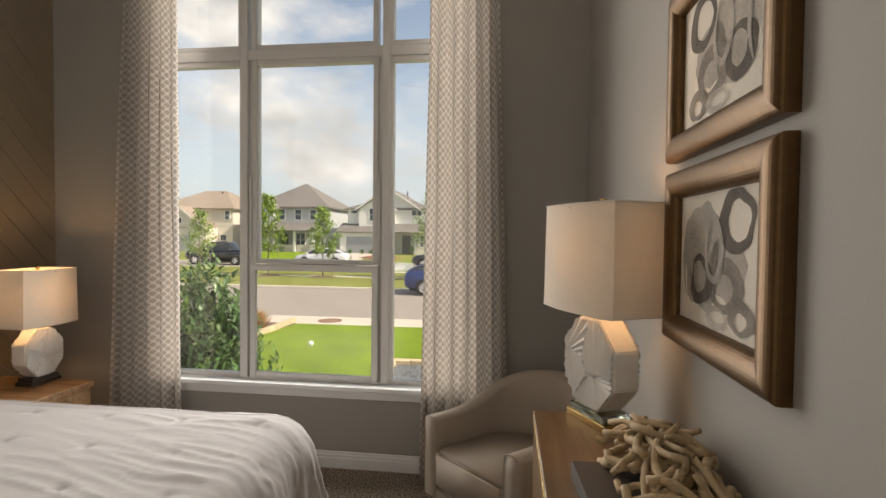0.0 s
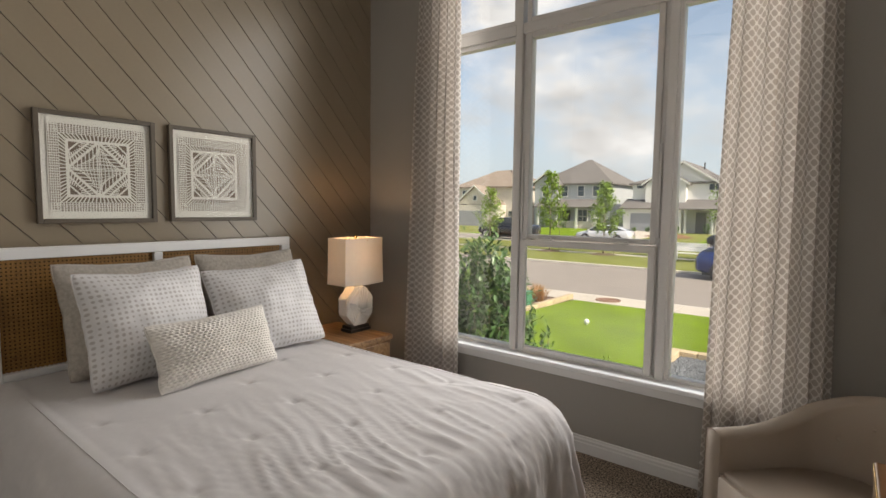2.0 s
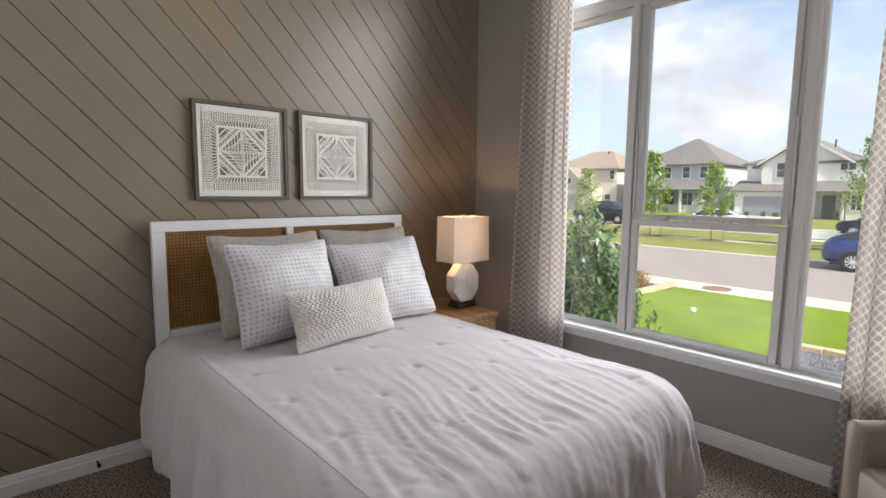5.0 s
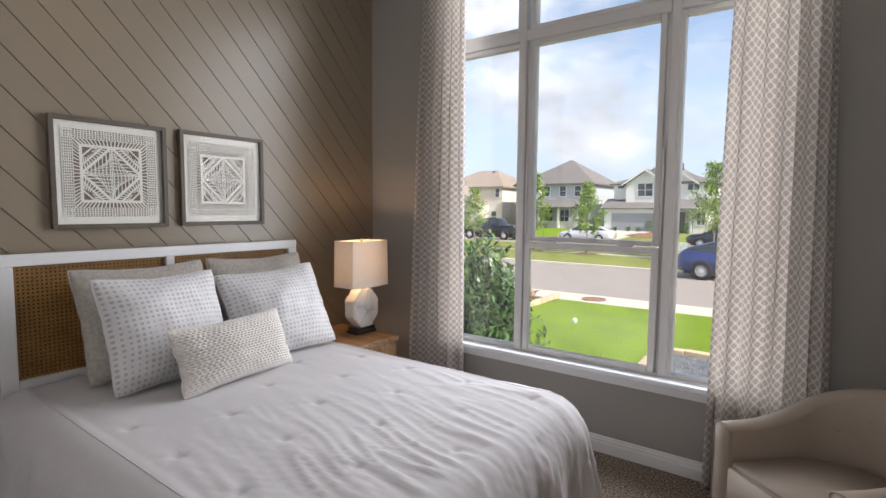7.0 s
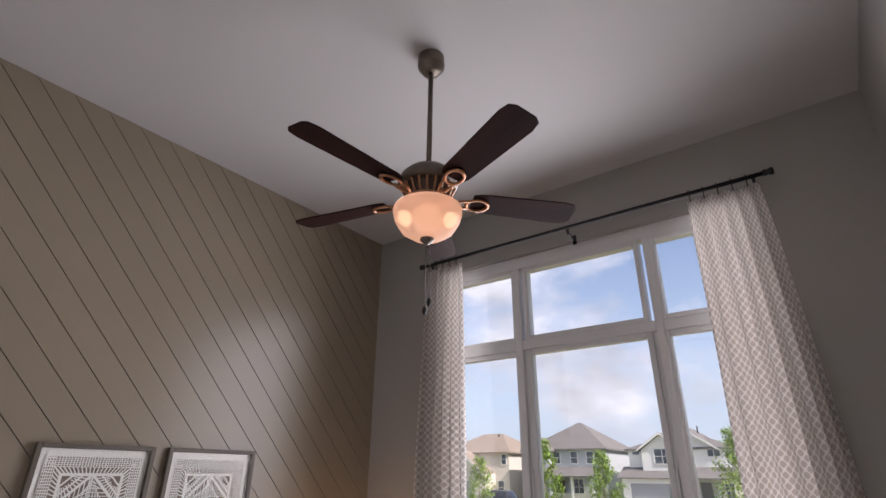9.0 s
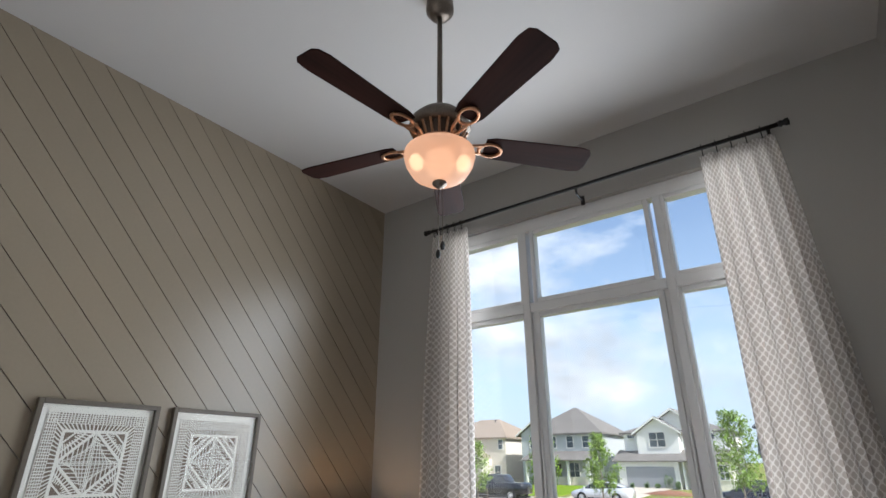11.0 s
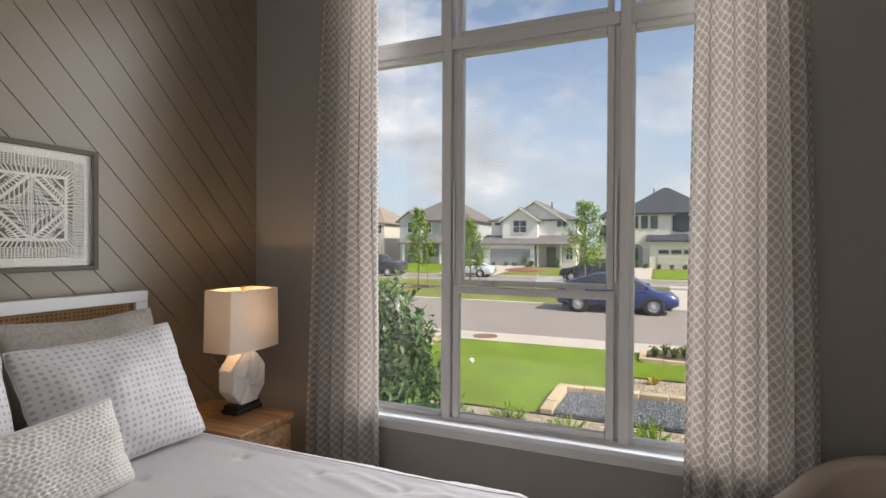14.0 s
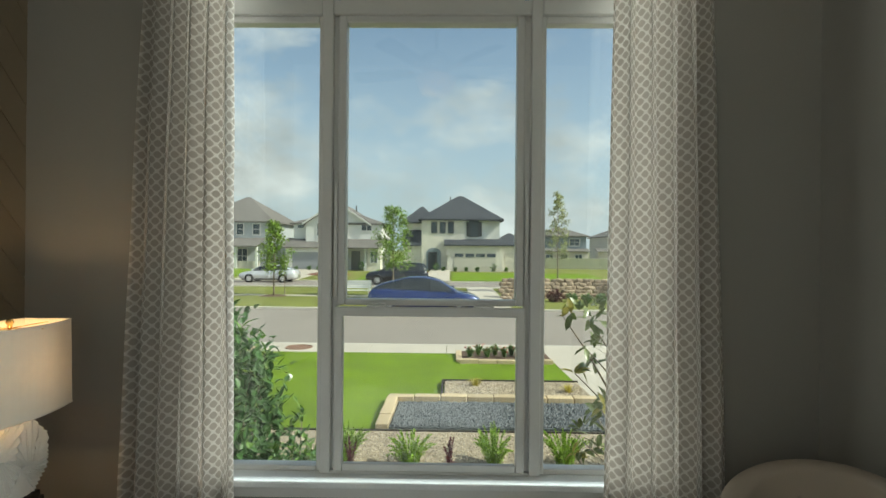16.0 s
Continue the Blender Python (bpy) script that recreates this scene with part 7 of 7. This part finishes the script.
house_door(h, -3.2, -2.2, G, 1.9, 55.96, M_DARKTRIM)
for i in range(4):
    part("door_light", boxes(((-3.05, 55.895, 0.05 + 0.45 * i), (-2.55, 55.905, 0.30 + 0.45 * i))), M_PANE, h)
garage_door(h, -0.3, 4.45, G, 1.85, 54.4, M_GARAGEW, True)
garage_door(h, 5.5, 8.0, G, 1.85, 55.2, M_GARAGEW)
part("chimney_pipe", boxes(((-0.8, 60.6, 8.2), (-0.68, 60.72, 8.75))), M_DARKTRIM, h)
settle(h)

# white house with grey-brown gables
h = house("two-storey white siding house with grey-brown gables and garage", 0.8)
wall_part(h, (-18.6, 55.4, G), (-8.6, 64, 5.0), M_SIDING)
wall_part(h, (-17.0, 54.6, 2.4), (-12.9, 55.4, 5.0), M_SIDING)
wall_part(h, (-18.9, 53.4, G), (-13.0, 55.4, 2.3), M_SIDING)
wall_part(h, (-9.9, 53.8, G), (-8.5, 55.4, 2.3), M_STUCCO)
gable_roof(h, -17.0, -12.9, 54.6, 60, 5.0, 1.35, M_SHINGLE, M_SIDING)
gable_roof(h, -16.7, -10.1, 55.4, 64, 5.0, 2.15, M_SHINGLE, M_SIDING)
hip_roof(h, -18.6, -8.6, 55.6, 64, 5.05, 1.7, M_SHINGLE, 0.4)
shed_roof(h, -19.3, -8.3, 53.0, 55.6, 2.35, 3.40, M_SHINGLE)
house_window(h, -14.95, 3.65, 1.5, 1.35, 54.6, M_HOUSETRIM, 1)
house_window(h, -17.8, 4.55, 0.7, 0.3, 55.4, M_HOUSETRIM, 0, False)
house_window(h, -10.3, 4.3, 1.1, 0.6, 55.4, M_HOUSETRIM, 1, False)
garage_door(h, -18.1, -13.45, G, 1.80, 53.4, M_GARAGE)
house_door(h, -12.0, -11.0, G, 1.95, 55.4, M_DOORGREY)
house_window(h, -9.2, 0.7, 0.7, 1.2, 53.8, M_HOUSETRIM, 1)
for x in (-12.6, -10.1):
    part("porch_post", boxes(((x - 0.1, 53.5, G), (x + 0.1, 53.7, 2.25))), M_HOUSETRIM, h)
for x in (-14.2, -12.4):
    part("vent_pipe", boxes(((x, 60, 6.6), (x + 0.12, 60.12, 7.5))), M_DARKTRIM, h)
settle(h)

# blue-grey house with porch
h = house("two-storey blue-grey house with brown hip roof and porch", -1.3)
wall_part(h, (-28.6, 56.0, G), (-19.3, 66, 5.2), M_BLUESIDE)
wall_part(h, (-28.6, 55.0, G), (-25.6, 56.0, 5.2), M_BLUESIDE)
hip_roof(h, -28.6, -19.3, 56, 66, 5.25, 3.3, M_SHINGLE, 0.4, 0.4)
gable_roof(h, -28.8, -25.4, 55.0, 60, 5.2, 1.2, M_SHINGLE, M_BLUESIDE)
shed_roof(h, -27.9, -19.9, 53.3, 56.2, 2.45, 3.45, M_SHINGLE)
wall_part(h, (-26.2, 54.0, G), (-19.9, 54.2, 0.75), M_TANSIDE, "porch_wall")
for x in (-27.4, -24.9, -22.4, -20.1):
    part("porch_post", boxes(((x - 0.12, 53.6, G), (x + 0.12, 53.84, 2.4))), M_HOUSETRIM, h)
for x in (-25.0, -22.9, -21.0):
    house_window(h, x, 3.75, 0.75, 1.2, 56.0, M_HOUSETRIM, 0)
house_window(h, -27.1, 3.75, 0.7, 1.2, 55.0, M_HOUSETRIM, 0)
house_window(h, -22.6, 0.5, 1.1, 1.6, 56.0, M_HOUSETRIM, 1)
house_door(h, -25.2, -24.2, G, 2.0, 56.0, M_DARKTRIM)
settle(h)

# tan house
h = house("two-storey tan stucco house with pale brown roof and garage", -1.5)
wall_part(h, (-41.5, 56.0, G), (-31.2, 66, 5.0), M_TANSIDE)
wall_part(h, (-40.0, 53.6, G), (-33.2, 56.0, 2.6), M_TANSIDE)
hip_roof(h, -41.5, -31.2, 56, 66, 5.05, 2.6, M_SHINGLETAN, 0.4, 3.0)
gable_roof(h, -39.6, -33.6, 53.6, 58, 2.7, 2.3, M_SHINGLETAN, M_TANSIDE)
garage_door(h, -39.6, -35.2, G, 1.8, 53.6, M_GARAGE)
house_window(h, -36.6, 3.2, 0.5, 0.6, 53.6, M_HOUSETRIM, 0, False)
house_window(h, -31.9, 3.7, 0.6, 1.1, 56.0, M_HOUSETRIM, 0)
house_window(h, -39.9, 3.5, 1.0, 1.1, 56.0, M_HOUSETRIM, 1)
house_window(h, -32.4, 0.4, 0.8, 1.4, 56.0, M_HOUSETRIM, 0)
part("vent_pipe", boxes(((-35.0, 60, 6.9), (-34.85, 60.15, 7.5))), M_DARKTRIM, h)
settle(h)

# far houses over the field
for x0, mt in ((14.0, M_GREYSIDE), (24.0, M_TANSIDE), (33.0, M_BLUESIDE)):
    h = house("far two-storey house beyond the open field")
    wall_part(h, (x0, 76, G), (x0 + 6.8, 86, 4.4), mt)
    wall_part(h, (x0 - 1.6, 75, G), (x0 + 6.9, 76, 2.1), M_TANSIDE)
    hip_roof(h, x0, x0 + 6.8, 76, 86, 4.45, 1.5, M_SHINGLE, 0.4, 1.2)
    shed_roof(h, x0 - 1.8, x0 + 7.1, 74.6, 76.2, 2.15, 2.6, M_SHINGLE)
    for k in range(3):
        house_window(h, x0 + 1.0 + 2.2 * k, 0.5, 1.0, 1.1, 75, M_HOUSETRIM, 1)
    house_window(h, x0 + 5.0, 3.0, 1.5, 1.0, 76, M_HOUSETRIM, 1)
    settle(h)
M_FENCE = surface("pale_green_fence", (0.34, 0.35, 0.24), rough=0.8, var=0.08, scale=1)
fn = thing("boundary_fence", (34, 66, -0.2 - fall(66)), "long pale board fence across the open field", "fence")
for i in range(50):
    part("board", boxes(((-25 + i, 0, 0), (-24.012 + i, 0.06, 1.5)), bevel=0.01), M_FENCE, fn)
rnd = random.Random(77)
for i, (x, y, s) in enumerate(((-18.9, 52.8, 0.8), (-13.2, 52.9, 1.3), (-12.4, 53.0, 0.6), (-16.6, 52.6, 0.45), (-15.2, 52.6, 0.5), (-14.2, 52.6, 0.45), (-9.6, 53.0, 0.9), (-24.9, 53.0, 1.1), (-27.6, 52.8, 0.9),
                               (-4.6, 55.2, 1.1), (-1.5, 53.9, 0.9), (-0.7, 53.4, 0.5), (0.6, 53.6, 0.4), (1.8, 53.6, 0.4), (3.0, 53.6, 0.45), (4.8, 53.7, 0.8), (6.2, 53.9, 0.4), (7.4, 53.9, 0.4), (-36.0, 52.8, 0.6), (-33.4, 52.9, 1.0))):
    bush("garden_shrub", (x, y, zg(y) + 0.04), 0.35 * s + 0.12, 0.3 * s + 0.1, s, 100 + i, M_HEDGE, M_HEDGETIP, "small green shrub in a front garden", 150, 0.16, 8, 0.3)
mb = thing("mulch_mound", (-11.6, 46.5, zg(46.5) - fall(46.5)), "low mound of reddish-brown planting", "planting")
bm = lathe(bmesh.new(), [(0, 0.35), (0.9, 0.28), (1.8, 0.12), (2.3, 0.0)], 24, Matrix.Diagonal((1.0, 0.5, 1, 1)))
part("mound", bm, surface("red_brown_mulch", (0.22, 0.10, 0.06), rough=0.95, var=0.4, scale=5, bump=1, fine=20), mb, smooth=True)

# ---- planks of the accent wall ----
STEP, C0, LEAN = 0.192, -0.400, 1.08
k0 = int(math.floor((LEAN * YB - C0) / STEP)) - 1
for k in range(k0, k0 + 46):
    lo, hi = C0 + k * STEP, C0 + (k + 1) * STEP
    g = 0.0032
    poly = [(YB, 0.0), (YW, 0.0), (YW, ZC), (YB, ZC)]
    poly = clip_poly(poly, lambda p: LEAN * p[0] + p[1] - lo - g)
    poly = clip_poly(poly, lambda p: hi - g - LEAN * p[0] - p[1]) if poly else poly
    if len(poly) < 3:
        continue
    bm = prism(bmesh.new(), poly, XL - 0.0138, XL - 0.0003, Matrix(((0, 0, 1, 0), (1, 0, 0, 0), (0, 1, 0, 0), (0, 0, 0, 1))))
    part("plank", bm, M_PLANK, wall_left)
